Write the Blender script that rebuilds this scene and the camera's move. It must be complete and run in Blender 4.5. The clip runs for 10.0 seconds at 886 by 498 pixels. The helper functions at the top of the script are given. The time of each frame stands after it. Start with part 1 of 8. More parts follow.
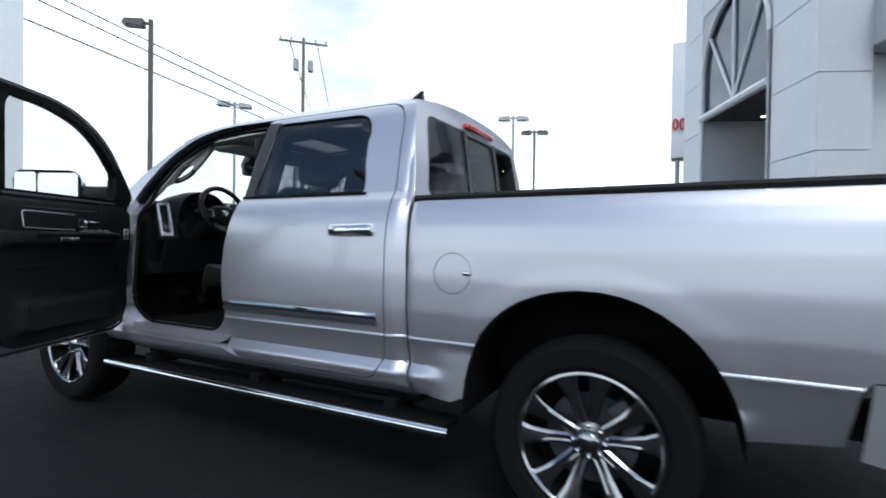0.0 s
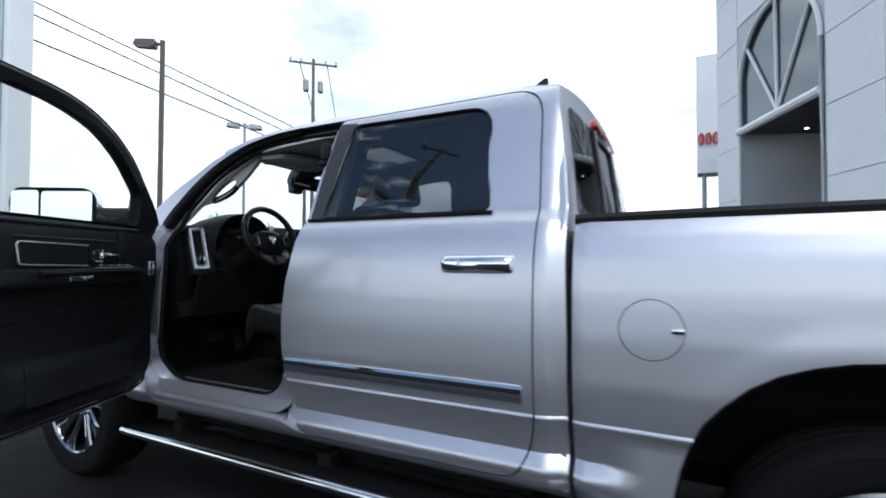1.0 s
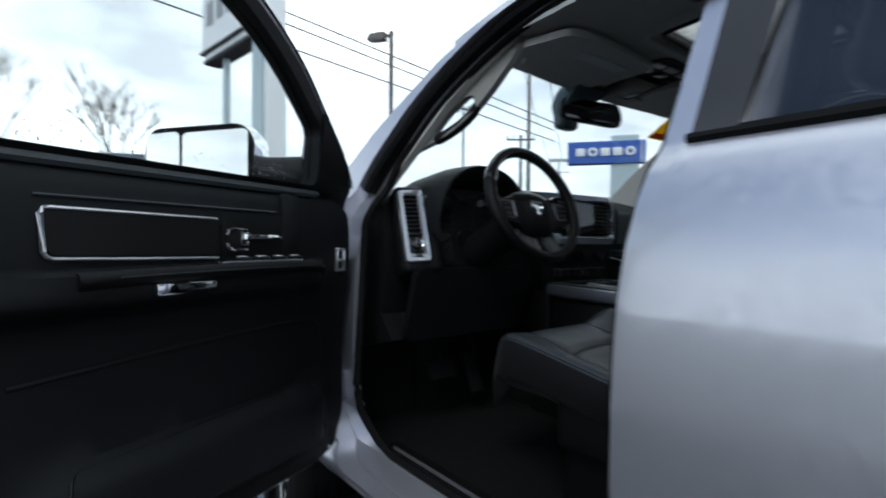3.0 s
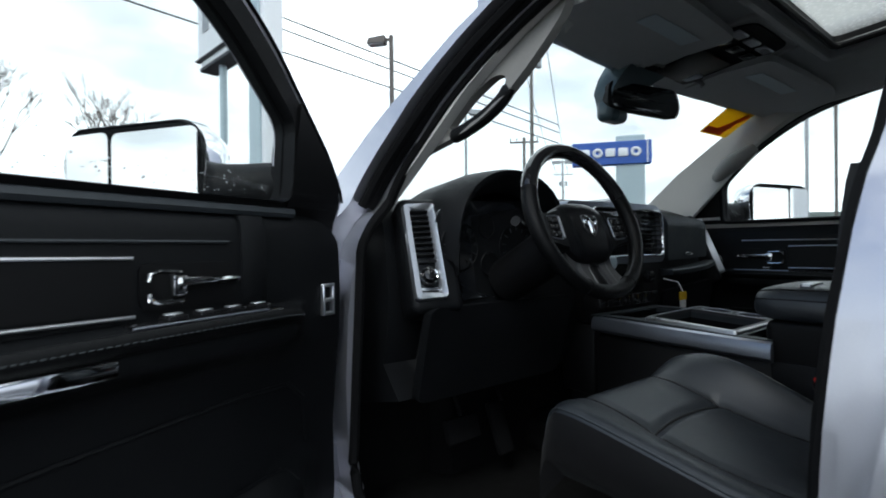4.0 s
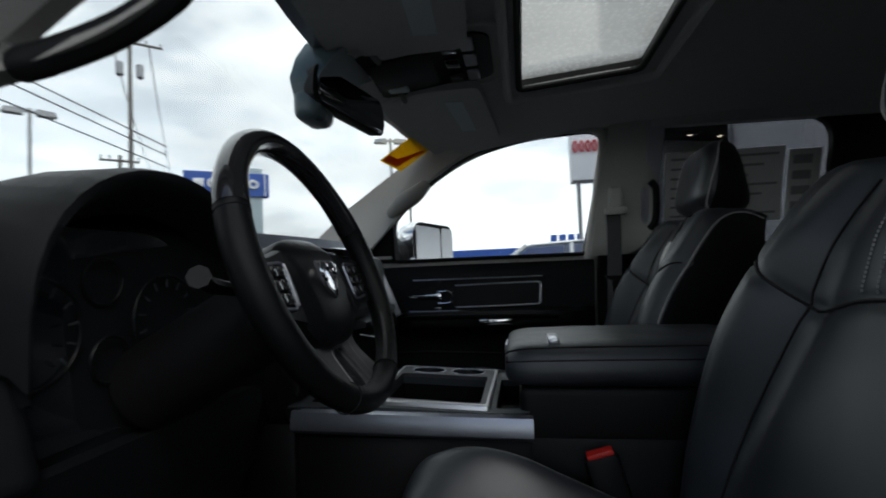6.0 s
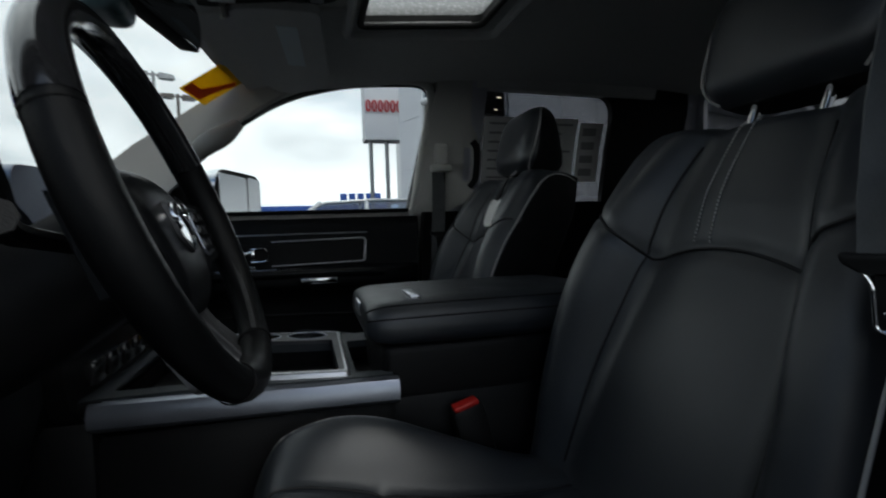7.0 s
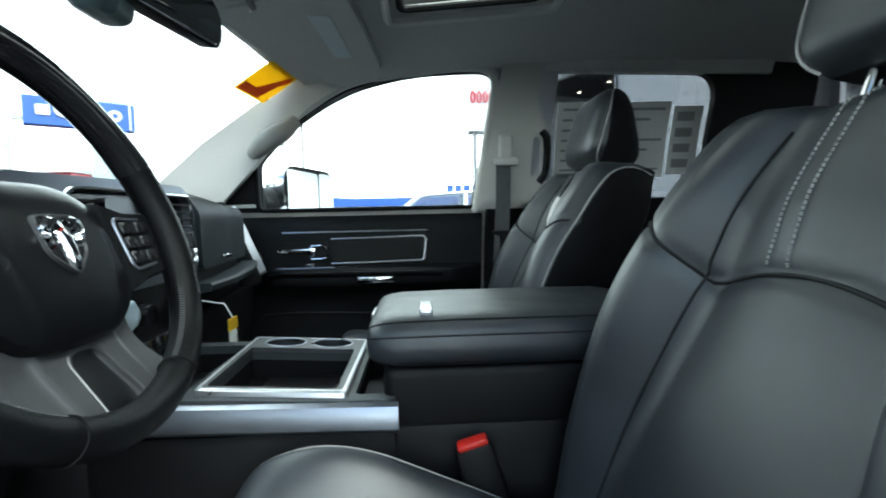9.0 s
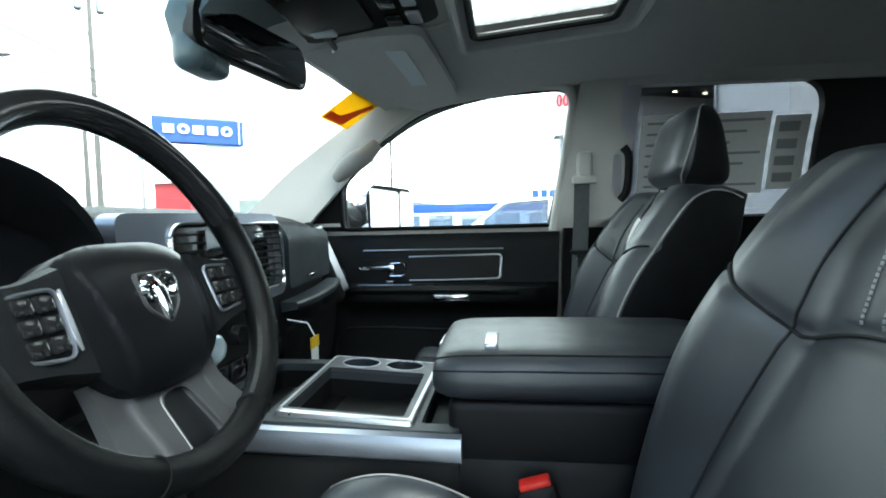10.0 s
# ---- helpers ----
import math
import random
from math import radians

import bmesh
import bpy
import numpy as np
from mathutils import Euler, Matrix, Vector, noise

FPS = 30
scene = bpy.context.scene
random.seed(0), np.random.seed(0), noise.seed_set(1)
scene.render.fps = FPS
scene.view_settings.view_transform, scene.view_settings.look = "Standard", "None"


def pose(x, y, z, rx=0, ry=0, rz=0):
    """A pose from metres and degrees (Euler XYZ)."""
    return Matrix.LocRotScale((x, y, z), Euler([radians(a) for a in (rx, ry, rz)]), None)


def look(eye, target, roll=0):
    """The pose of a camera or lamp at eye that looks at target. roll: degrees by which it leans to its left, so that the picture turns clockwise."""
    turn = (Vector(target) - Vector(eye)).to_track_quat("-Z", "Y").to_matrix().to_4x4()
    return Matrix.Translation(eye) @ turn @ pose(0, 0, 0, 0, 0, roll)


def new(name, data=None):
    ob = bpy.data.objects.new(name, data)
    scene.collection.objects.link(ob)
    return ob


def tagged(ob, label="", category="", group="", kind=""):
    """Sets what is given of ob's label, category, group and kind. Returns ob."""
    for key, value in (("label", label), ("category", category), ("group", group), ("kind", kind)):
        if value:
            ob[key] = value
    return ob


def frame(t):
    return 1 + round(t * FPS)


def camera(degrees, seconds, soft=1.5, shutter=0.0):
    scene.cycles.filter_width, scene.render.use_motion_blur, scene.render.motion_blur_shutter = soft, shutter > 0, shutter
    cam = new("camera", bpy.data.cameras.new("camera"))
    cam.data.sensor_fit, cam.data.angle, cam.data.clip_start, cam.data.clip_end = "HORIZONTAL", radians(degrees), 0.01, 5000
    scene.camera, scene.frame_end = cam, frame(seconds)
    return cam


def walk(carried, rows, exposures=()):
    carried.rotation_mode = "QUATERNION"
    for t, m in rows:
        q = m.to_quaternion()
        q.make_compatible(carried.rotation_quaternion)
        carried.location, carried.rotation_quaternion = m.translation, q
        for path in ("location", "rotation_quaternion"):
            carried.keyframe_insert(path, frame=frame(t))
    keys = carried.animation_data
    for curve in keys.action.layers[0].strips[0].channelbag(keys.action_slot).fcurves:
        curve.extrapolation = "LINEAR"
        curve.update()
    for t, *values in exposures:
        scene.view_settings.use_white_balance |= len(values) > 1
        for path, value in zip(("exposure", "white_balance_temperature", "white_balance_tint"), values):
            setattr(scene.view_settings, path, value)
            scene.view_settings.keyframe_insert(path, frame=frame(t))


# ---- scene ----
import itertools

cam = camera(84.3, 10.0, soft=1.8, shutter=0.4)
PATH = [
    (0, (-2.966, -0.355, 1.221), (-1.182, 0.549, 1.196), 0.8),
    (0.5, (-2.779, 0.059, 1.249), (-1.025, 1.02, 1.252), 1.9),
    (1, (-2.589, 0.47, 1.285), (-0.813, 1.388, 1.34), 0.2),
    (1.5, (-2.342, 0.81, 1.287), (-0.639, 1.858, 1.321), 0.5),
    (2, (-2.079, 1.087, 1.303), (-0.5, 2.316, 1.31), 1.1),
    (2.5, (-1.869, 1.392, 1.289), (-0.416, 2.766, 1.294), 1.4),
    (2.7, (-1.808, 1.498, 1.309), (-0.403, 2.921, 1.274), 1.1),
    (3, (-1.685, 1.649, 1.305), (-0.445, 3.218, 1.278), 0.5),
    (3.2, (-1.601, 1.743, 1.314), (-0.485, 3.402, 1.32), 0.8),
    (4.3, (-1.475, 2.062, 1.401), (-0.108, 3.521, 1.376), -1.8),
    (4.5, (-1.469, 2.131, 1.421), (0.041, 3.443, 1.405), -2.0),
    (5, (-1.402, 2.222, 1.42), (0.379, 3.131, 1.455), -2.0),
    (5.5, (-1.276, 2.304, 1.429), (0.637, 2.887, 1.448), -2.1),
    (5.7, (-1.207, 2.344, 1.419), (0.727, 2.849, 1.482), -2.1),
    (6.8, (-1.057, 2.535, 1.416), (0.902, 2.139, 1.352), -2.2),
    (7, (-1.042, 2.542, 1.41), (0.885, 2.02, 1.299), -1.7),
    (7.5, (-1.022, 2.517, 1.387), (0.852, 1.849, 1.179), -0.1),
    (8, (-1.004, 2.473, 1.393), (0.897, 1.883, 1.198), -0.3),
    (8.5, (-0.967, 2.402, 1.412), (0.992, 2.033, 1.257), -0.5),
    (9, (-0.943, 2.36, 1.429), (1.05, 2.265, 1.294), -1.3),
    (9.5, (-0.939, 2.341, 1.45), (1.053, 2.472, 1.335), -1.5),
    (10, (-0.95, 2.327, 1.478), (1.032, 2.575, 1.371), -1.4),
]
EXPOSURES = [(0.0, 0.0, 5900.0, 4.0), (2.0, -0.1, 5850.0, 5.0), (3.2, -0.12, 5950.0, 3.0), (4.5, 0.2, 6150.0, 4.0), (5.0, 0.2, 6250.0, 6.0), (5.5, -0.03, 6350.0, 6.0), (7.0, -0.48, 6300.0, 4.0), (7.5, 0.05, 6250.0, 0.0), (8.0, 1.06, 6150.0, -2.0), (8.5, 1.58, 6100.0, -5.0), (9.0, 1.84, 6050.0, -6.0), (10.0, 2.06, 6050.0, -6.0)]
walk(cam, [(t, look(eye, target, roll)) for t, eye, target, roll in PATH], EXPOSURES)

# ---- light ----
world = bpy.data.worlds.new("world")
scene.world = world
world.use_nodes = True
wn, wl = world.node_tree.nodes, world.node_tree.links
wn.clear()
SUN_EL, SUN_AZ = 48.0, 236.0
sky = wn.new("ShaderNodeTexSky")
sky.sky_type, sky.sun_disc = "NISHITA", False
sky.sun_elevation, sky.sun_rotation = radians(SUN_EL), radians(SUN_AZ)
sky_level = wn.new("ShaderNodeVectorMath")
sky_level.operation = "SCALE"
sky_level.inputs["Scale"].default_value = 0.13
wl.new(sky.outputs["Color"], sky_level.inputs[0])
wco = wn.new("ShaderNodeTexCoord")
wmap = wn.new("ShaderNodeMapping")
wmap.inputs["Scale"].default_value = (1.0, 1.0, 2.6)
wl.new(wco.outputs["Generated"], wmap.inputs["Vector"])
wnoise = wn.new("ShaderNodeTexNoise")
wnoise.inputs["Scale"].default_value, wnoise.inputs["Detail"].default_value = 2.3, 7.0
wnoise.inputs["Roughness"].default_value = 0.55
wl.new(wmap.outputs["Vector"], wnoise.inputs["Vector"])
cover = wn.new("ShaderNodeMapRange")
cover.inputs["To Min"].default_value = 0.66
cover.inputs["From Min"].default_value, cover.inputs["From Max"].default_value = 0.34, 0.48
wl.new(wnoise.outputs["Fac"], cover.inputs["Value"])
# the cloud breaks open high up on the driver's side of the truck
axes = wn.new("ShaderNodeSeparateXYZ")
wl.new(wco.outputs["Generated"], axes.inputs[0])
west, high, gaps = wn.new("ShaderNodeMapRange"), wn.new("ShaderNodeMapRange"), wn.new("ShaderNodeMapRange")
west.inputs["From Min"].default_value, west.inputs["From Max"].default_value = 0.2, -0.45
high.inputs["From Min"].default_value, high.inputs["From Max"].default_value = 0.22, 0.48
gaps.inputs["From Min"].default_value, gaps.inputs["From Max"].default_value = 0.66, 0.57
wl.new(axes.outputs["X"], west.inputs["Value"])
wl.new(axes.outputs["Z"], high.inputs["Value"])
breaks = wn.new("ShaderNodeTexNoise")
breaks.inputs["Scale"].default_value, breaks.inputs["Detail"].default_value, breaks.inputs["Roughness"].default_value = 4.2, 7.0, 0.6
wl.new(wmap.outputs["Vector"], breaks.inputs["Vector"])
toward, patch, thin = wn.new("ShaderNodeVectorMath"), wn.new("ShaderNodeMapRange"), wn.new("ShaderNodeMath")
toward.operation, thin.operation = "DOT_PRODUCT", "SUBTRACT"
toward.inputs[1].default_value = (-0.70, -0.15, 0.70)
patch.inputs["From Min"].default_value, patch.inputs["From Max"].default_value, patch.inputs["To Max"].default_value = 0.82, 0.93, 0.22
wl.new(wco.outputs["Generated"], toward.inputs[0])
wl.new(toward.outputs["Value"], patch.inputs["Value"])
wl.new(breaks.outputs["Fac"], thin.inputs[0])
wl.new(patch.outputs["Result"], thin.inputs[1])
wl.new(thin.outputs["Value"], gaps.inputs["Value"])
opening, broken, thick = wn.new("ShaderNodeMath"), wn.new("ShaderNodeMath"), wn.new("ShaderNodeMath")
opening.operation = broken.operation = "MULTIPLY"
wl.new(west.outputs["Result"], opening.inputs[0])
wl.new(high.outputs["Result"], opening.inputs[1])
wl.new(opening.outputs["Value"], broken.inputs[0])
wl.new(gaps.outputs["Result"], broken.inputs[1])
thick.operation, thick.use_clamp = "SUBTRACT", True
wl.new(cover.outputs["Result"], thick.inputs[0])
wl.new(broken.outputs["Value"], thick.inputs[1])
wnoise2 = wn.new("ShaderNodeTexNoise")
wnoise2.inputs["Scale"].default_value, wnoise2.inputs["Detail"].default_value = 3.1, 6.0
wl.new(wmap.outputs["Vector"], wnoise2.inputs["Vector"])
ramp = wn.new("ShaderNodeValToRGB")
ramp.color_ramp.elements[0].position, ramp.color_ramp.elements[0].color = 0.34, (1.02, 1.06, 1.12, 1)
ramp.color_ramp.elements[1].position, ramp.color_ramp.elements[1].color = 0.62, (1.86, 1.89, 1.94, 1)
wl.new(wnoise2.outputs["Fac"], ramp.inputs["Fac"])
wmix = wn.new("ShaderNodeMix")
wmix.data_type = "RGBA"
wl.new(thick.outputs["Value"], wmix.inputs["Factor"])
wl.new(sky_level.outputs["Vector"], wmix.inputs["A"])
wl.new(ramp.outputs["Color"], wmix.inputs["B"])
wbg = wn.new("ShaderNodeBackground")
wbg.inputs["Strength"].default_value = 1.0
wl.new(wmix.outputs["Result"], wbg.inputs["Color"])
wout = wn.new("ShaderNodeOutputWorld")
wl.new(wbg.outputs["Background"], wout.inputs["Surface"])

sun = new("sun", bpy.data.lights.new("sun", "SUN"))
sun.data.energy, sun.data.angle, sun.data.color = 1.3, radians(22), (1.0, 0.97, 0.92)
sun_from = Vector((math.sin(radians(SUN_AZ)) * math.cos(radians(SUN_EL)), math.cos(radians(SUN_AZ)) * math.cos(radians(SUN_EL)), math.sin(radians(SUN_EL))))
sun.matrix_world = look(sun_from * 60, (0, 0, 0))

# ---- materials ----
def material(name, color, rough=0.5, metal=0.0, grain=0.0, scale=40.0, bump=0.0, bump_scale=300.0, coat=0.0, sheen=0.0, spec=0.5, mottle=0.0, emit=0.0, voronoi=False):
    """A principled surface whose colour and roughness vary at two scales, with fine relief."""
    m = bpy.data.materials.new(name)
    m.use_nodes = True
    n, l = m.node_tree.nodes, m.node_tree.links
    p = n["Principled BSDF"]
    p.inputs["Base Color"].default_value = (*color, 1)
    p.inputs["Roughness"].default_value, p.inputs["Metallic"].default_value = rough, metal
    p.inputs["Coat Weight"].default_value, p.inputs["Coat Roughness"].default_value = coat, 0.03
    p.inputs["Sheen Weight"].default_value = sheen
    p.inputs["Specular IOR Level"].default_value = spec
    if emit:
        p.inputs["Emission Color"].default_value, p.inputs["Emission Strength"].default_value = (*color, 1), emit
    co = n.new("ShaderNodeTexCoord")
    if grain or mottle:
        fine, broad = n.new("ShaderNodeTexNoise"), n.new("ShaderNodeTexNoise")
        fine.inputs["Scale"].default_value, fine.inputs["Detail"].default_value = scale, 6
        broad.inputs["Scale"].default_value, broad.inputs["Detail"].default_value = scale / 14, 4
        both = n.new("ShaderNodeMath")
        both.operation = "ADD"
        for tex, amount, slot in ((fine, grain, 0), (broad, mottle, 1)):
            l.new(co.outputs["Object"], tex.inputs["Vector"])
            r = n.new("ShaderNodeMapRange")
            r.inputs["From Min"].default_value, r.inputs["From Max"].default_value = 0.3, 0.7
            r.inputs["To Min"].default_value, r.inputs["To Max"].default_value = 0.5 - amount / 2, 0.5 + amount / 2
            l.new(tex.outputs["Fac"], r.inputs["Value"])
            l.new(r.outputs["Result"], both.inputs[slot])
        shade = n.new("ShaderNodeVectorMath")
        shade.operation = "SCALE"
        shade.inputs[0].default_value = color
        l.new(both.outputs["Value"], shade.inputs["Scale"])
        l.new(shade.outputs["Vector"], p.inputs["Base Color"])
        rr = n.new("ShaderNodeMapRange")
        rr.inputs["From Min"].default_value, rr.inputs["From Max"].default_value = 0.3, 0.7
        rr.inputs["To Min"].default_value, rr.inputs["To Max"].default_value = rough * 0.85, min(1, rough * 1.15)
        l.new(broad.outputs["Fac"], rr.inputs["Value"])
        l.new(rr.outputs["Result"], p.inputs["Roughness"])
    if bump:
        tex = n.new("ShaderNodeTexVoronoi" if voronoi else "ShaderNodeTexNoise")
        tex.inputs["Scale"].default_value = bump_scale
        l.new(co.outputs["Object"], tex.inputs["Vector"])
        b = n.new("ShaderNodeBump")
        b.inputs["Strength"].default_value, b.inputs["Distance"].default_value = bump, 0.002
        l.new(tex.outputs["Distance" if voronoi else "Fac"], b.inputs["Height"])
        l.new(b.outputs["Normal"], p.inputs["Normal"])
    return m


def glazing(name, tint, gloss=0.0, wet=0.0, base=0.035):
    """Clear or tinted glass: light passes straight through, and the surface mirrors by Fresnel."""
    m = bpy.data.materials.new(name)
    m.use_nodes = True
    n, l = m.node_tree.nodes, m.node_tree.links
    n.remove(n["Principled BSDF"])
    clear, mirror, mix, facing = n.new("ShaderNodeBsdfTransparent"), n.new("ShaderNodeBsdfGlossy"), n.new("ShaderNodeMixShader"), n.new("ShaderNodeLayerWeight")
    clear.inputs["Color"].default_value = (*tint, 1)
    mirror.inputs["Roughness"].default_value = gloss
    facing.inputs["Blend"].default_value = 0.5
    power, level = n.new("ShaderNodeMath"), n.new("ShaderNodeMath")
    power.operation, level.operation = "POWER", "MULTIPLY_ADD"
    power.inputs[1].default_value, level.inputs[1].default_value, level.inputs[2].default_value = 5.0, 1.0 - base, base
    l.new(facing.outputs["Facing"], power.inputs[0])
    l.new(power.outputs["Value"], level.inputs[0])
    l.new(level.outputs["Value"], mix.inputs["Fac"])
    l.new(clear.outputs["BSDF"], mix.inputs[1])
    l.new(mirror.outputs["BSDF"], mix.inputs[2])
    if wet:
        co, drops, r, milk, mix2 = n.new("ShaderNodeTexCoord"), n.new("ShaderNodeTexVoronoi"), n.new("ShaderNodeMapRange"), n.new("ShaderNodeBsdfTranslucent"), n.new("ShaderNodeMixShader")
        drops.inputs["Scale"].default_value = 90
        l.new(co.outputs["Object"], drops.inputs["Vector"])
        r.inputs["From Min"].default_value, r.inputs["From Max"].default_value = 0.1, 0.5
        r.inputs["To Min"].default_value, r.inputs["To Max"].default_value = wet, wet * 0.6
        l.new(drops.outputs["Distance"], r.inputs["Value"])
        milk.inputs["Color"].default_value = (0.8, 0.8, 0.78, 1)
        l.new(r.outputs["Result"], mix2.inputs["Fac"])
        l.new(mix.outputs["Shader"], mix2.inputs[1])
        l.new(milk.outputs["BSDF"], mix2.inputs[2])
        mix = mix2
    l.new(mix.outputs["Shader"], n["Material Output"].inputs["Surface"])
    return m


SILVER = material("silver metallic paint", (0.600, 0.600, 0.655), 0.39, 0.84, grain=0.05, scale=900, mottle=0.02, coat=1.0)
WHEEL_METAL = material("polished alloy", (0.38, 0.385, 0.40), 0.13, 1.0, grain=0.04, scale=60)
CHROME = material("chrome", (0.80, 0.81, 0.82), 0.07, 1.0, grain=0.03, scale=60)
BRUSHED = material("satin metal trim", (0.62, 0.63, 0.66), 0.32, 0.9, grain=0.06, scale=300)
SPOKE = material("dark satin spoke metal", (0.080, 0.081, 0.086), 0.46, 0.6, grain=0.06, scale=300)
SATIN_DARK = material("satin blue-grey trim", (0.33, 0.35, 0.40), 0.34, 0.9, grain=0.06, scale=300)
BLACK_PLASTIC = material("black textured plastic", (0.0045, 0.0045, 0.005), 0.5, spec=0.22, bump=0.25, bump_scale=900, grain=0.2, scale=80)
GLOSS_BLACK = material("gloss black plastic", (0.012, 0.012, 0.013), 0.12, grain=0.1, scale=40, coat=0.5)
COVER = material("smooth black airbag skin", (0.0040, 0.0043, 0.0052), 0.34, spec=0.22, grain=0.12, scale=150, mottle=0.1, bump=0.1, bump_scale=1500)
APPLIQUE = material("matte black pillar applique", (0.030, 0.030, 0.033), 0.45, grain=0.1, scale=200)
RUBBER = material("black rubber", (0.0065, 0.0065, 0.007), 0.8, spec=0.10, grain=0.25, scale=60, bump=0.2, bump_scale=400)
MOUNT = material("blue-grey plastic", (0.075, 0.11, 0.12), 0.3, grain=0.1, scale=120)
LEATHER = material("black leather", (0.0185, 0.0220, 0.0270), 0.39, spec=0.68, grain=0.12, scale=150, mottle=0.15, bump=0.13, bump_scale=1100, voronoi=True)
LEATHER_SIDE = material("black side cloth and shaded seat front", (0.005, 0.005, 0.0058), 0.7, spec=0.15, grain=0.2, scale=200, bump=0.3, bump_scale=900, sheen=0.04)
WHEEL_LEATHER = material("black wheel leather", (0.0030, 0.0032, 0.0036), 0.40, spec=0.16, grain=0.12, scale=150, mottle=0.1, bump=0.25, bump_scale=1200, voronoi=True)
THREAD = material("pale grey piping", (0.36, 0.355, 0.345), 0.7, grain=0.2, scale=800)
SEAM = material("dark seam", (0.008, 0.008, 0.009), 0.8, grain=0.1, scale=400)
SOFT_DASH = material("soft black dash skin", (0.0066, 0.0072, 0.0082), 0.45, spec=0.17, bump=0.3, bump_scale=1000, voronoi=True, grain=0.12, scale=120, mottle=0.1)
DARK_TRIM = material("dark slate trim", (0.034, 0.040, 0.045), 0.5, spec=0.4, bump=0.2, bump_scale=900, grain=0.12, scale=120)
HEADLINER = material("grey headliner cloth", (0.66, 0.66, 0.64), 0.95, grain=0.15, scale=600, mottle=0.06, bump=0.3, bump_scale=1500, sheen=0.2)
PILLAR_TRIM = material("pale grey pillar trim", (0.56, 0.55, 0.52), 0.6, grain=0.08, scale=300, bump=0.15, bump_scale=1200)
# also carries the shade of the driver's handle trim
GRIP = material("mid grey grip and shaded trim", (0.24, 0.23, 0.215), 0.6, grain=0.1, scale=300, bump=0.2, bump_scale=1200)
CARPET = material("black carpet", (0.005, 0.005, 0.005), 0.95, spec=0.15, grain=0.4, scale=500, bump=0.6, bump_scale=900)
BEDLINER = material("black bed liner", (0.02, 0.02, 0.02), 0.7, bump=0.5, bump_scale=500, grain=0.2, scale=50)
WEBBING = material("grey seat belt webbing", (0.07, 0.073, 0.075), 0.7, grain=0.2, scale=700, bump=0.3, bump_scale=1500)
RED = material("red plastic", (0.55, 0.02, 0.015), 0.35, grain=0.05, scale=90)
RED_LENS = material("red lamp lens", (0.45, 0.02, 0.015), 0.15, grain=0.2, scale=120, coat=1.0)
YELLOW = material("yellow tag paper", (0.86, 0.60, 0.03), 0.6, grain=0.06, scale=80)
TAG_RED = material("red print", (0.74, 0.24, 0.03), 0.6, grain=0.06, scale=80)
def let_through(m, color):
    """Thin paper that also passes light from behind."""
    n, l = m.node_tree.nodes, m.node_tree.links
    t, mix = n.new("ShaderNodeBsdfTranslucent"), n.new("ShaderNodeMixShader")
    t.inputs["Color"].default_value = (*color, 1)
    mix.inputs[0].default_value = 0.5
    l.new(n["Principled BSDF"].outputs[0], mix.inputs[1])
    l.new(t.outputs[0], mix.inputs[2])
    l.new(mix.outputs[0], n["Material Output"].inputs["Surface"])


let_through(YELLOW, (0.92, 0.66, 0.03))
let_through(TAG_RED, (0.75, 0.16, 0.04))
PAPER = material("white paper", (0.78, 0.78, 0.76), 0.8, grain=0.04, scale=60)
PRINT = material("grey print", (0.34, 0.34, 0.34), 0.8, grain=0.1, scale=300)
LABEL_BLUE = material("pale blue warning label", (0.74, 0.82, 0.84), 0.5, grain=0.05, scale=200)
CLEAR = glazing("clear glass", (0.965, 0.98, 0.975))
PRIVACY = glazing("tinted privacy glass", (0.46, 0.465, 0.475), base=0.095)
WET_GLASS = glazing("rain-spotted sunroof glass", (0.55, 0.55, 0.53), wet=0.45)
# the dark cabin's reflection is put into this mirror's colour
DARK_MIRROR = material("mirror glass with a dark reflection put in", (0.22, 0.23, 0.24), 0.04, 1.0, grain=0.01, scale=20)
MIRROR = material("mirror glass", (0.82, 0.83, 0.83), 0.02, 1.0, grain=0.01, scale=20)
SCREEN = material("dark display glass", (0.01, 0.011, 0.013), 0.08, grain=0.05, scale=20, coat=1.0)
ASPHALT = material("worn asphalt", (0.012, 0.012, 0.013), 0.9, spec=0.10, grain=0.5, scale=120, mottle=0.35, bump=0.7, bump_scale=260)
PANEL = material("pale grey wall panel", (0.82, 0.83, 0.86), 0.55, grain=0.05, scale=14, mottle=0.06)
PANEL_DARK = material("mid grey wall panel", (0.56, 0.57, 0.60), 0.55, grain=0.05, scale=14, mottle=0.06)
WHITE_PAINT = material("white painted metal", (0.86, 0.87, 0.88), 0.4, grain=0.04, scale=20, mottle=0.05)
WHITE_CAR = material("white car paint", (0.74, 0.75, 0.76), 0.3, grain=0.03, scale=300, coat=1.0)
BLACK_CAR = material("black car paint", (0.012, 0.013, 0.015), 0.25, grain=0.1, scale=300, coat=1.0)
GREY_CAR = material("grey car paint", (0.14, 0.15, 0.16), 0.3, 0.5, grain=0.05, scale=400, coat=1.0)
BLUE = material("blue sign face", (0.03, 0.10, 0.42), 0.4, grain=0.05, scale=20, mottle=0.06)
SIGN_RED = material("red sign letters", (0.55, 0.04, 0.05), 0.4, grain=0.05, scale=20)
PYLON = material("pale blue-grey pylon metal", (0.42, 0.50, 0.53), 0.4, 0.3, grain=0.05, scale=12, mottle=0.1)
POLE_BROWN = material("bronze painted pole", (0.10, 0.085, 0.075), 0.5, grain=0.15, scale=40, mottle=0.1)
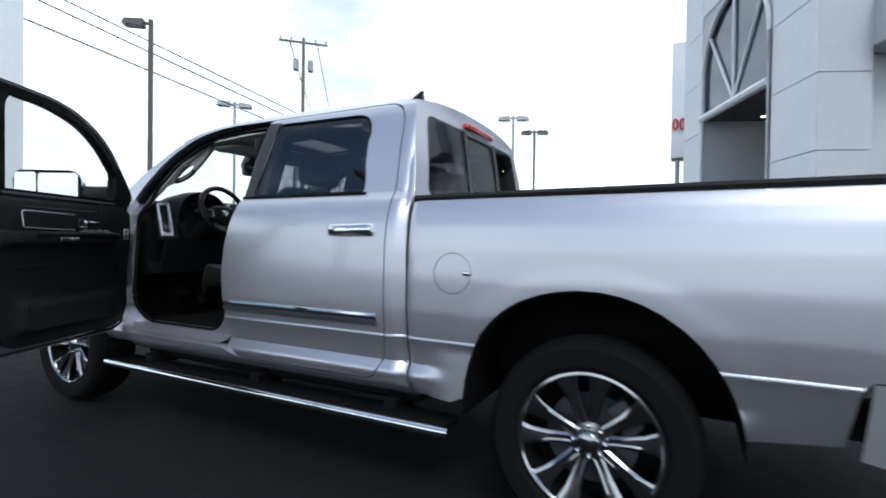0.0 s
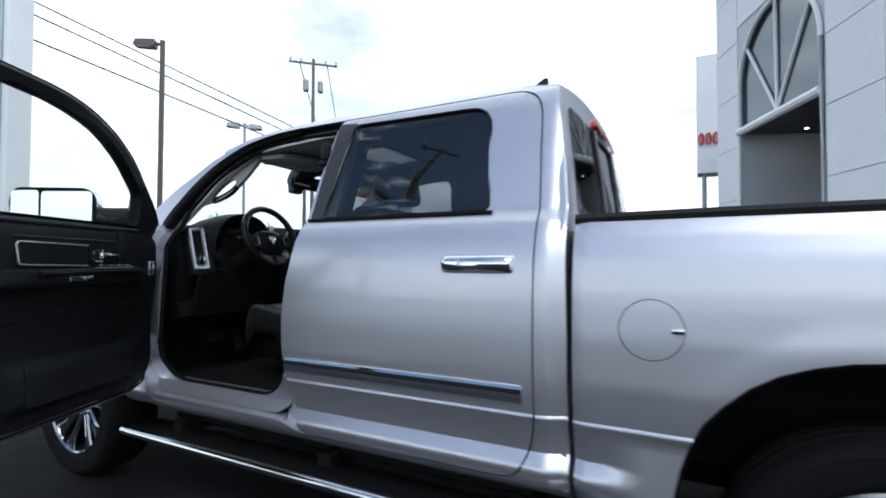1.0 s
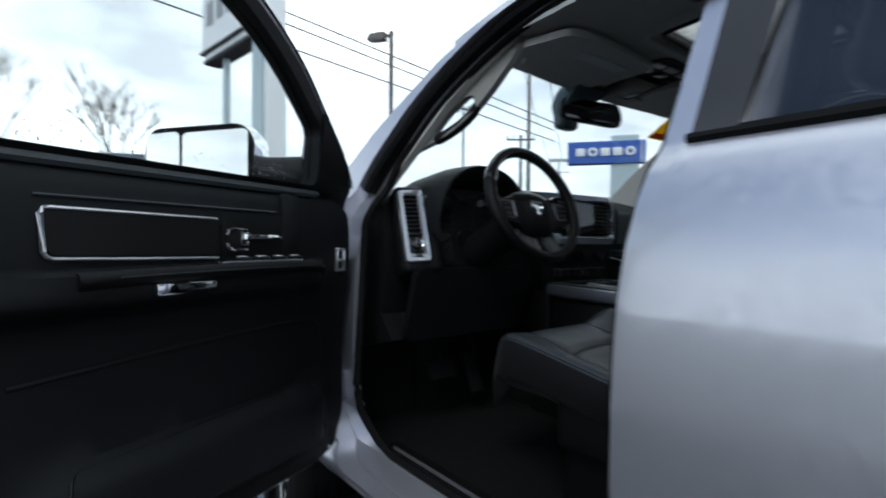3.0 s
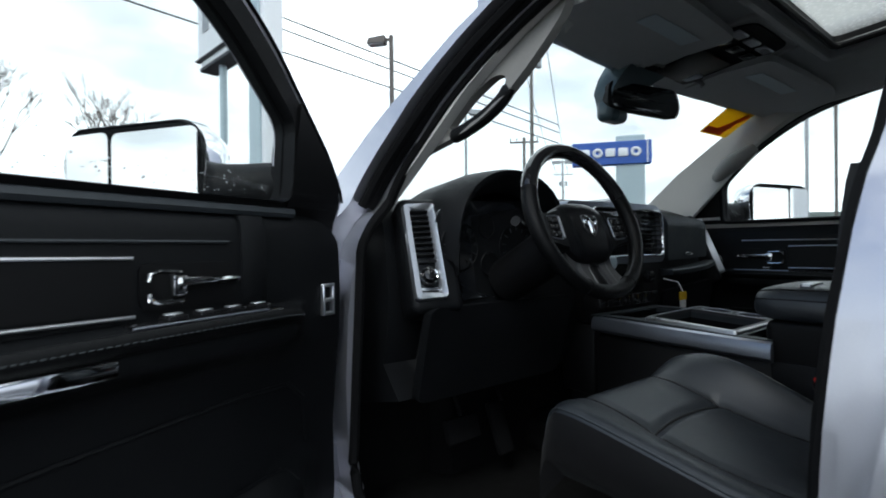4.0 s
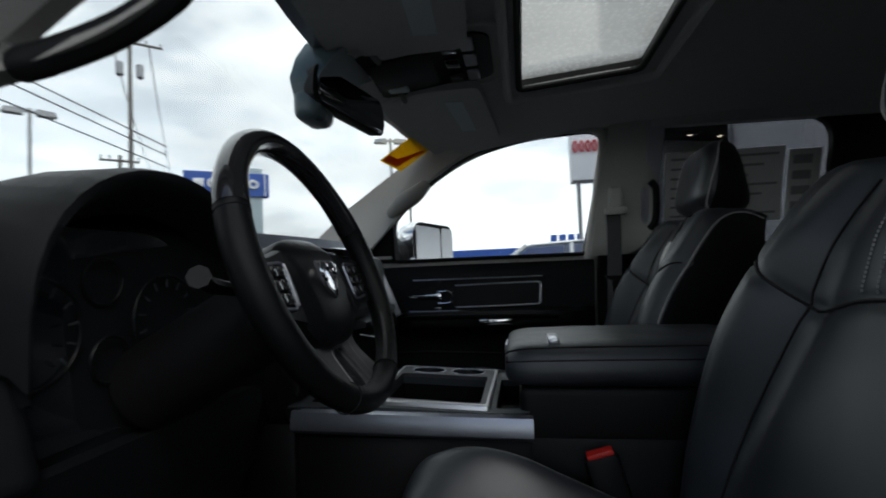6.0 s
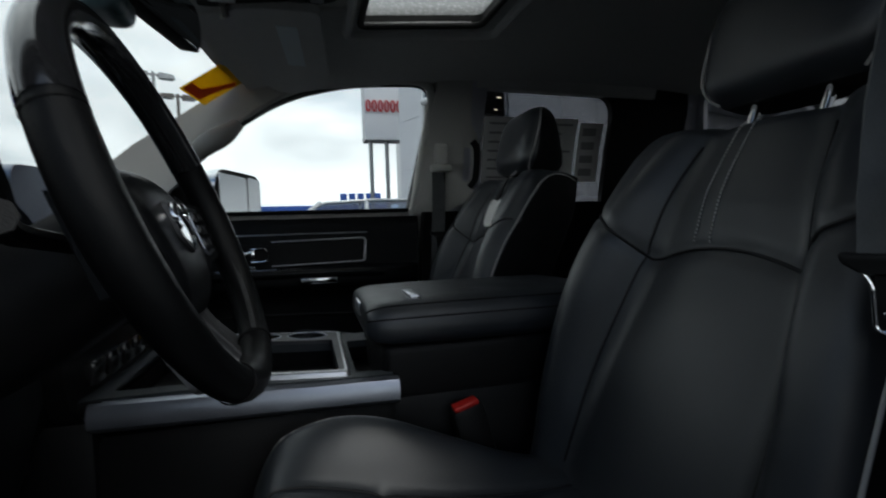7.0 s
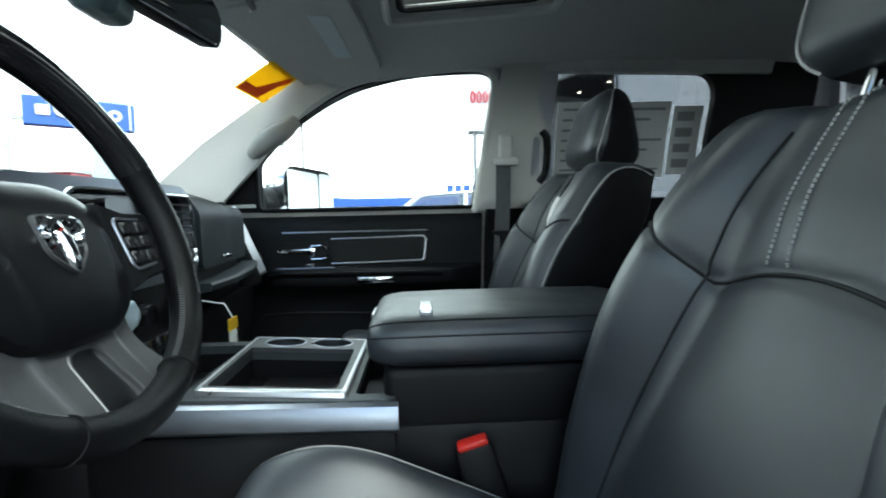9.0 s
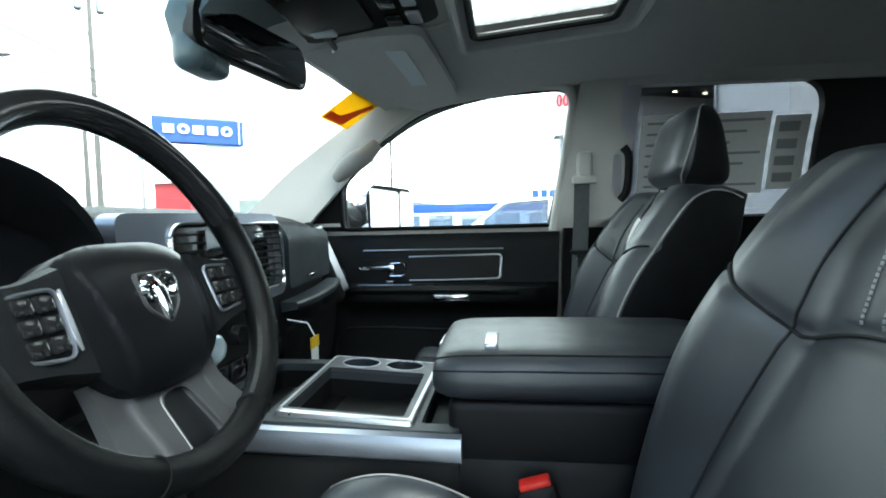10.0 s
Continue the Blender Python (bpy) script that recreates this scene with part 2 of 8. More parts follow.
POLE_GREY = material("galvanised pole", (0.36, 0.37, 0.38), 0.5, 0.5, grain=0.12, scale=40, mottle=0.1)
WOOD_POLE = material("weathered wood pole", (0.17, 0.155, 0.14), 0.85, grain=0.4, scale=30, mottle=0.2, bump=0.4, bump_scale=60)
WIRE = material("black cable", (0.03, 0.03, 0.03), 0.6, grain=0.1, scale=10)
HILL = material("wooded hillside", (0.055, 0.075, 0.065), 0.95, grain=0.7, scale=0.12, mottle=0.5, bump=0.8, bump_scale=0.3)
BARK = material("grey-brown bark", (0.12, 0.10, 0.085), 0.9, grain=0.4, scale=40, mottle=0.2)
LEAF = material("dull green leaves", (0.060, 0.085, 0.030), 0.7, grain=0.5, scale=8)
CONCRETE = material("pale concrete", (0.38, 0.37, 0.35), 0.85, grain=0.15, scale=20, mottle=0.12, bump=0.3, bump_scale=80)
LAMP_GLOW = material("lit lamp lens", (1.0, 0.86, 0.62), 0.4, grain=0.02, scale=40, emit=6.0)
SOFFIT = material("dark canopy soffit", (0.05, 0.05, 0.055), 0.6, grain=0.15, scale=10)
WINDOW_DARK = glazing("dark building glass", (0.40, 0.48, 0.58), base=0.16)


# ---- mesh helpers ----
def part(name, bm, mat, parent=None, label="", smooth=38):
    """One mesh object out of a bmesh, under a thing or a part."""
    bmesh.ops.recalc_face_normals(bm, faces=bm.faces)
    me = bpy.data.meshes.new(name)
    bm.to_mesh(me)
    bm.free()
    me.materials.append(mat)
    if smooth:
        me.shade_smooth()
        me.set_sharp_from_angle(angle=radians(smooth))
    ob = new(name, me)
    ob.parent = parent
    if label:
        tagged(ob, label)
    return ob


def thing(name, label, category, group="", kind="", at=(0, 0, 0)):
    ob = new(name)
    ob.location = at
    ob.empty_display_size = 0.2
    return tagged(ob, label, category, group, kind)


def add(bm, other, m=None):
    """Puts the bmesh other into bm, moved by m."""
    if m is not None:
        bmesh.ops.transform(other, matrix=m, verts=other.verts)
    me = bpy.data.meshes.new("tmp")
    other.to_mesh(me)
    other.free()
    bm.from_mesh(me)
    bpy.data.meshes.remove(me)
    return bm


def rbox(bm, lo, hi, r=0.01, seg=2, m=None):
    """A box with rounded edges between two corners."""
    t = bmesh.new()
    lo, hi = Vector(lo), Vector(hi)
    c, s = (lo + hi) / 2, hi - lo
    bmesh.ops.create_cube(t, size=1, matrix=Matrix.Translation(c) @ Matrix.Diagonal((abs(s.x), abs(s.y), abs(s.z), 1)))
    r = min(r, 0.49 * min(abs(s.x), abs(s.y), abs(s.z)))
    if r > 0:
        bmesh.ops.bevel(t, geom=t.edges[:], offset=r, segments=seg, profile=0.5, affect="EDGES", clamp_overlap=True)
    return add(bm, t, m)


def box(lo, hi, r=0.01, seg=2, m=None):
    return rbox(bmesh.new(), lo, hi, r, seg, m)


def spline(points, n=8, closed=False):
    """A smooth line of points through the points given."""
    p = [Vector(q) for q in points]
    out, k = [], len(p)
    for i in range(k if closed else k - 1):
        if closed:
            a, b, c, d = p[i - 1], p[i], p[(i + 1) % k], p[(i + 2) % k]
        else:
            a, b, c, d = p[max(i - 1, 0)], p[i], p[i + 1], p[min(i + 2, k - 1)]
        for j in range(n):
            t = j / n
            out.append(0.5 * (2 * b + (c - a) * t + (2 * a - 5 * b + 4 * c - d) * t * t + (3 * b - a - 3 * c + d) * t ** 3))
    if not closed:
        out.append(p[-1])
    return out


def tube(bm, line, radius, sides=8, closed=False, flat=1.0, up=(0, 0, 1), cap=True):
    """A round or flattened bar along a line; radius a number or one a point."""
    pts = [Vector(q) for q in line]
    rings = []
    for i, q in enumerate(pts):
        a = pts[i - 1] if (i or closed) else q
        b = pts[(i + 1) % len(pts)] if (i < len(pts) - 1 or closed) else q
        d = (b - a).normalized()
        side = d.cross(Vector(up))
        if side.length < 1e-4:
            side = d.cross(Vector((1, 0, 0)))
        side.normalize()
        top = side.cross(d)
        r = radius[i] if isinstance(radius, (list, tuple)) else radius
        rings.append([bm.verts.new(q + side * r * math.cos(2 * math.pi * k / sides) + top * r * flat * math.sin(2 * math.pi * k / sides)) for k in range(sides)])
    stitch(bm, rings, closed, True)
    if cap and not closed:
        bm.faces.new(rings[0])
        bm.faces.new(rings[-1])
    return bm


def stitch(bm, rings, closed=False, around=True):
    for i in range(len(rings) if closed else len(rings) - 1):
        a, b = rings[i], rings[(i + 1) % len(rings)]
        n = len(a)
        for k in range(n if around else n - 1):
            bm.faces.new((a[k], a[(k + 1) % n], b[(k + 1) % n], b[k]))


def loft(bm, sections, cap=True, around=True):
    rings = [[bm.verts.new(Vector(q)) for q in s] for s in sections]
    stitch(bm, rings, False, around)
    if cap and around:
        bm.faces.new(rings[0])
        bm.faces.new(rings[-1])
    return bm


def lathe(bm, profile, n=48, m=None, closed=False):
    """Turns (radius, height) pairs round the x axis."""
    t = bmesh.new()
    rings = [[t.verts.new((h, r * math.cos(2 * math.pi * k / n), r * math.sin(2 * math.pi * k / n))) for k in range(n)] for r, h in profile]
    stitch(t, rings, closed, True)
    return add(bm, t, m)


def rounded(loop, r, n=4):
    """A loop of 2D points with its corners rounded."""
    p = [Vector(q) for q in loop]
    out = []
    for i, q in enumerate(p):
        a, b = p[i - 1] - q, p[(i + 1) % len(p)] - q
        ri = min(r[i] if isinstance(r, (list, tuple)) else r, 0.49 * a.length, 0.49 * b.length)
        s, e = q + a.normalized() * ri, q + b.normalized() * ri
        if ri < 1e-4:
            out.append(q)
            continue
        for k in range(n + 1):
            t = k / n
            out.append(s * (1 - t) ** 2 + q * 2 * t * (1 - t) + e * t * t)
    return out


def sheet(outline, mapping, holes=(), thick=0.0, cuts_u=(), cuts_v=(), bm=None, m=None, inward=1):
    """A panel: a 2D outline with holes, cut into a grid, laid onto a curved surface by mapping(u, v, depth)."""
    t = bmesh.new()
    edges = []
    for loop in (outline, *holes):
        vs = [t.verts.new((q[0], q[1], 0)) for q in loop]
        edges += [t.edges.new((vs[i], vs[(i + 1) % len(vs)])) for i in range(len(vs))]
    bmesh.ops.triangle_fill(t, use_beauty=True, use_dissolve=False, edges=edges, normal=(0, 0, 1))
    for axis, cuts in ((0, cuts_u), (1, cuts_v)):
        for c in cuts:
            co, no = [0, 0, 0], [0, 0, 0]
            co[axis], no[axis] = c, 1
            bmesh.ops.bisect_plane(t, geom=t.verts[:] + t.edges[:] + t.faces[:], plane_co=co, plane_no=no, dist=1e-5)
    bmesh.ops.recalc_face_normals(t, faces=t.faces)
    top = {v: Vector(mapping(v.co.x, v.co.y, 0)) for v in t.verts}
    if thick:
        low = {v: t.verts.new(mapping(v.co.x, v.co.y, thick)) for v in list(t.verts)}
        for f in list(t.faces):
            t.faces.new([low[v] for v in reversed(f.verts)])
        for e in [e for e in t.edges if len(e.link_faces) == 1 and e.verts[0] in low]:
            a, b = e.verts
            t.faces.new((a, b, low[b], low[a]))
    for v, co in top.items():
        v.co = co
    return add(bm if bm is not None else bmesh.new(), t, m)


def steps(a, b, d):
    n = max(1, round(abs(b - a) / d))
    return [a + (b - a) * i / n for i in range(1, n)]


def smoothstep(a, b, x):
    t = max(0.0, min(1.0, (x - a) / (b - a)))
    return t * t * (3 - 2 * t)


def interp(x, pairs):
    return float(np.interp(x, [q[0] for q in pairs], [q[1] for q in pairs]))


MIRROR_X = Matrix.Diagonal((-1, 1, 1, 1))

# ---- ground ----
bm = bmesh.new()
bmesh.ops.create_grid(bm, x_segments=24, y_segments=24, size=900)
tagged(part("ground", bm, ASPHALT, None), "worn dark asphalt of the car lot", "ground", kind="structure")

# ---- pickup truck: body ----
truck = thing("pickup_truck", "silver crew cab pickup truck with the driver's door standing open", "truck")
FRONT_AXLE = 3.785
PROFILE = [(0.40, 0.850), (0.48, 0.910), (0.535, 0.962), (0.565, 0.985), (0.585, 0.993), (0.600, 0.992), (0.615, 0.984), (0.648, 0.963), (0.70, 0.974), (0.757, 0.992), (0.768, 0.9968), (0.774, 0.9970), (0.781, 0.9935), (0.82, 0.999), (0.90, 1.008), (1.05, 1.010), (1.20, 1.003),
           (1.30, 0.990), (1.38, 0.968), (1.43, 0.942), (1.46, 0.916), (1.48, 0.902), (1.70, 0.846), (1.90, 0.780), (1.95, 0.752), (1.985, 0.722), (2.012, 0.68)]
ZS = [0.50, 0.52, 0.535, 0.55, 0.565, 0.575, 0.585, 0.593, 0.600, 0.608, 0.615, 0.63, 0.648, 0.675, 0.70, 0.74, 0.757, 0.763, 0.768, 0.774, 0.7775, 0.781, 0.80, 0.82, 0.86, 0.90, 0.95, 1.0, 1.05, 1.1, 1.15, 1.2, 1.25, 1.30, 1.34, 1.38, 1.405, 1.43, 1.445, 1.46, 1.47, 1.48, 1.55, 1.62, 1.70, 1.77, 1.84, 1.90, 1.93, 1.95, 1.968]


def half_width(z):
    return interp(z, PROFILE)


def flare(y, z, centre):
    d = math.hypot(y - centre, z - 0.43)
    return 0.0026 * smoothstep(0.0, 1.0, (0.720 - d) / 0.085) * smoothstep(0.40, 0.5, z)


def side(y, z, depth):
    """The left flank of the truck; depth goes inwards."""
    w = half_width(z)
    if y < -0.40 and z < 0.757:
        w += (0.990 - 0.34 * (0.757 - z) - w) * smoothstep(-0.42, -0.62, y)
    if 0.40 < y < 0.828 and z < 0.757:
        w += (0.985 - w) * smoothstep(0.80, 0.60, y)
    if 0.84 < y < 0.96:
        w -= 0.030 * smoothstep(0.955, 0.845, y) ** 2
    elif 0.76 < y < 0.84:
        w -= 0.012 * smoothstep(0.785, 0.828, y) ** 2
    return (-(w + max(flare(y, z, 0.0), flare(y, z, FRONT_AXLE))) + depth, y, z)


ARCH_SHAPE = [(0, 0.915), (12, 0.92), (28, 0.965), (41, 1.01), (60, 1.035), (75, 1.025), (107, 1.01), (129, 0.985), (149, 0.945), (168, 0.922), (180, 0.915)]


def arch(centre, r=0.60, z0=0.53, n=22):
    lo = math.asin((z0 - 0.43) / (0.92 * r))
    out = []
    for a in np.linspace(lo, math.pi - lo, n):
        k = r * interp(math.degrees(a), ARCH_SHAPE)
        out.append((centre + k * math.cos(a), 0.43 + k * math.sin(a)))
    return out


ROOF_EDGE = [(0.93, 1.968), (1.15, 1.984), (1.7, 1.988), (2.0, 1.976), (2.2, 1.964), (2.4, 1.948), (2.6, 1.917), (2.8, 1.862), (3.08, 1.690), (3.25, 1.560), (3.42, 1.440)]
REAR_DOOR = rounded([(1.985, 0.545), (2.045, 0.68), (2.083, 0.93), (2.075, 1.15), (2.02, 1.455), (1.955, 1.955), (0.985, 1.962), (0.958, 1.45), (0.955, 0.72), (1.02, 0.549)],
                    [0.03, 0.1, 0.1, 0.1, 0.05, 0.02, 0.13, 0.1, 0.12, 0.08], 6)
REAR_GLASS = rounded([(1.945, 1.480), (1.858, 1.915), (1.19, 1.908), (1.155, 1.480)], [0.01, 0.02, 0.10, 0.03], 6)
FAR_GLASS = rounded([(1.972, 1.480), (1.925, 1.915), (1.19, 1.908), (1.155, 1.480)], [0.01, 0.05, 0.10, 0.03], 6)
FRONT_DOOR = rounded([(2.10, 0.600), (2.112, 0.90), (2.10, 1.20), (2.045, 1.455), (1.985, 1.955), (2.36, 1.950), (2.60, 1.900), (2.83, 1.775), (3.06, 1.545), (3.135, 1.40), (3.135, 0.70), (3.06, 0.600)],
                     [0.12, 0.1, 0.1, 0.05, 0.02, 0.15, 0.12, 0.12, 0.08, 0.06, 0.1, 0.1], 6)
FRONT_GLASS = rounded([(2.165, 1.462), (2.075, 1.915), (2.38, 1.905), (2.60, 1.855), (2.79, 1.745), (2.92, 1.625), (2.93, 1.462)], [0.01, 0.08, 0.1, 0.1, 0.1, 0.03, 0.02], 6)


def grown(loop, d):
    """A loop pushed outwards by d."""
    c = sum((Vector(q) for q in loop), Vector((0, 0))) / len(loop)
    return [Vector(q) + (Vector(q) - c).normalized() * d for q in loop]


DOORWAY = rounded([(1.015, 0.543), (1.99, 0.539), (2.09, 0.593), (3.065, 0.593), (3.142, 0.70), (3.142, 1.40), (3.066, 1.549), (2.835, 1.781), (2.603, 1.906), (2.36, 1.956), (1.96, 1.961), (0.979, 1.968), (0.952, 1.45), (0.949, 0.72)],
                  [0.08, 0.05, 0.05, 0.1, 0.1, 0.06, 0.08, 0.12, 0.12, 0.15, 0.02, 0.13, 0.1, 0.15], 6)
B_POST = [(1.94, 0.57), (2.10, 0.575), (2.112, 0.90), (2.10, 1.20), (2.045, 1.455), (1.985, 1.97), (1.88, 1.97), (1.92, 1.45)]
ROOF_TOP = [(y, z + 0.022 * smoothstep(2.78, 2.45, y) * smoothstep(0.88, 1.1, y)) for y, z in ROOF_EDGE]
CAB = [(0.848, 0.525), (0.848, 1.05), (0.86, 1.44), (0.875, 1.60), (0.905, 1.80), (0.93, 1.962)] + [(y, z - 0.024 * smoothstep(2.50, 2.80, y)) for y, z in ROOF_TOP[1:5] + [(y, interp(y, ROOF_TOP)) for y in (2.3, 2.4, 2.5, 2.6, 2.7, 2.8, 2.9, 3.0, 3.08, 3.25)]] + [(3.42, 1.43), (3.30, 1.42), (3.165, 1.415), (3.165, 0.525)]
YS = steps(-1.24, 4.8, 0.05)
FLAT = Matrix.Identity(4)


def jamb(y, z, depth):
    x, y, z = side(y, z, 0)
    return (x + depth * 1.0, y, z)


for flip, open_front in ((FLAT, True), (MIRROR_X, False)):
    bm = sheet(CAB, jamb, [DOORWAY], 0.085, YS + [0.865, 0.88, 0.895, 0.915, 0.93, 0.945], ZS, m=flip)
    cab_side = part("cab_side", bm, SILVER, truck, "silver cab side with door openings", 30)
    fine_y, fine_z = steps(-1.24, 0.83, 0.025), steps(0.5, 1.44, 0.02) + [0.565, 0.575, 0.585, 0.593, 0.600, 0.608, 0.615, 0.648, 0.757, 0.763, 0.768, 0.774, 0.7775, 0.781]
    bm = sheet(B_POST, lambda y, z, d: (side(y, z, 0)[0] + 0.052 + d, y, z), (), 0.045, YS, ZS, m=flip)
    part("centre_post", bm, SILVER, truck, "silver door post between the doors", 30)
    bed_outline = [(0.826, 1.428), (0.4, 1.434), (-0.6, 1.441), (-1.235, 1.445), (-1.235, 0.81), (-0.875, 0.80), (-0.848, 0.775), (-0.822, 0.562), (-0.60, 0.535)] + [(y, z) for y, z in reversed(arch(0.0))] + [(0.60, 0.505), (0.826, 0.50)]
    bm = sheet(bed_outline, side, [[(0.591 + 0.0925 * math.cos(a), 1.086 + 0.0925 * math.sin(a)) for a in np.linspace(0, 2 * math.pi, 32, endpoint=False)]], 0.02, fine_y, fine_z, m=flip)
    bed_side = part("bed_side", bm, SILVER, truck, "silver cargo bed side", 30)
    bm = sheet([(0.591 + 0.0895 * math.cos(a), 1.086 + 0.0895 * math.sin(a)) for a in np.linspace(0, 2 * math.pi, 32, endpoint=False)],
               lambda y, z, d: (side(y, z, d)[0] + 0.002, y, z), (), 0.012, steps(0.5, 0.7, 0.05), ZS, m=flip)
    fuel_door = part("fuel_door", bm, SILVER, bed_side, "round silver fuel door")
    bm = bmesh.new()
    rbox(bm, (-1.025, 0.500, 1.078), (-1.004, 0.535, 1.098), 0.006, 2, flip)
    part("finger_pull", bm, CHROME, bed_side, "bright finger pull of the fuel door")
    # dark lip of the wheel arch and the well behind it
    bm = bmesh.new()
    tube(bm, [Vector(side(y, z, 0.012)) for y, z in arch(0.0, 0.596, 0.50)], 0.008, 6)
    inner = bmesh.new()
    loft(inner, [[(-0.985 + d, 1.0 * y, z) for y, z in arch(0.0, 0.592, 0.45, 20)] for d in (0.0, 0.12, 0.30, 0.78)], cap=False, around=False)
    add(bm, inner)
    bmesh.ops.transform(bm, matrix=flip, verts=bm.verts)
    rbox(bm, (-0.56, -0.66, 0.56), (-0.52, 0.66, 1.04), 0.01, 1, flip)
    part("wheel_well", bm, RUBBER, truck, "black wheel arch liner")
    # rail cap
    bm = bmesh.new()
    loft(bm, [[(-0.948, y, z - 0.012), (-0.950, y, z + 0.004), (-0.938, y, z + 0.018), (-0.86, y, z + 0.020), (-0.845, y, z + 0.008), (-0.845, y, z - 0.03)] for y, z in ((0.826, 1.428), (0.4, 1.434), (-0.6, 1.441), (-1.235, 1.445))])
    bmesh.ops.transform(bm, matrix=flip, verts=bm.verts)
    part("rail_cap", bm, BLACK_PLASTIC, truck, "black plastic bed rail cap")
    bm = bmesh.new()
    rbox(bm, (-0.85, -1.2, 1.03), (-0.83, 0.80, 1.43), 0.004, 1, flip)
    rbox(bm, (-0.85, -0.45, 1.03), (-0.62, 0.45, 1.10), 0.02, 2, flip)
    part("bed_wall", bm, BEDLINER, truck, "black lined inner bed wall")
    # front fender
    fender = [(3.172, 0.52), (3.172, 1.405), (3.4, 1.40), (4.0, 1.375), (4.5, 1.33), (4.70, 1.26), (4.72, 0.62), (4.40, 0.53)] + [(y, z) for y, z in arch(FRONT_AXLE, 0.575)]
    bm = sheet(fender, side, (), 0.02, YS, ZS, m=flip)
    part("front_fender", bm, SILVER, truck, "silver front fender", 30)
    bm = bmesh.new()
    loft(bm, [[(-0.985 + d, y, z) for y, z in arch(FRONT_AXLE, 0.57, 0.45, 20)] for d in (0.0, 0.12, 0.30, 0.78)], cap=False, around=False)
    bmesh.ops.transform(bm, matrix=flip, verts=bm.verts)
    part("wheel_well", bm, RUBBER, truck, "black wheel arch liner")
    # rear door
    rear_glass = REAR_GLASS if open_front else FAR_GLASS
    bm = sheet(REAR_DOOR, side, [rear_glass], 0.05, YS + [2.0, 1.05], ZS, m=flip)
    rear_door = part("rear_door", bm, SILVER, truck, "closed silver rear door", 30)
    bm = sheet(grown(rear_glass, 0.004), lambda y, z, d: (side(y, z, d)[0] + 0.010, y, z), (), 0.004, steps(1.1, 2.0, 0.15), ZS, m=flip)
    glass = part("window", bm, PRIVACY, rear_door, "dark tinted rear door glass")
    bm = sheet([(2.012, 1.468), (1.952, 1.935), (1.862, 1.930), (1.945, 1.468)] if open_front else [(2.015, 1.468), (1.958, 1.935), (1.930, 1.930), (1.98, 1.468)], lambda y, z, d: (side(y, z, d)[0] - 0.004, y, z), (), 0.006, (), ZS, m=flip)
    part("pillar_applique", bm, APPLIQUE, rear_door, "matte black pillar cover")
    bm = bmesh.new()
    tube(bm, [Vector(side(y, 1.470, -0.003)) for y in np.linspace(1.135, 2.015, 12)], 0.0085, 6)
    tube(bm, [Vector(side(y, z, 0.003)) for y, z in grown(rear_glass, 0.004)], 0.006, 6, closed=True)
    bmesh.ops.transform(bm, matrix=flip, verts=bm.verts)
    part("window_seal", bm, RUBBER, rear_door, "black window seal")
    bm = bmesh.new()
    bar = [(0.0, 1.246), (0.022, 1.248), (0.038, 1.262), (0.042, 1.285), (0.032, 1.306), (0.018, 1.313), (0.0, 1.314)]
    loft(bm, [[(-0.985 - o * k, y, 1.28 + (z - 1.28) * h) for o, z in bar] for y, k, h in ((1.022, 0.3, 0.75), (1.030, 0.75, 0.92), (1.05, 1.0, 1.0), (1.16, 1.06, 1.0), (1.27, 1.0, 1.0), (1.292, 0.75, 0.92), (1.302, 0.3, 0.75))])
    bmesh.ops.transform(bm, matrix=flip, verts=bm.verts)
    part("door_handle", bm, CHROME, rear_door, "chrome door handle")
    bm = bmesh.new()
    loft(bm, [[(side(y, 0.845, 0)[0] + o, y, z) for o, z in ((0.004, 0.874), (-0.010, 0.872), (-0.016, 0.863), (-0.014, 0.846), (-0.008, 0.838), (0.004, 0.836))] for y in (0.99, 1.0, 1.5, 2.03, 2.055)])
    bmesh.ops.transform(bm, matrix=flip, verts=bm.verts)
    part("side_moulding", bm, CHROME, rear_door, "bright strip along the door")
    bm = bmesh.new()
    loft(bm, [[(side(y, 0.845, 0)[0] + o, y, z) for o, z in ((0.004, 0.836), (-0.012, 0.838), (-0.015, 0.845), (-0.013, 0.822), (-0.006, 0.814), (0.004, 0.812))] for y in (0.99, 1.0, 1.5, 2.03, 2.055)])
    bmesh.ops.transform(bm, matrix=flip, verts=bm.verts)
    # the dark ground's reflection is put into this lower face's colour
    part("moulding_base", bm, SATIN_DARK, rear_door, "lower face of the bright strip, dark reflection put in")
    # running board with its bright edge
    bm = bmesh.new()
    rbox(bm, (-0.985, 0.64, 0.338), (-0.80, 3.24, 0.386), 0.012, 2, flip)
    board = part("running_board", bm, BLACK_PLASTIC, truck, "black textured running board with a chrome edge")
    for y in (0.95, 1.9, 2.9):
        bm = bmesh.new()
        rbox(bm, (-0.90, y, 0.36), (-0.60, y + 0.07, 0.44), 0.008, 1, flip)
        part("bracket", bm, RUBBER, board, "dark bracket of the running board")
    bm = bmesh.new()
    tube(bm, [(-0.985, 0.61, 0.362), (-0.988, 0.66, 0.362), (-0.988, 3.20, 0.362), (-0.984, 3.265, 0.362)], 0.024, 14, flat=1.0)
    bmesh.ops.transform(bm, matrix=flip, verts=bm.verts)
    part("edge_bar", bm, CHROME, board, "chrome edge bar")
    # rocker and sill
    bm = bmesh.new()
    loft(bm, [[(-0.905, y, 0.535), (-0.872, y, 0.48), (-0.82, y, 0.45), (-0.70, y, 0.44), (-0.70, y, 0.575), (-0.86, y, 0.60)] for y in (0.86, 3.15)])
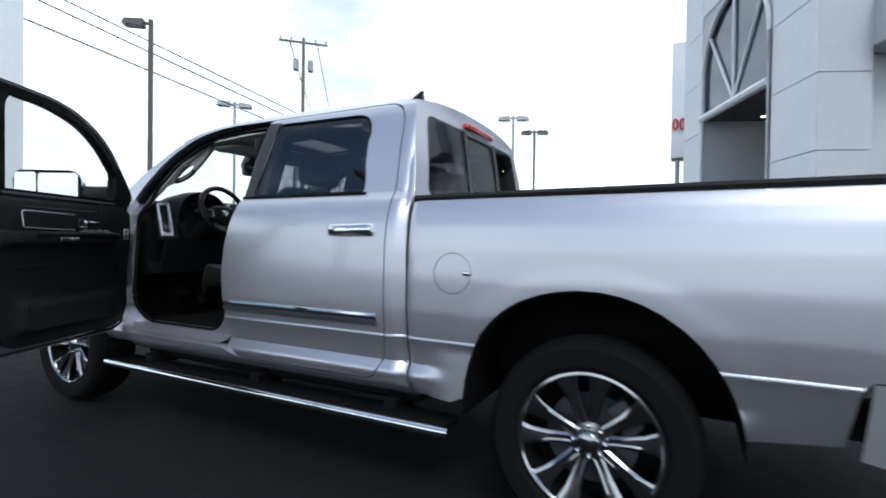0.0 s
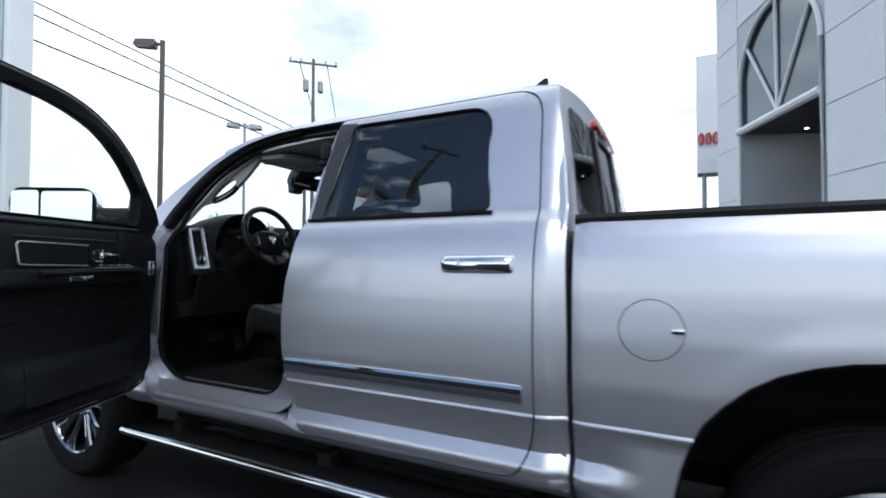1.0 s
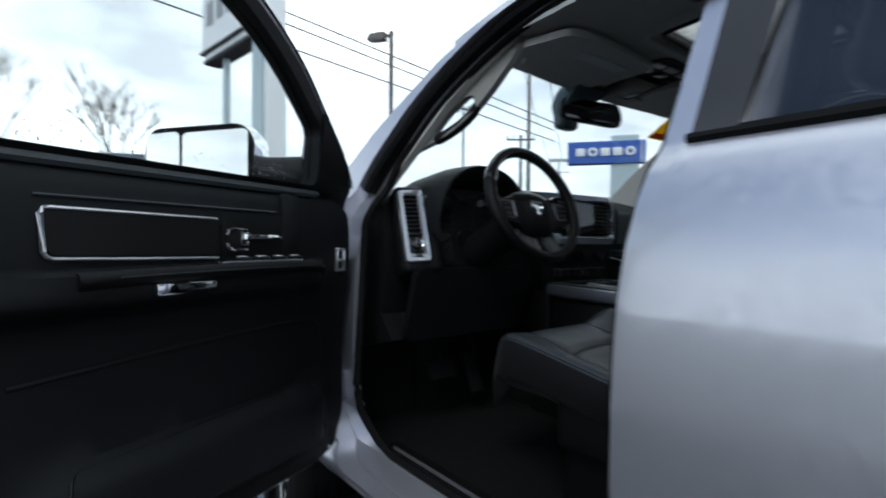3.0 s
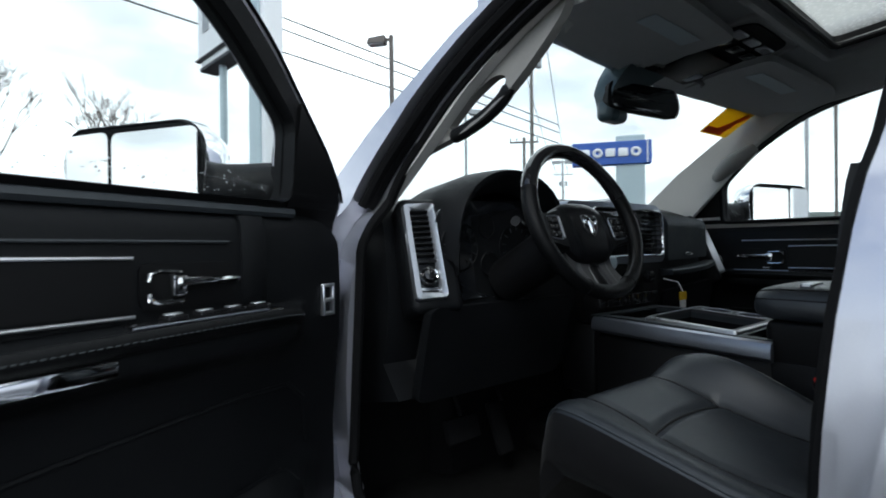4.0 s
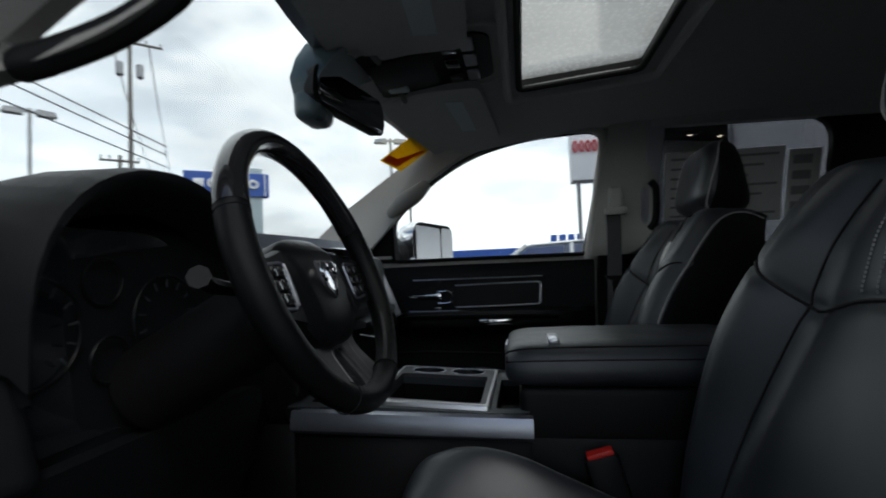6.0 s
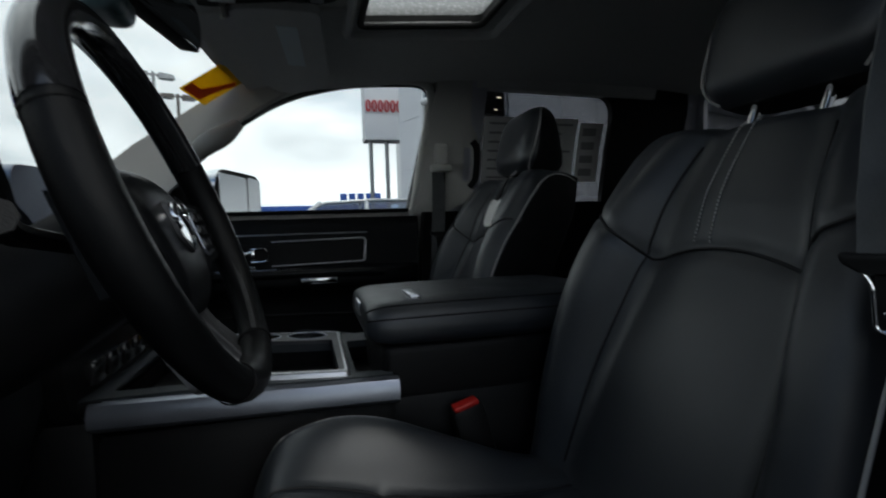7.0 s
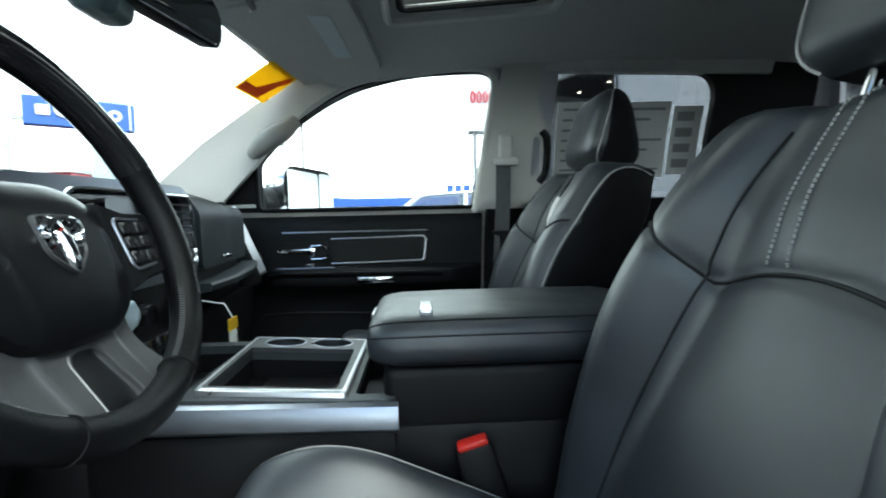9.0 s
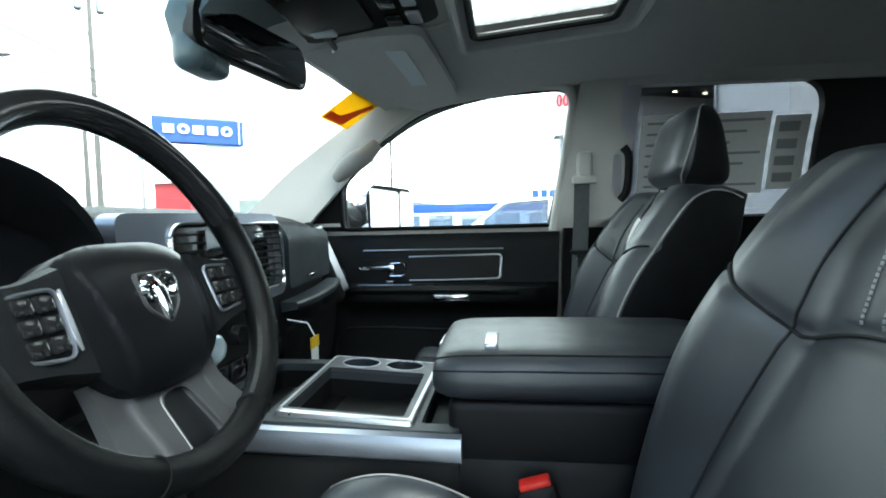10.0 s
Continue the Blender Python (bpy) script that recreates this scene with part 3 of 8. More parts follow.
    bmesh.ops.transform(bm, matrix=flip, verts=bm.verts)
    part("rocker", bm, SILVER, truck, "silver rocker panel")

# roof
def roof(u, y, d):
    z = interp(y, ROOF_TOP)
    hw = half_width(z)
    return (u * hw, y, z + 0.055 * (1 - abs(u) ** 2.6) - d)


hole = rounded([(-0.46, 2.02), (0.46, 2.02), (0.46, 2.43), (-0.46, 2.43)], 0.04)
bm = sheet([(-1, y) for y in np.linspace(0.93, 2.74, 16)] + [(u, 2.74 + 0.08 * (1 - u * u)) for u in np.linspace(-1, 1, 11)[1:-1]] + [(1, y) for y in np.linspace(2.74, 0.93, 16)] + [(u, 0.93 - 0.015 * (1 - u * u)) for u in np.linspace(1, -1, 9)[1:-1]],
           roof, [hole], 0.02, steps(-1, 1, 0.1), steps(0.93, 2.8, 0.1))
roof_ob = part("roof", bm, SILVER, truck, "silver cab roof")
bm = sheet(grown(hole, 0.004), lambda u, y, d: (roof(u, y, d)[0], y, roof(u, y, d)[2] - 0.036), (), 0.005, steps(-0.5, 0.5, 0.1), steps(2.0, 2.45, 0.1))
sun_glass = part("sunroof_glass", bm, WET_GLASS, roof_ob, "rain-spotted tinted sunroof glass")
# antenna fin
bm = bmesh.new()
loft(bm, [[(-0.50 + s * w, y, z) for s, w, y, z in ((-1, 0.022, 1.14 - 0.0, 2.02), (1, 0.022, 1.14, 2.02), (1, 0.022, 1.03, 2.02), (-1, 0.022, 1.03, 2.02))],
          [(-0.50 + s * w, y, z) for s, w, y, z in ((-1, 0.010, 1.09, 2.065), (1, 0.010, 1.09, 2.065), (1, 0.010, 1.035, 2.065), (-1, 0.010, 1.035, 2.065))],
          [(-0.50 + s * w, y, z) for s, w, y, z in ((-1, 0.004, 1.052, 2.092), (1, 0.004, 1.052, 2.092), (1, 0.004, 1.036, 2.092), (-1, 0.004, 1.036, 2.092))]])
part("antenna_fin", bm, GLOSS_BLACK, truck, "small dark antenna fin")

# back wall of the cab with its window
def back(x, z, d):
    y = interp(z, [(0.5, 0.848), (1.44, 0.86), (1.60, 0.875), (1.80, 0.905), (1.962, 0.93)]) - 0.02 * (1 - (x / 0.8) ** 2)
    return (x, y + d, z)


bw = [(-0.93, 0.52), (-0.98, 1.0), (-0.94, 1.40), (-0.90, 1.48), (-0.775, 1.90), (-0.73, 1.965)]
bw_loop = bw + [(x, 1.965 + 0.052 * (1 - abs(x / 0.73) ** 2.6)) for x in np.linspace(-0.73, 0.73, 13)[1:-1]] + [(-x, z) for x, z in reversed(bw)]
back_glass = rounded([(-0.74, 1.47), (0.74, 1.47), (0.665, 1.905), (-0.665, 1.905)], 0.05, 6)
bm = sheet(bw_loop, back, [back_glass], 0.02, steps(-0.95, 0.95, 0.1), ZS)
back_wall = part("cab_back", bm, SILVER, truck, "silver back wall of the cab")
bm = sheet(grown(back_glass, 0.006), lambda x, z, d: (x, back(x, z, d)[1] - 0.004, z), (), 0.005, steps(-0.8, 0.8, 0.1), ZS)
part("rear_window", bm, PRIVACY, back_wall, "dark tinted sliding rear window")
bm = bmesh.new()
for x in (-0.24, 0.24):
    tube(bm, [Vector(back(x, z, -0.010)) for z in (1.48, 1.7, 1.90)], 0.012, 8)
for z in (1.49, 1.885):
    tube(bm, [Vector(back(x, z, -0.010)) for x in (-0.24, 0, 0.24)], 0.010, 8)
part("slider_frame", bm, GLOSS_BLACK, back_wall, "black frame of the sliding pane")
bm = box((-0.22, 0.878, 1.925), (0.22, 0.925, 1.962), 0.012, 3)
part("brake_lamp", bm, RED_LENS, back_wall, "red high brake lamp")

# windscreen
def screen(u, s, d):
    y, z = 2.74 + 0.68 * s, 1.880 - 0.440 * s
    z += 0.012 * math.sin(math.pi * s)
    return (u * (half_width(z) - 0.03), y + (0.08 + 0.10 * s) * (1 - u * u) - d, z + 0.050 * (1 - abs(u) ** 2.6) * (1 - s))


bm = sheet([(-1, 0), (1, 0), (1, 1), (-1, 1)], screen, (), 0.006, steps(-1, 1, 0.1), steps(0, 1, 0.1))
part("windscreen", bm, CLEAR, truck, "clear windscreen glass")

# hood, front end
bm = sheet([(-1, 3.40), (1, 3.40), (1, 4.66), (-1, 4.66)], lambda u, y, d: (u * 0.93, y + 0.10 * (1 - u * u), interp(y, [(3.4, 1.405), (4.0, 1.385), (4.4, 1.345), (4.66, 1.26)]) + 0.045 * (1 - abs(u) ** 3) + 0.035 * smoothstep(0.62, 0.5, abs(u)) - d),
           (), 0.02, steps(-1, 1, 0.08), steps(3.4, 4.66, 0.1))
part("hood", bm, SILVER, truck, "silver hood with a raised centre")
bm = box((-0.62, 4.66, 0.78), (0.62, 4.80, 1.24), 0.05, 3)
grille = part("grille", bm, GLOSS_BLACK, truck, "black grille with a chrome surround")
bm = bmesh.new()
tube(bm, [(x, 4.80, z) for x, z in rounded([(-0.60, 0.80), (0.60, 0.80), (0.60, 1.22), (-0.60, 1.22)], 0.06)], 0.03, 8, closed=True, up=(0, 1, 0))
tube(bm, [(0, 4.81, 0.82), (0, 4.81, 1.2)], 0.03, 8)
tube(bm, [(-0.58, 4.81, 1.0), (0.58, 4.81, 1.0)], 0.03, 8)
part("surround", bm, CHROME, grille, "chrome grille surround")
for sx in (-1, 1):
    bm = box((0.64 * sx, 4.55, 0.98), (0.94 * sx, 4.76, 1.20), 0.04, 3)
    part("headlight", bm, SCREEN, truck, "headlight")
    bm = box((0.74 * sx, -1.27, 1.0), (0.945 * sx, -1.20, 1.42), 0.02, 2)
    part("tail_light", bm, RED_LENS, truck, "red tail light")
bm = box((-0.97, 4.62, 0.48), (0.97, 4.90, 0.76), 0.06, 3)
part("front_bumper", bm, CHROME, truck, "chrome front bumper")
bm = bmesh.new()
loft(bm, [[(x, y, 0.53), (x, y - 0.04, 0.55), (x, y - 0.05, 0.64), (x, y - 0.04, 0.765), (x, y, 0.795), (x, y + 0.085, 0.795), (x, y + 0.115, 0.55)] for x, y in ((-1.0, -0.96), (-0.98, -1.24), (-0.8, -1.36), (0.0, -1.40), (0.8, -1.36), (0.98, -1.24), (1.0, -0.96))])
part("rear_bumper", bm, BRUSHED, truck, "bright metal rear bumper")
bm = box((-0.80, -1.255, 0.80), (0.80, -1.20, 1.45), 0.02, 2)
tailgate = part("tailgate", bm, SILVER, truck, "silver tailgate")
bm = bmesh.new()
rbox(bm, (-0.12, -1.27, 1.15), (0.12, -1.25, 1.25), 0.01, 2)
part("latch_handle", bm, GLOSS_BLACK, tailgate, "black tailgate handle")
bm = bmesh.new()
rbox(bm, (-0.52, -1.2, 0.90), (0.52, 0.82, 0.94), 0.005, 1)
rbox(bm, (-0.84, 0.78, 0.80), (0.84, 0.82, 1.41), 0.005, 1)
part("bed_floor", bm, BEDLINER, truck, "black bed liner floor")
for sx in (-1, 1):
    bm = box((0.40 * sx - 0.05, -1.2, 0.44), (0.40 * sx + 0.05, 4.6, 0.60), 0.01, 1)
    part("frame_rail", bm, RUBBER, truck, "dark frame rail")
for y in (0.0, FRONT_AXLE):
    bm = bmesh.new()
    lathe(bm, [(0.05, -0.75), (0.05, 0.75)], 12, Matrix.Translation((0, y, 0.43)))
    rbox(bm, (-0.14, y - 0.14, 0.30), (0.14, y + 0.14, 0.57), 0.06, 2)
    part("axle", bm, RUBBER, truck, "dark axle with its differential")
part("underfloor", box((-0.80, 0.86, 0.40), (0.80, 3.10, 0.56), 0.02, 1), RUBBER, truck, "dark underfloor")
part("fuel_tank", box((-0.72, 0.60, 0.50), (0.72, 0.80, 0.78), 0.02, 1), RUBBER, truck, "dark tank")
part("engine", box((-0.55, 3.2, 0.55), (0.55, 4.6, 1.2), 0.05, 1), RUBBER, truck, "dark engine block")

# ---- wheels ----
def wheel(y, left):
    """A tyre on a dished ten-spoke alloy wheel; the outer face looks along -x."""
    bm = bmesh.new()
    tyre = [(0.268, -0.115), (0.275, -0.128), (0.29, -0.137), (0.292, -0.1385), (0.30, -0.139), (0.345, -0.145), (0.372, -0.142), (0.375, -0.144), (0.385, -0.138), (0.400, -0.126), (0.410, -0.110), (0.415, -0.095),
            (0.418, -0.078), (0.408, -0.074), (0.408, -0.066), (0.420, -0.062), (0.421, -0.03), (0.410, -0.026), (0.410, -0.018), (0.422, -0.014), (0.422, 0.014), (0.410, 0.018), (0.410, 0.026), (0.421, 0.03), (0.420, 0.062), (0.408, 0.066), (0.408, 0.074), (0.415, 0.095), (0.405, 0.122), (0.385, 0.138), (0.345, 0.145), (0.30, 0.140), (0.268, 0.115)]
    tyre = [(0.288 + (r - 0.268) * 0.87, h) for r, h in tyre]
    lathe(bm, tyre, 72, None, True)
    w = part("wheel", bm, RUBBER, truck, "black tyre on a chrome spoked wheel")
    bm = bmesh.new()
    lathe(bm, [(r * 1.085, h) for r, h in ((0.272, -0.118), (0.268, -0.130), (0.258, -0.132), (0.250, -0.122), (0.252, -0.104), (0.270, -0.104))], 72, None, True)
    part("rim", bm, WHEEL_METAL, w, "chrome rim")
    # barrel blackened and a dish added: shade of the pockets behind the spokes
    bm = bmesh.new()
    lathe(bm, [(r * 1.085, h) for r, h in ((0.251, -0.106), (0.247, -0.05), (0.240, 0.06), (0.262, 0.11), (0.271, 0.11), (0.271, -0.104))], 72, None, True)
    lathe(bm, [(0.03, 0.03), (0.272, 0.03), (0.272, 0.045), (0.03, 0.045)], 48, None, True)
    part("rim_barrel", bm, RUBBER, w, "inner barrel and added dish, blackened as shaded pockets")
    for k in range(10):
        a = 2 * math.pi * (k + 0.35) / 10 + (0.06 if k % 2 else -0.06)
        bm = bmesh.new()
        secs = []
        for r, wdt, out in ((0.055, 0.020, -0.082), (0.10, 0.0185, -0.088), (0.15, 0.0205, -0.096), (0.205, 0.027, -0.106), (0.240, 0.037, -0.113), (0.254, 0.047, -0.115)):
            s = 1 if k % 2 else -1
            secs.append([(out + 0.004, -wdt, r), (out - 0.004, -wdt * 0.55, r), (out + 0.001, s * wdt * 0.2, r), (out - 0.004, wdt * 0.55, r), (out + 0.004, wdt, r), (out + 0.045, wdt * 0.8, r), (out + 0.045, -wdt * 0.8, r)])
        loft(bm, secs)
        bmesh.ops.transform(bm, matrix=Matrix.Rotation(a, 4, "X") @ Matrix.Diagonal((1, 1.25, 1.085, 1)), verts=bm.verts)
        part("spoke", bm, WHEEL_METAL, w, "", 50)
    bm = bmesh.new()
    lathe(bm, [(0.001, -0.112), (0.033, -0.110), (0.042, -0.103), (0.048, -0.090), (0.080, -0.084), (0.086, -0.04)], 36)
    part("hub_cap", bm, WHEEL_METAL, w, "chrome hub cap")
    for k in range(8):
        bm = bmesh.new()
        lathe(bm, [(0.001, -0.102), (0.009, -0.100), (0.011, -0.075)], 8, Matrix.Rotation(2 * math.pi * k / 8, 4, "X") @ Matrix.Translation((0, 0, 0.064)))
        part("lug_nut", bm, CHROME, w)
    bm = bmesh.new()
    lathe(bm, [(0.05, -0.03), (0.185, -0.028), (0.185, -0.004), (0.05, 0.0)], 48)
    rbox(bm, (-0.07, -0.07, 0.12), (0.03, 0.07, 0.22), 0.02, 2, Matrix.Rotation(0.9, 4, "X"))
    part("brake_disc", bm, DARK_TRIM, w, "dark steel brake disc")
    m = Matrix.Translation((-0.845, y, 0.424))
    if not left:
        m = Matrix.Rotation(math.pi, 4, "Z") @ Matrix.Translation((-0.845, -y, 0.424))
    w.matrix_basis = m
    return w


for y in (0.0, FRONT_AXLE):
    for left in (True, False):
        wheel(y, left)

# ---- front doors ----
HINGE = Vector((-0.93, 3.154, 0))
OPEN = Matrix.Translation(HINGE) @ Matrix.Rotation(radians(-65.2), 4, "Z") @ Matrix.Translation(-HINGE)


def inner_face(y, z, d):
    """The trim of a front door, closed, on the left side; d goes outwards."""
    arm = smoothstep(2.10, 2.25, y) * (1 - smoothstep(2.86, 2.97, y))
    x = interp(z, [(0.62, 0.880), (0.70, 0.868), (0.95, 0.872), (1.10, 0.860), (1.16, 0.850), (1.27, 0.846), (1.38, 0.850), (1.42, 0.858), (1.452, 0.885)])
    x -= 0.075 * arm * smoothstep(1.15, 1.20, z) * (1 - smoothstep(1.244, 1.256, z))
    x -= 0.045 * smoothstep(0.70, 0.73, z) * (1 - smoothstep(0.86, 0.90, z)) * smoothstep(2.2, 2.35, y) * (1 - smoothstep(2.92, 3.02, y))
    return (-x - d, y, z)


def front_door(m, label, sh=0.0, frame_skin=BLACK_PLASTIC):
    bm = sheet(FRONT_DOOR, lambda y, z, d: side(y, z, d), [FRONT_GLASS], 0.055, YS, ZS, m=m)
    door = part("front_door", bm, SILVER, truck, label, 30)
    # black frame round the glass, inside
    bm = sheet(grown(FRONT_DOOR, -0.012), lambda y, z, d: (side(y, z, d)[0] + 0.056, y, z), [[q for q in FRONT_GLASS]], 0.006, steps(2.0, 3.1, 0.1), [z for z in ZS if z > 1.4], m=m)
    part("inner_frame", bm, frame_skin, door, "inner door frame")
    bm = bmesh.new()
    tube(bm, [Vector(side(y, z, 0.040)) for y, z in grown(FRONT_DOOR, -0.022)], 0.012, 8, closed=True)
    tube(bm, [Vector(side(y, z, 0.030)) for y, z in grown(FRONT_GLASS, 0.004)], 0.008, 6, closed=True)
    bmesh.ops.transform(bm, matrix=m, verts=bm.verts)
    part("weather_seal", bm, RUBBER, door, "black rubber weather seal")
    bm = sheet(grown(FRONT_GLASS, 0.005), lambda y, z, d: (side(y, z, d)[0] + 0.026, y, z), (), 0.004, steps(2.0, 3.0, 0.15), ZS, m=m)
    pane = part("window", bm, CLEAR, door, "clear door glass")
    if sh:
        rnd = random.Random(7)
        bm = bmesh.new()
        for _ in range(120):
            y, up = rnd.uniform(2.20, 2.90), abs(rnd.gauss(0, 0.022))
            bmesh.ops.create_icosphere(bm, subdivisions=1, radius=rnd.uniform(0.0008, 0.0024), matrix=m @ Matrix.Translation(Vector(side(y, 1.475 + up, 0)) + Vector((0.0255, 0, 0))) @ Matrix.Diagonal((0.5, 1, 1, 1)))
        part("water_drops", bm, CHROME, pane, "beads of rain on the glass")
    # black edges of the frame and of the opening
    bm = bmesh.new()
    for loop, near, far in ((grown(FRONT_DOOR, 0.002), 0.010, 0.062), (grown(FRONT_GLASS, -0.003), 0.006, 0.064)):
        upper = [q for q in loop if q[1] > 1.462] if near > 0.008 else list(loop)
        if near > 0.008:
            k = max(range(len(upper)), key=lambda i: (Vector(upper[i]) - Vector(upper[i - 1])).length)
            upper = upper[k:] + upper[:k]
        loft(bm, [[Vector(side(y, z, d)) for d in (near, far)] for y, z in upper + (upper[:1] if near < 0.008 else [])], cap=False, around=False)
    bmesh.ops.transform(bm, matrix=m, verts=bm.verts)
    part("frame_edge", bm, BLACK_PLASTIC, door, "black edge of the window frame")
    # trim panel
    panel = rounded([(2.125, 1.449), (2.16, 0.70), (2.24, 0.645), (3.00, 0.645), (3.085, 0.75), (3.085, 1.40), (2.99, 1.449)], [0.02, 0.05, 0.06, 0.06, 0.05, 0.04, 0.02])
    zz = [0.66, 0.68, 0.70, 0.715, 0.73, 0.75, 0.80, 0.84, 0.87, 0.90, 0.95, 1.0, 1.06, 1.12, 1.15, 1.16, 1.17, 1.18, 1.19, 1.20, 1.22, 1.24, 1.244, 1.248, 1.252, 1.256, 1.27, 1.30, 1.34, 1.38, 1.40, 1.42, 1.435]
    bm = sheet(panel, inner_face, (), 0.03, steps(2.1, 3.1, 0.04), zz, m=m)
    part("trim_panel", bm, SOFT_DASH, door, "black moulded door trim", 50)
    bm = bmesh.new()
    for z, y0, y1 in ((1.380, 2.855 + sh, 2.33 + sh),):
        tube(bm, [Vector(inner_face(y, z, -0.003)) for y in np.linspace(y0, y1, 14)], 0.0028, 6)
    bmesh.ops.transform(bm, matrix=m, verts=bm.verts)
    # the driver's line is dimmer: that shade is put into its darker trim
    part("bright_line", bm, DARK_TRIM if sh else BRUSHED, door, "thin trim line")
    if sh:
        bm = bmesh.new()
        loft(bm, [[(-0.868, 2.798, z), (-0.844 + d, 2.802, z), (-0.840 + d, 2.812, z), (-0.838 + d, 2.845, z), (-0.842 + d, 2.858, z), (-0.868, 2.864, z)] for z, d in ((1.256, -0.006), (1.266, 0.0), (1.34, 0.0), (1.415, -0.004), (1.430, -0.012))])
        bmesh.ops.transform(bm, matrix=m, verts=bm.verts)
        part("panel_end", bm, SOFT_DASH, door, "upright ridge at the end of the door trim")
        bm = bmesh.new()
        loft(bm, [[(-0.885, y, 1.430), (-0.858, y, 1.432), (-0.853, y, 1.440), (-0.856, y, 1.450), (-0.870, y, 1.456), (-0.890, y, 1.456)] for y in (2.16, 2.5, 2.85, 2.95)])
        bmesh.ops.transform(bm, matrix=m, verts=bm.verts)
        part("sill_cap", bm, DARK_TRIM, door, "dark cap along the window sill")
    # inset with its bright surround, open towards the latch
    bm = sheet(rounded([(2.68 + sh, 1.350), (2.335 + sh, 1.356), (2.350 + sh, 1.278), (2.68 + sh, 1.273)], 0.012), lambda y, z, d: (inner_face(y, z, d)[0] + 0.005, y, z), (), 0.01, steps(2.3, 2.7, 0.1), (), m=m)
    part("inset_panel", bm, BLACK_PLASTIC, door, "dark inset of the door trim")
    bm = bmesh.new()
    edge = [(y + sh, z) for y, z in ((2.68, 1.354), (2.50, 1.357), (2.352, 1.359), (2.343, 1.357), (2.338, 1.349), (2.342, 1.283), (2.346, 1.275), (2.355, 1.271), (2.50, 1.268), (2.68, 1.266))]
    tube(bm, [Vector(inner_face(y, z, -0.006)) for y, z in edge], [0.0030, 0.0032, 0.0035, 0.004, 0.0052, 0.0052, 0.004, 0.0035, 0.0032, 0.0030], 8)
    bmesh.ops.transform(bm, matrix=m, verts=bm.verts)
    part("inset_surround", bm, BRUSHED, door, "bright surround of the inset")
    bm = sheet(rounded([(2.69 + sh, 1.345), (2.86 + sh, 1.345), (2.86 + sh, 1.272), (2.69 + sh, 1.272)], 0.015), lambda y, z, d: (inner_face(y, z, d)[0] + 0.004, y, z), (), 0.01, steps(2.65, 2.9, 0.1), (), m=m)
    part("latch_bowl", bm, BLACK_PLASTIC, door, "black bowl behind the inside handle")
    bm = bmesh.new()
    loft(bm, [[(x, y, z - h), (x + 0.010, y, z - h), (x + 0.012, y, z), (x + 0.010, y, z + h), (x, y, z + h)] for x, y, z, h in ((-0.846, 2.870, 1.3135, 0.004), (-0.838, 2.855, 1.3135, 0.005), (-0.834, 2.80, 1.314, 0.006), (-0.832, 2.762, 1.315, 0.0065), (-0.832, 2.745, 1.315, 0.0065))])
    tube(bm, [(-0.828, y, z) for y, z in ((2.748, 1.330), (2.712, 1.333), (2.697, 1.329), (2.694, 1.318))], 0.0042, 8)
    tube(bm, [(-0.828, y, z) for y, z in ((2.694, 1.300), (2.697, 1.289), (2.712, 1.284), (2.750, 1.285))], 0.0042, 8)
    rbox(bm, (-0.842, 2.735, 1.292), (-0.828, 2.760, 1.326), 0.004, 2)
    bmesh.ops.transform(bm, matrix=m @ Matrix.Translation((0, sh, 0)), verts=bm.verts)
    part("inside_handle", bm, CHROME, door, "chrome inside door handle")
    bm = bmesh.new()
    rbox(bm, (-0.779, 2.452 + sh * 0.62, 1.201), (-0.754, 2.580 + sh * 0.62, 1.224), 0.004, 2, m)
    badge = part("armrest_badge", bm, CHROME, door, "bright name plate with unreadable lettering")
    if sh:
        bm = bmesh.new()
        for lo, hi in (((3.018, 1.213), (3.026, 1.285)), ((3.050, 1.213), (3.058, 1.285)), ((3.018, 1.277), (3.058, 1.285)), ((3.018, 1.213), (3.058, 1.221)), ((3.024, 1.244), (3.052, 1.252))):
            rbox(bm, (-0.862, lo[0], lo[1]), (-0.838, hi[0], hi[1]), 0.002, 1, m)
        part("check_bracket", bm, BRUSHED, door, "small steel bracket at the hinge edge")
    # window switches on the front of the armrest
    bm = bmesh.new()
    rbox(bm, (-0.838, 2.58, 1.246), (-0.775, 2.84, 1.258), 0.005, 2, m)
    part("switch_plate", bm, GLOSS_BLACK, door, "gloss black switch plate")
    for y in (2.62, 2.675, 2.73, 2.785) if sh else (2.73,):
        bm = bmesh.new()
        rbox(bm, (-0.818, y, 1.256), (-0.788, y + 0.034, 1.268), 0.004, 2, m)
        part("window_switch", bm, GLOSS_BLACK, door, "black window switch")
        bm = bmesh.new()
        rbox(bm, (-0.812, y + 0.004, 1.266), (-0.798, y + 0.030, 1.2695), 0.0015, 1, m)
        part("switch_cap", bm, BRUSHED, door, "silver cap of a window switch")
    bm = bmesh.new()
    tube(bm, [(-0.776, y, 1.2575) for y in ((2.56, 2.7, 2.80) if sh else (2.66, 2.75, 2.86))], 0.0022, 6)
    bmesh.ops.transform(bm, matrix=m, verts=bm.verts)
    part("switch_trim", bm, SATIN_DARK, door, "satin edge of the switch plate")
    # padded edge of the armrest with its seam
    edge = spline([(-0.774, 2.28, 1.234), (-0.770, 2.40, 1.238), (-0.770, 2.60, 1.240), (-0.772, 2.80, 1.240), (-0.788, 2.885, 1.234), (-0.835, 2.93, 1.217)], 5)
    bm = bmesh.new()
    tube(bm, edge, 0.012, 10, flat=1.3)
    bmesh.ops.transform(bm, matrix=m, verts=bm.verts)
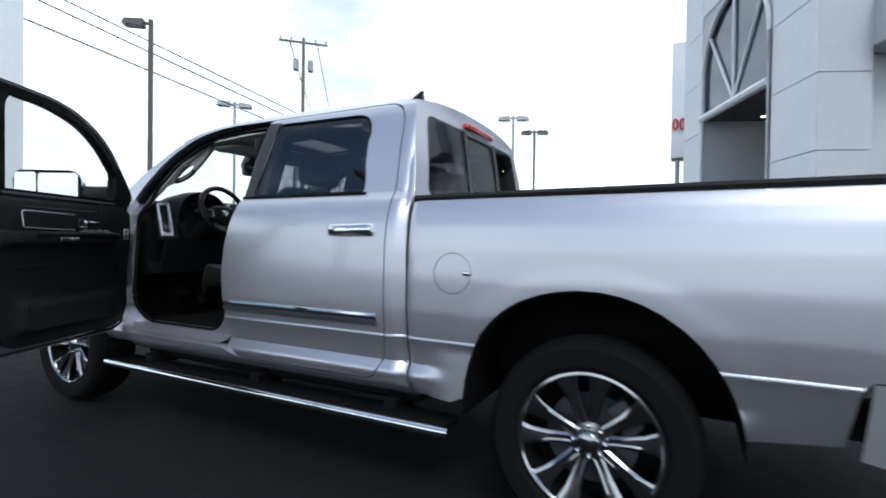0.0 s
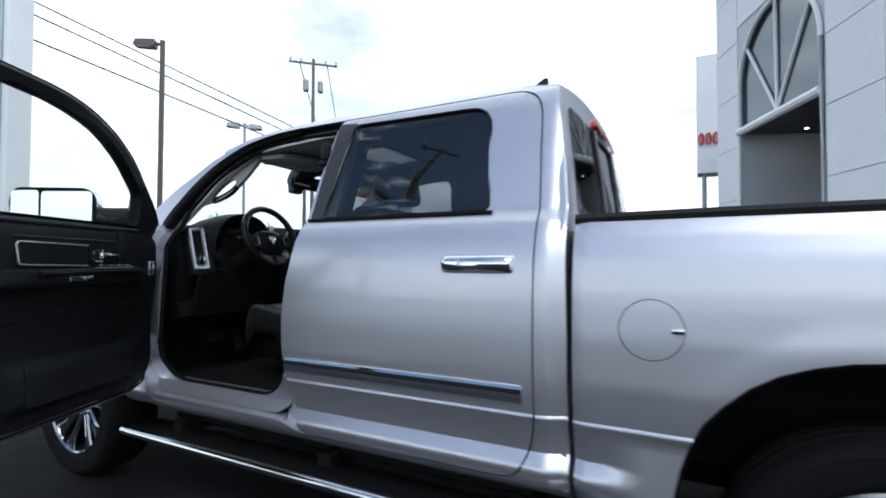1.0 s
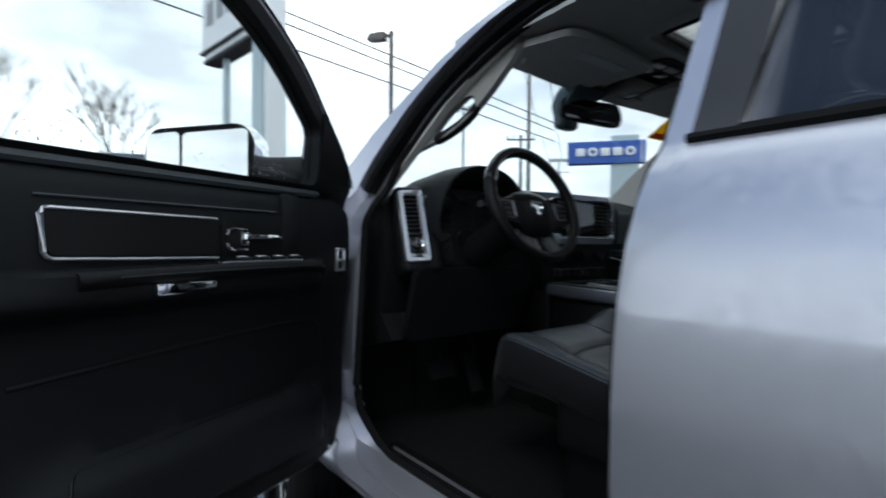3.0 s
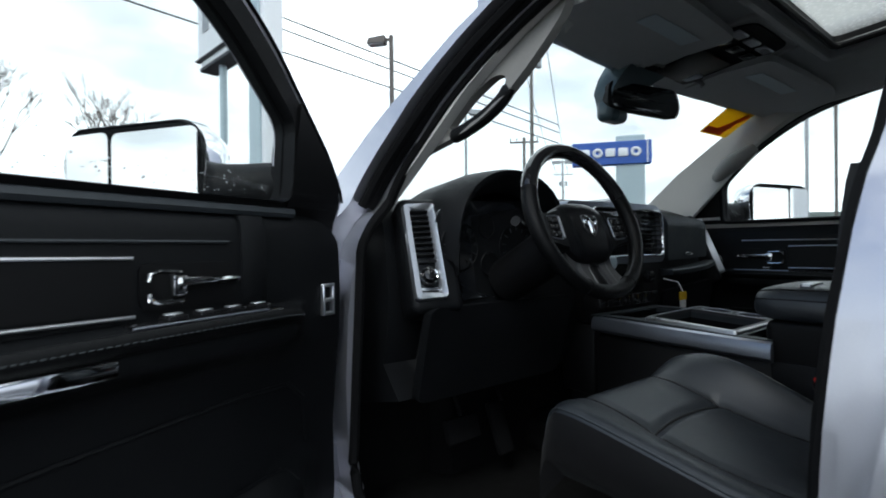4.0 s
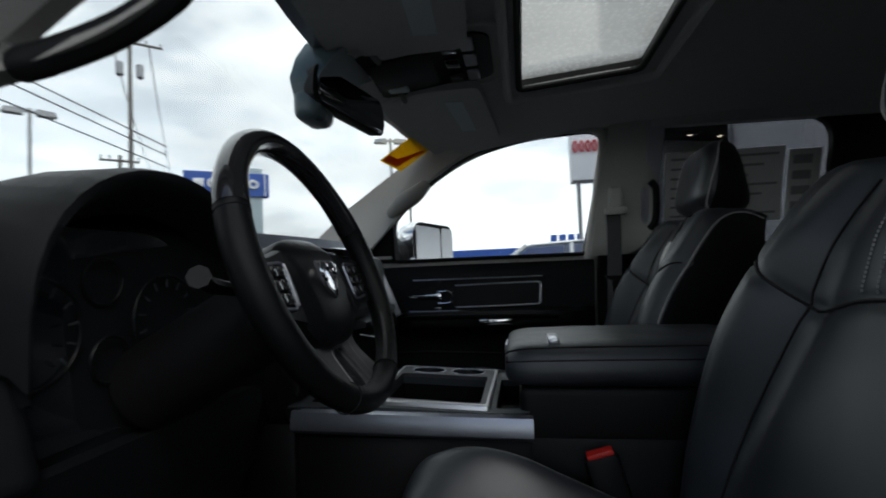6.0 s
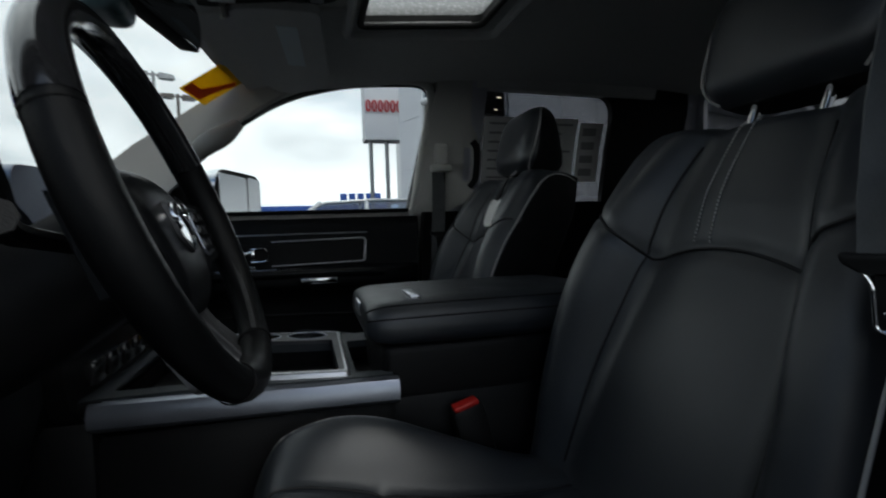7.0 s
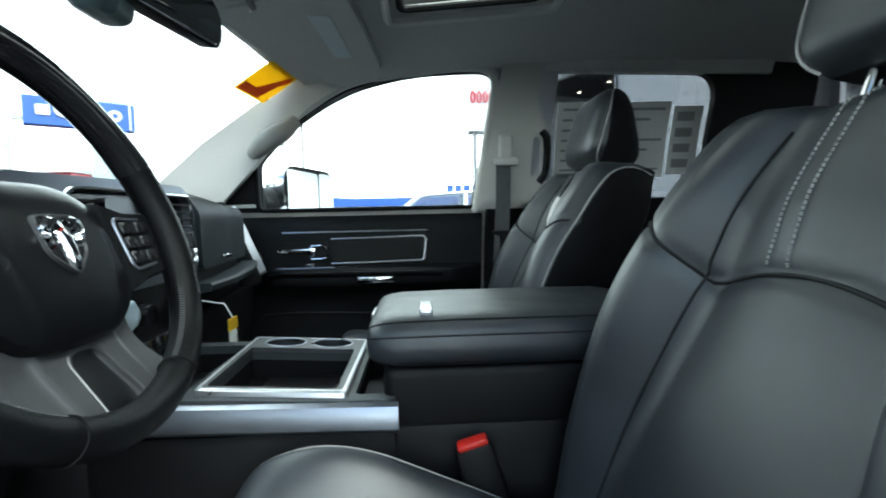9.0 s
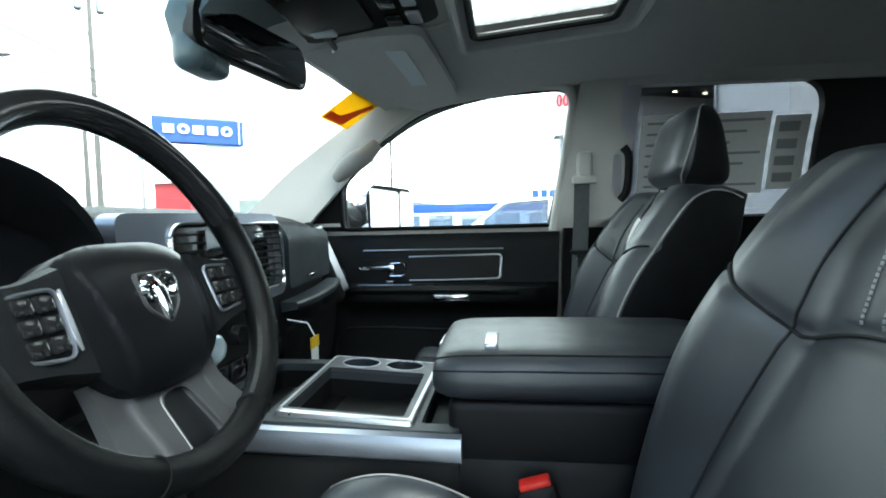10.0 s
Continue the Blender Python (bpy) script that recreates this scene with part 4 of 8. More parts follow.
    pad = part("armrest_pad", bm, WHEEL_LEATHER, door, "padded leather edge of the armrest")
    bm = bmesh.new()
    for k in range(3, len(edge) - 3):
        p, q = edge[k], edge[k + 1]
        for j in range(4):
            tube(bm, [p.lerp(q, j / 4) + Vector((0.0135, 0, 0.003)), p.lerp(q, j / 4 + 0.14) + Vector((0.0135, 0, 0.003))], 0.0011, 4)
    bmesh.ops.transform(bm, matrix=m, verts=bm.verts)
    part("pad_stitching", bm, DARK_TRIM, pad, "grey stitching of the armrest")
    bm = bmesh.new()
    tube(bm, [Vector(inner_face(y, z, -0.002)) for y, z in rounded([(2.30, 0.885), (2.93, 0.905), (2.985, 0.735), (2.95, 0.705), (2.30, 0.695)], 0.03, 4)], 0.003, 6, closed=True)
    tube(bm, [Vector(inner_face(y, z, -0.001)) for y, z in ((2.22, 1.06), (2.5, 1.075), (2.8, 1.085), (2.93, 1.08), (2.975, 1.04), (2.99, 0.94))], 0.005, 6)
    bmesh.ops.transform(bm, matrix=m, verts=bm.verts)
    part("pocket_edge", bm, SOFT_DASH, door, "moulded edges of the door pocket")
    # corner cover and towing mirror
    bm = sheet([(2.925, 1.455), (3.085, 1.455), (3.06, 1.53), (2.925, 1.665)], lambda y, z, d: (side(y, z, d)[0] - 0.004, y, z), (), 0.07, (), (1.5, 1.55, 1.6), m=m)
    part("corner_cover", bm, BLACK_PLASTIC, door, "black corner cover of the mirror foot")
    bm = bmesh.new()
    tube(bm, [(-0.90, 2.99, 1.505), (-0.99, 2.93, 1.50), (-1.08, 2.88, 1.505), (-1.17, 2.85, 1.52)] if sh else [(-0.90, 3.00, 1.505), (-0.98, 2.97, 1.50), (-1.06, 2.955, 1.505), (-1.14, 2.93, 1.52)], [0.062, 0.060, 0.056, 0.052], 12, flat=0.95)
    bmesh.ops.transform(bm, matrix=m, verts=bm.verts)
    part("mirror_arm", bm, BLACK_PLASTIC, door, "black mirror arm")
    bm = bmesh.new()
    mt = m @ Matrix.Translation((-1.36, 2.76, 0)) @ Matrix.Rotation(radians(13.5 if sh else 20.0), 4, "Z") @ Matrix.Translation((1.36, -2.76, 0))
    outer = rounded([(-1.00, 1.442), (-1.345, 1.448), (-1.372, 1.57), (-1.345, 1.640), (-1.03, 1.645), (-0.985, 1.60)], 0.05, 5)
    c = Vector((-1.18, 1.54))
    loft(bm, [[(c.x + (q.x - c.x) * s, y, c.y + (q.y - c.y) * s) for q in outer] for y, s in ((2.762, 0.96), (2.758, 1.0), (2.80, 1.02), (2.85, 0.93), (2.885, 0.72), (2.90, 0.4))])
    bmesh.ops.transform(bm, matrix=mt, verts=bm.verts)
    part("mirror_shell", bm, CHROME, door, "chrome towing mirror shell")
    bm = bmesh.new()
    loft(bm, [[(c.x + (q.x - c.x) * s, y, c.y + (q.y - c.y) * s) for q in outer] for y, s in ((2.757, 0.985), (2.753, 0.965), (2.757, 0.93))], cap=True)
    bmesh.ops.transform(bm, matrix=mt, verts=bm.verts)
    part("mirror_rim", bm, BLACK_PLASTIC, door, "black rim of the mirror")
    for x0, x1 in ((-1.005, -1.225), (-1.235, -1.352)):
        bm = sheet(rounded([(x0, 1.462), (x1, 1.462), (x1, 1.622), (x0, 1.627)], 0.02), lambda x, z, d: (x, 2.7535 + d - 0.004, z), (), 0.003, m=mt)
        part("mirror_glass", bm, MIRROR, door, "mirror glass")
    bm = bmesh.new()
    rbox(bm, (-0.955, 3.10, 0.78), (-0.90, 3.165, 0.88), 0.008, 2, m)
    part("hinge", bm, SILVER, door, "painted door hinge")
    part("hinge", box((-0.955, 3.10, 1.24), (-0.90, 3.165, 1.34), 0.008, 2, m), SILVER, door, "painted door hinge")
    return door


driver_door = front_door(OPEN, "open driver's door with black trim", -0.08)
# the open door's window frame is sheared outwards to fit the camera's view
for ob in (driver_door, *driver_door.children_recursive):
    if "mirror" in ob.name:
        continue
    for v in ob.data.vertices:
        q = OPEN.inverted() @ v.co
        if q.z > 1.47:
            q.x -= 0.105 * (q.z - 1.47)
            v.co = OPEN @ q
passenger_door = front_door(MIRROR_X, "closed passenger door with black trim", 0.0, PILLAR_TRIM)
bm = bmesh.new()
tube(bm, [Vector(side(y, z, 0.066)) for y, z in grown(FRONT_GLASS, 0.003)], 0.0075, 8, closed=True)
bmesh.ops.transform(bm, matrix=MIRROR_X, verts=bm.verts)
part("inner_seal", bm, RUBBER, passenger_door, "black inner window seal")

# ---- cab interior: shell ----
bm = bmesh.new()
rbox(bm, (-0.84, 0.90, 0.575), (0.84, 3.30, 0.635), 0.01, 1)
rbox(bm, (-0.16, 1.4, 0.60), (0.16, 3.30, 0.76), 0.06, 2)
rbox(bm, (-0.84, 3.27, 0.60), (0.84, 3.33, 1.45), 0.01, 1)
part("cab_floor", bm, CARPET, truck, "black carpeted floor and firewall")


def liner(u, y, d):
    z = interp(y, ROOF_EDGE)
    return (u * (half_width(z) - 0.045), y, z - 0.062 + 0.028 * smoothstep(2.45, 2.72, y) + 0.045 * (1 - abs(u) ** 2.6) + d)


SUN_HOLE = rounded([(-0.40, 2.055), (0.40, 2.055), (0.40, 2.395), (-0.40, 2.395)], 0.03)
bm = sheet([(-1, y) for y in np.linspace(0.95, 2.705, 14)] + [(u, 2.705 + 0.085 * (1 - u * u)) for u in np.linspace(-1, 1, 11)[1:-1]] + [(1, y) for y in np.linspace(2.705, 0.95, 14)],
           liner, [SUN_HOLE], 0.012, steps(-1, 1, 0.1), steps(0.95, 2.78, 0.12))
headliner = part("headliner", bm, HEADLINER, truck, "grey cloth headliner with a sunroof opening")
bm = bmesh.new()
tube(bm, [Vector(liner(u, y, 0.0)) for u, y in grown(SUN_HOLE, -0.004)], 0.009, 8, closed=True)
loft(bm, [[Vector(liner(u, y, d)) for u, y in SUN_HOLE] for d in (0.0, 0.03)], cap=False)
part("sunroof_frame", bm, BLACK_PLASTIC, headliner, "dark edge of the sunroof opening")
bm = bmesh.new()
lip = rounded([(-0.47, 2.000), (0.47, 2.000), (0.47, 2.425), (-0.47, 2.425)], 0.05, 5)
tube(bm, [Vector(liner(u, y, 0.002)) for u, y in lip], 0.013, 8, closed=True, flat=1.6)
part("sunroof_lip", bm, HEADLINER, headliner, "padded lip round the sunroof")

for m in (FLAT, MIRROR_X):
    def inside(depth):
        return lambda y, z, d: (side(y, z, 0)[0] + depth + d, y, z)
    bm = sheet([(2.62, 1.925), (2.80, 1.855), (3.08, 1.685), (3.25, 1.555), (3.40, 1.445), (3.10, 1.435), (2.95, 1.575), (2.80, 1.725), (2.71, 1.795), (2.58, 1.868)], inside(0.075), (), 0.03, YS, ZS, m=m)
    part("front_pillar_trim", bm, PILLAR_TRIM, truck, "pale grey windscreen pillar trim")
    post = [(2.085, 1.445), (2.005, 1.93), (1.885, 1.93), (1.925, 1.445)] if m is FLAT else [(2.145, 1.445), (2.075, 1.93), (1.945, 1.93), (1.945, 1.775), (1.906, 1.725), (1.906, 1.545), (1.935, 1.495), (1.975, 1.470), (2.02, 1.445)]
    grip_hole = [] if m is FLAT else [rounded([(1.962, 1.692), (1.932, 1.688), (1.930, 1.568), (1.964, 1.563)], 0.012)]
    bm = sheet(rounded(post, [0.0, 0.03, 0.03, 0.0] if m is FLAT else [0.0, 0.03, 0.03, 0.03, 0.03, 0.03, 0.03, 0.03, 0.0]), inside(0.082 if m is FLAT else 0.068), grip_hole, 0.035, YS, ZS, m=m @ Matrix.Translation((0, -0.04, 0)) if m is FLAT else m)
    # black on the driver's side: the shade there is put into the colour
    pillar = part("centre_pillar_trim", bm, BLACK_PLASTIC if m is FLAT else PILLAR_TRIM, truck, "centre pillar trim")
    if m is MIRROR_X:
        bm = bmesh.new()
        tube(bm, [Vector(side(y, z, 0.084)) for y, z in rounded([(2.152, 1.445), (2.130, 1.60), (2.086, 1.912), (2.36, 1.915), (2.60, 1.868), (2.74, 1.785)], [0.0, 0.1, 0.075, 0.15, 0.1, 0.0], 7)], 0.0155, 10)
        bmesh.ops.transform(bm, matrix=m, verts=bm.verts)
        part("window_surround", bm, PILLAR_TRIM, truck, "pale rounded trim round the passenger window")
    bm = sheet([(2.12, 0.60), (2.118, 1.45), (1.925, 1.45), (1.90, 0.60)], inside(0.10), (), 0.05, (), ZS, m=m)
    part("lower_pillar_trim", bm, BLACK_PLASTIC, truck, "black lower pillar trim")
    bm = sheet(rounded([(1.93, 1.93), (1.93, 1.975), (2.6, 1.935), (2.62, 1.88), (2.38, 1.925), (2.06, 1.935)], 0.01), inside(0.05), (), 0.05, YS, ZS, m=m)
    # the driver's rail is blackened too, as shade in its colour
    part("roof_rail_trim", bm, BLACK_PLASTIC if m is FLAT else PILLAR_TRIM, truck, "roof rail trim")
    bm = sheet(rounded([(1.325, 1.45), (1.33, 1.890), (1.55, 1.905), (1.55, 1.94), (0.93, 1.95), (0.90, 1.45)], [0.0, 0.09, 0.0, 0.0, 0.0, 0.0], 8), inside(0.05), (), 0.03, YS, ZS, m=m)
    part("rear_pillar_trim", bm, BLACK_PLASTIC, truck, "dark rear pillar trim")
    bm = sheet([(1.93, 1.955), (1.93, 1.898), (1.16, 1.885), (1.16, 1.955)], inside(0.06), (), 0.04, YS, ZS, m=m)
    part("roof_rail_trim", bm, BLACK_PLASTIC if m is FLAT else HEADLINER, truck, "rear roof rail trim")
    bm = sheet([(1.925, 0.63), (1.925, 1.475), (0.95, 1.475), (0.95, 0.63)], inside(0.11), (), 0.03, steps(0.95, 1.93, 0.1), ZS, m=m)
    part("rear_door_trim", bm, SOFT_DASH, truck, "black rear door trim")
    # belt on the centre pillar
    if m is FLAT:
        path = ((-0.770, 2.030, 1.76, 92), (-0.728, 2.033, 1.58, 84), (-0.738, 2.055, 1.50, 62), (-0.752, 2.078, 1.42, 42), (-0.762, 2.091, 1.368, 33))
        tongue_at, turn = Vector((-0.762, 2.091, 0)), radians(-57)
    else:
        path = ((-0.760, 2.062, 1.605, 90), (-0.757, 2.066, 1.48, 90), (-0.754, 2.072, 1.365, 90), (-0.754, 2.085, 1.10, 90), (-0.76, 2.09, 0.70, 90))
        tongue_at, turn = Vector((-0.750, 2.068, 0)), 0.0
    bm = bmesh.new()
    webbing = []
    for x, y, z, a in path:
        c, d = 0.0255 * Vector((math.cos(radians(a)), math.sin(radians(a)), 0)), 0.0014 * Vector((-math.sin(radians(a)), math.cos(radians(a)), 0))
        webbing.append([Vector((x, y, z)) + q for q in (c - d, c + d, d - c, -c - d)])
    loft(bm, webbing)
    bmesh.ops.transform(bm, matrix=m, verts=bm.verts)
    belt = part("seat_belt", bm, WEBBING, truck, "grey seat belt on the centre pillar")
    bm = bmesh.new()
    set_back = m @ Matrix.Translation((0.0, 0.0, 0.14)) if m is FLAT else m @ Matrix.Translation((0.034, 0.022, -0.008))
    rbox(bm, (-0.795, 1.995, 1.605), (-0.762, 2.075, 1.632), 0.008, 2, set_back)
    rbox(bm, (-0.800, 2.008, 1.625), (-0.765, 2.058, 1.71), 0.012, 3, set_back)
    part("belt_guide", bm, BLACK_PLASTIC if m is FLAT else PILLAR_TRIM, belt, "belt guide")
    front = -0.003 if m is FLAT else 0.006
    swing = m @ Matrix.Translation(tongue_at) @ Matrix.Rotation(turn, 4, "Z")
    bm = bmesh.new()
    tube(bm, rounded([(front, a, 1.350 + b) for a, b in ((-0.023, 0.010), (-0.016, -0.002), (-0.013, -0.040), (0.012, -0.040), (0.015, -0.002), (0.023, 0.010))], 0.006), 0.0019, 8, up=(1, 0, 0))
    tube(bm, rounded([(front, a, 1.350 + b) for a, b in ((-0.008, -0.024), (0.007, -0.024), (0.006, -0.034), (-0.008, -0.034))], 0.002), 0.0012, 6, closed=True, up=(1, 0, 0))
    bmesh.ops.transform(bm, matrix=swing, verts=bm.verts)
    part("latch_plate", bm, CHROME, belt, "bright belt tongue")
    bm = bmesh.new()
    tongue = rounded([(-0.038, 1.374), (0.038, 1.374), (0.036, 1.366), (0.022, 1.357), (-0.022, 1.357), (-0.036, 1.366)], 0.004)
    loft(bm, [[(x, q.x * k, 1.366 + (q.y - 1.366) * k) for q in tongue] for x, k in ((-0.009, 0.9), (-0.007, 1.0), (0.007, 1.0), (0.009, 0.9))])
    loft(bm, [[(x, a, 1.350 + b) for a, b in ((-0.015, 0.008), (-0.012, -0.038), (0.011, -0.038), (0.014, 0.008))] for x in (-0.0008, 0.0008)])
    bmesh.ops.transform(bm, matrix=swing, verts=bm.verts)
    part("tongue_cover", bm, BLACK_PLASTIC, belt, "black belt tongue cover")
    # grab handles on the windscreen pillars
    bm = bmesh.new()
    if m is FLAT:
        grip = [Vector(side(y, z, d)) for y, z, d in spline([(2.868, 1.624, 0.112), (2.838, 1.631, 0.117), (2.775, 1.654, 0.122), (2.722, 1.682, 0.119), (2.700, 1.702, 0.112)], 5)]
        tube(bm, grip, [0.011, 0.013] + [0.0145] * (len(grip) - 4) + [0.013, 0.011], 10, flat=1.2)
        handle = part("grab_handle", bm, BLACK_PLASTIC, truck, "padded grab handle on the pillar")
        mount = rounded([(3.17, 1.455), (3.085, 1.520), (2.980, 1.598), (2.902, 1.611), (2.827, 1.624), (2.765, 1.646), (2.700, 1.686), (2.664, 1.722), (2.622, 1.774), (2.585, 1.830), (2.585, 1.880), (2.81, 1.790), (2.96, 1.690), (3.11, 1.570), (3.24, 1.460)],
                        [0.0, 0.05, 0.06, 0.04, 0.05, 0.05, 0.03, 0.05, 0.05, 0.03, 0.0, 0.0, 0.0, 0.0, 0.0], 4)
        gap = rounded([(2.882, 1.650), (2.825, 1.705), (2.757, 1.742), (2.714, 1.732), (2.707, 1.695), (2.762, 1.654), (2.852, 1.630)], [0.012, 0.03, 0.02, 0.014, 0.014, 0.03, 0.012], 4)
        bm = sheet(mount, lambda y, z, d: (side(y, z, 0)[0] + 0.106 + d, y, z), [gap], 0.024, YS, ZS)
        # pale trim against the light: its shade is put into this tan-grey
        part("handle_mount", bm, GRIP, handle, "backlit trim that carries the handle, shade in its tan-grey", 30)
    else:
        line = spline([(-0.755, 2.955, 1.635), (-0.70, 2.90, 1.658), (-0.655, 2.845, 1.686), (-0.662, 2.785, 1.724), (-0.705, 2.728, 1.790), (-0.715, 2.68, 1.845)], 6)
        run = line[5:-9]
        tube(bm, run, [0.031 * math.sin(math.pi * (0.16 + 0.68 * k / (len(run) - 1))) ** 0.7 for k in range(len(run))], 12, flat=1.15)
        bmesh.ops.transform(bm, matrix=m @ Matrix.Translation((-0.028, 0.0, -0.004)), verts=bm.verts)
        handle = part("grab_handle", bm, GRIP, truck, "padded grab handle on the pillar")
    if m is FLAT:
        continue
    bm = bmesh.new()
    line = [Vector(side(y, z, 0.108 + b)) for y, z, b in spline([(1.932, 1.712, -0.004), (1.917, 1.690, 0.004), (1.913, 1.655, 0.008), (1.913, 1.600, 0.008), (1.917, 1.565, 0.004), (1.932, 1.542, -0.004)], 5)]
    tube(bm, line, 0.0135, 10)
    bmesh.ops.transform(bm, matrix=m, verts=bm.verts)
    part("rear_grab_handle", bm, BLACK_PLASTIC, truck, "black grab handle behind the pillar")

# flange, seal and sill of the open doorway
APERTURE = rounded([(2.24, 0.655), (2.125, 0.76), (2.118, 0.90), (2.114, 1.20), (2.090, 1.455), (2.018, 1.928), (2.36, 1.922), (2.59, 1.874), (2.81, 1.750), (3.005, 1.545), (3.048, 1.42), (3.048, 0.77), (2.94, 0.655)],
                   [0.08, 0.08, 0.1, 0.1, 0.05, 0.03, 0.15, 0.12, 0.12, 0.08, 0.08, 0.12, 0.12], 6)
bm = sheet(grown(FRONT_DOOR, 0.005), lambda y, z, d: (side(y, z, 0)[0] + 0.056 + 0.010 * smoothstep(2.8, 3.06, y) + d, y, z), [APERTURE], 0.022, YS, ZS)
part("doorway_flange", bm, SILVER, truck, "silver flange of the doorway", 40)
bm = bmesh.new()
tube(bm, [Vector(side(y, z, 0.074)) for y, z in APERTURE], 0.013, 8, closed=True)
upper = [q for q in grown(FRONT_DOOR, -0.010) if q[1] > 1.46 and q[0] > 2.12]
upper.sort(key=lambda q: q[0])
for depth, r in ((0.034, 0.014), (0.052, 0.018)):
    tube(bm, [Vector(side(y, z, depth)) for y, z in upper], r, 8)
part("doorway_seal", bm, RUBBER, truck, "black rubber seal round the doorway")
bm = bmesh.new()
rbox(bm, (-0.875, 2.18, 0.628), (-0.80, 3.0, 0.650), 0.006, 2)
sill = part("sill_plate", bm, BLACK_PLASTIC, truck, "black sill plate")
bm = bmesh.new()
tube(bm, [(-0.845, 2.25, 0.653), (-0.845, 2.95, 0.653)], 0.006, 6)
rbox(bm, (-0.86, 2.28, 0.648), (-0.835, 2.44, 0.656), 0.003, 1)
part("sill_strip", bm, BRUSHED, sill, "worn bright strip on the sill")
# ---- dashboard ----
def dash_section(x):
    k = abs(x) / 0.83
    top = 1.525 - 0.045 * k ** 3
    f = 0.02 * k ** 2 + 0.11 * smoothstep(0.64, 0.72, abs(x))
    return [(x, 3.40 - 0.12 * k ** 2, top - 0.01), (x, 3.18, top + 0.004), (x, 3.02 + f, top - 0.004), (x, 2.965 + f, top - 0.025), (x, 2.945 + f, top - 0.060), (x, 2.935 + f, 1.36), (x, 2.925 + f, 1.25),
            (x, 2.93 + f, 1.15), (x, 2.955 + f, 1.06), (x, 3.01, 0.98), (x, 3.25, 0.92), (x, 3.30, 1.0)]


bm = bmesh.new()
loft(bm, [dash_section(x) for x in np.linspace(-0.82, 0.82, 49)])
dash = part("dashboard", bm, SOFT_DASH, truck, "black soft-touch dashboard", 45)

# instrument hood over the gauges
HOOD_X, HOOD_W = -0.505, 0.245


def hood_ring(y, s, z0, h):
    return [(HOOD_X + HOOD_W * s * math.cos(a), y, z0 + h * max(0.0, math.sin(a)) ** 0.62) for a in np.linspace(0, math.pi, 21)]


bm = bmesh.new()
loft(bm, [hood_ring(3.24, 0.85, 1.42, 0.090), hood_ring(3.10, 0.96, 1.40, 0.155), hood_ring(2.99, 0.95, 1.36, 0.216), hood_ring(2.915, 0.88, 1.33, 0.246), hood_ring(2.895, 0.86, 1.31, 0.262),
          hood_ring(2.898, 0.84, 1.30, 0.256), hood_ring(2.96, 0.82, 1.28, 0.236)], cap=False, around=False)
part("gauge_hood", bm, SOFT_DASH, dash, "black hood over the gauges", 50)
bm = sheet(rounded([(-0.75, 1.23), (-0.39, 1.23), (-0.40, 1.45), (-0.46, 1.49), (-0.68, 1.49), (-0.74, 1.45)], 0.03), lambda x, z, d: (x, 2.935 + 0.10 * (z - 1.23) + d, z), (), 0.01)
part("gauge_face", bm, SCREEN, dash, "dark gauge face")
for x, z, r in ((-0.675, 1.365, 0.062), (-0.47, 1.365, 0.062), (-0.575, 1.42, 0.030), (-0.575, 1.32, 0.030)):
    bm = bmesh.new()
    tube(bm, [(x + r * math.cos(a), 2.925 + 0.10 * (z - 1.23), z + r * math.sin(a)) for a in np.linspace(0, 2 * math.pi, 28, endpoint=False)], 0.0022, 6, closed=True, up=(0, 1, 0))
    part("gauge_ring", bm, COVER, dash, "dull gauge ring")
for x, z, r in ((-0.675, 1.365, 0.05), (-0.47, 1.365, 0.05)):
    bm = bmesh.new()
    for a in np.linspace(-0.8, math.pi + 0.8, 11):
        t = bmesh.new()
        rbox(t, (-0.0012, -0.001, -0.006), (0.0012, 0.001, 0.006), 0, 1)
        add(bm, t, Matrix.Translation((x + r * math.cos(a), 2.922 + 0.10 * (z - 1.23), z + r * math.sin(a))) @ Matrix.Rotation(math.pi / 2 - a, 4, "Y"))
    part("gauge_marks", bm, DARK_TRIM, dash, "dull gauge marks")

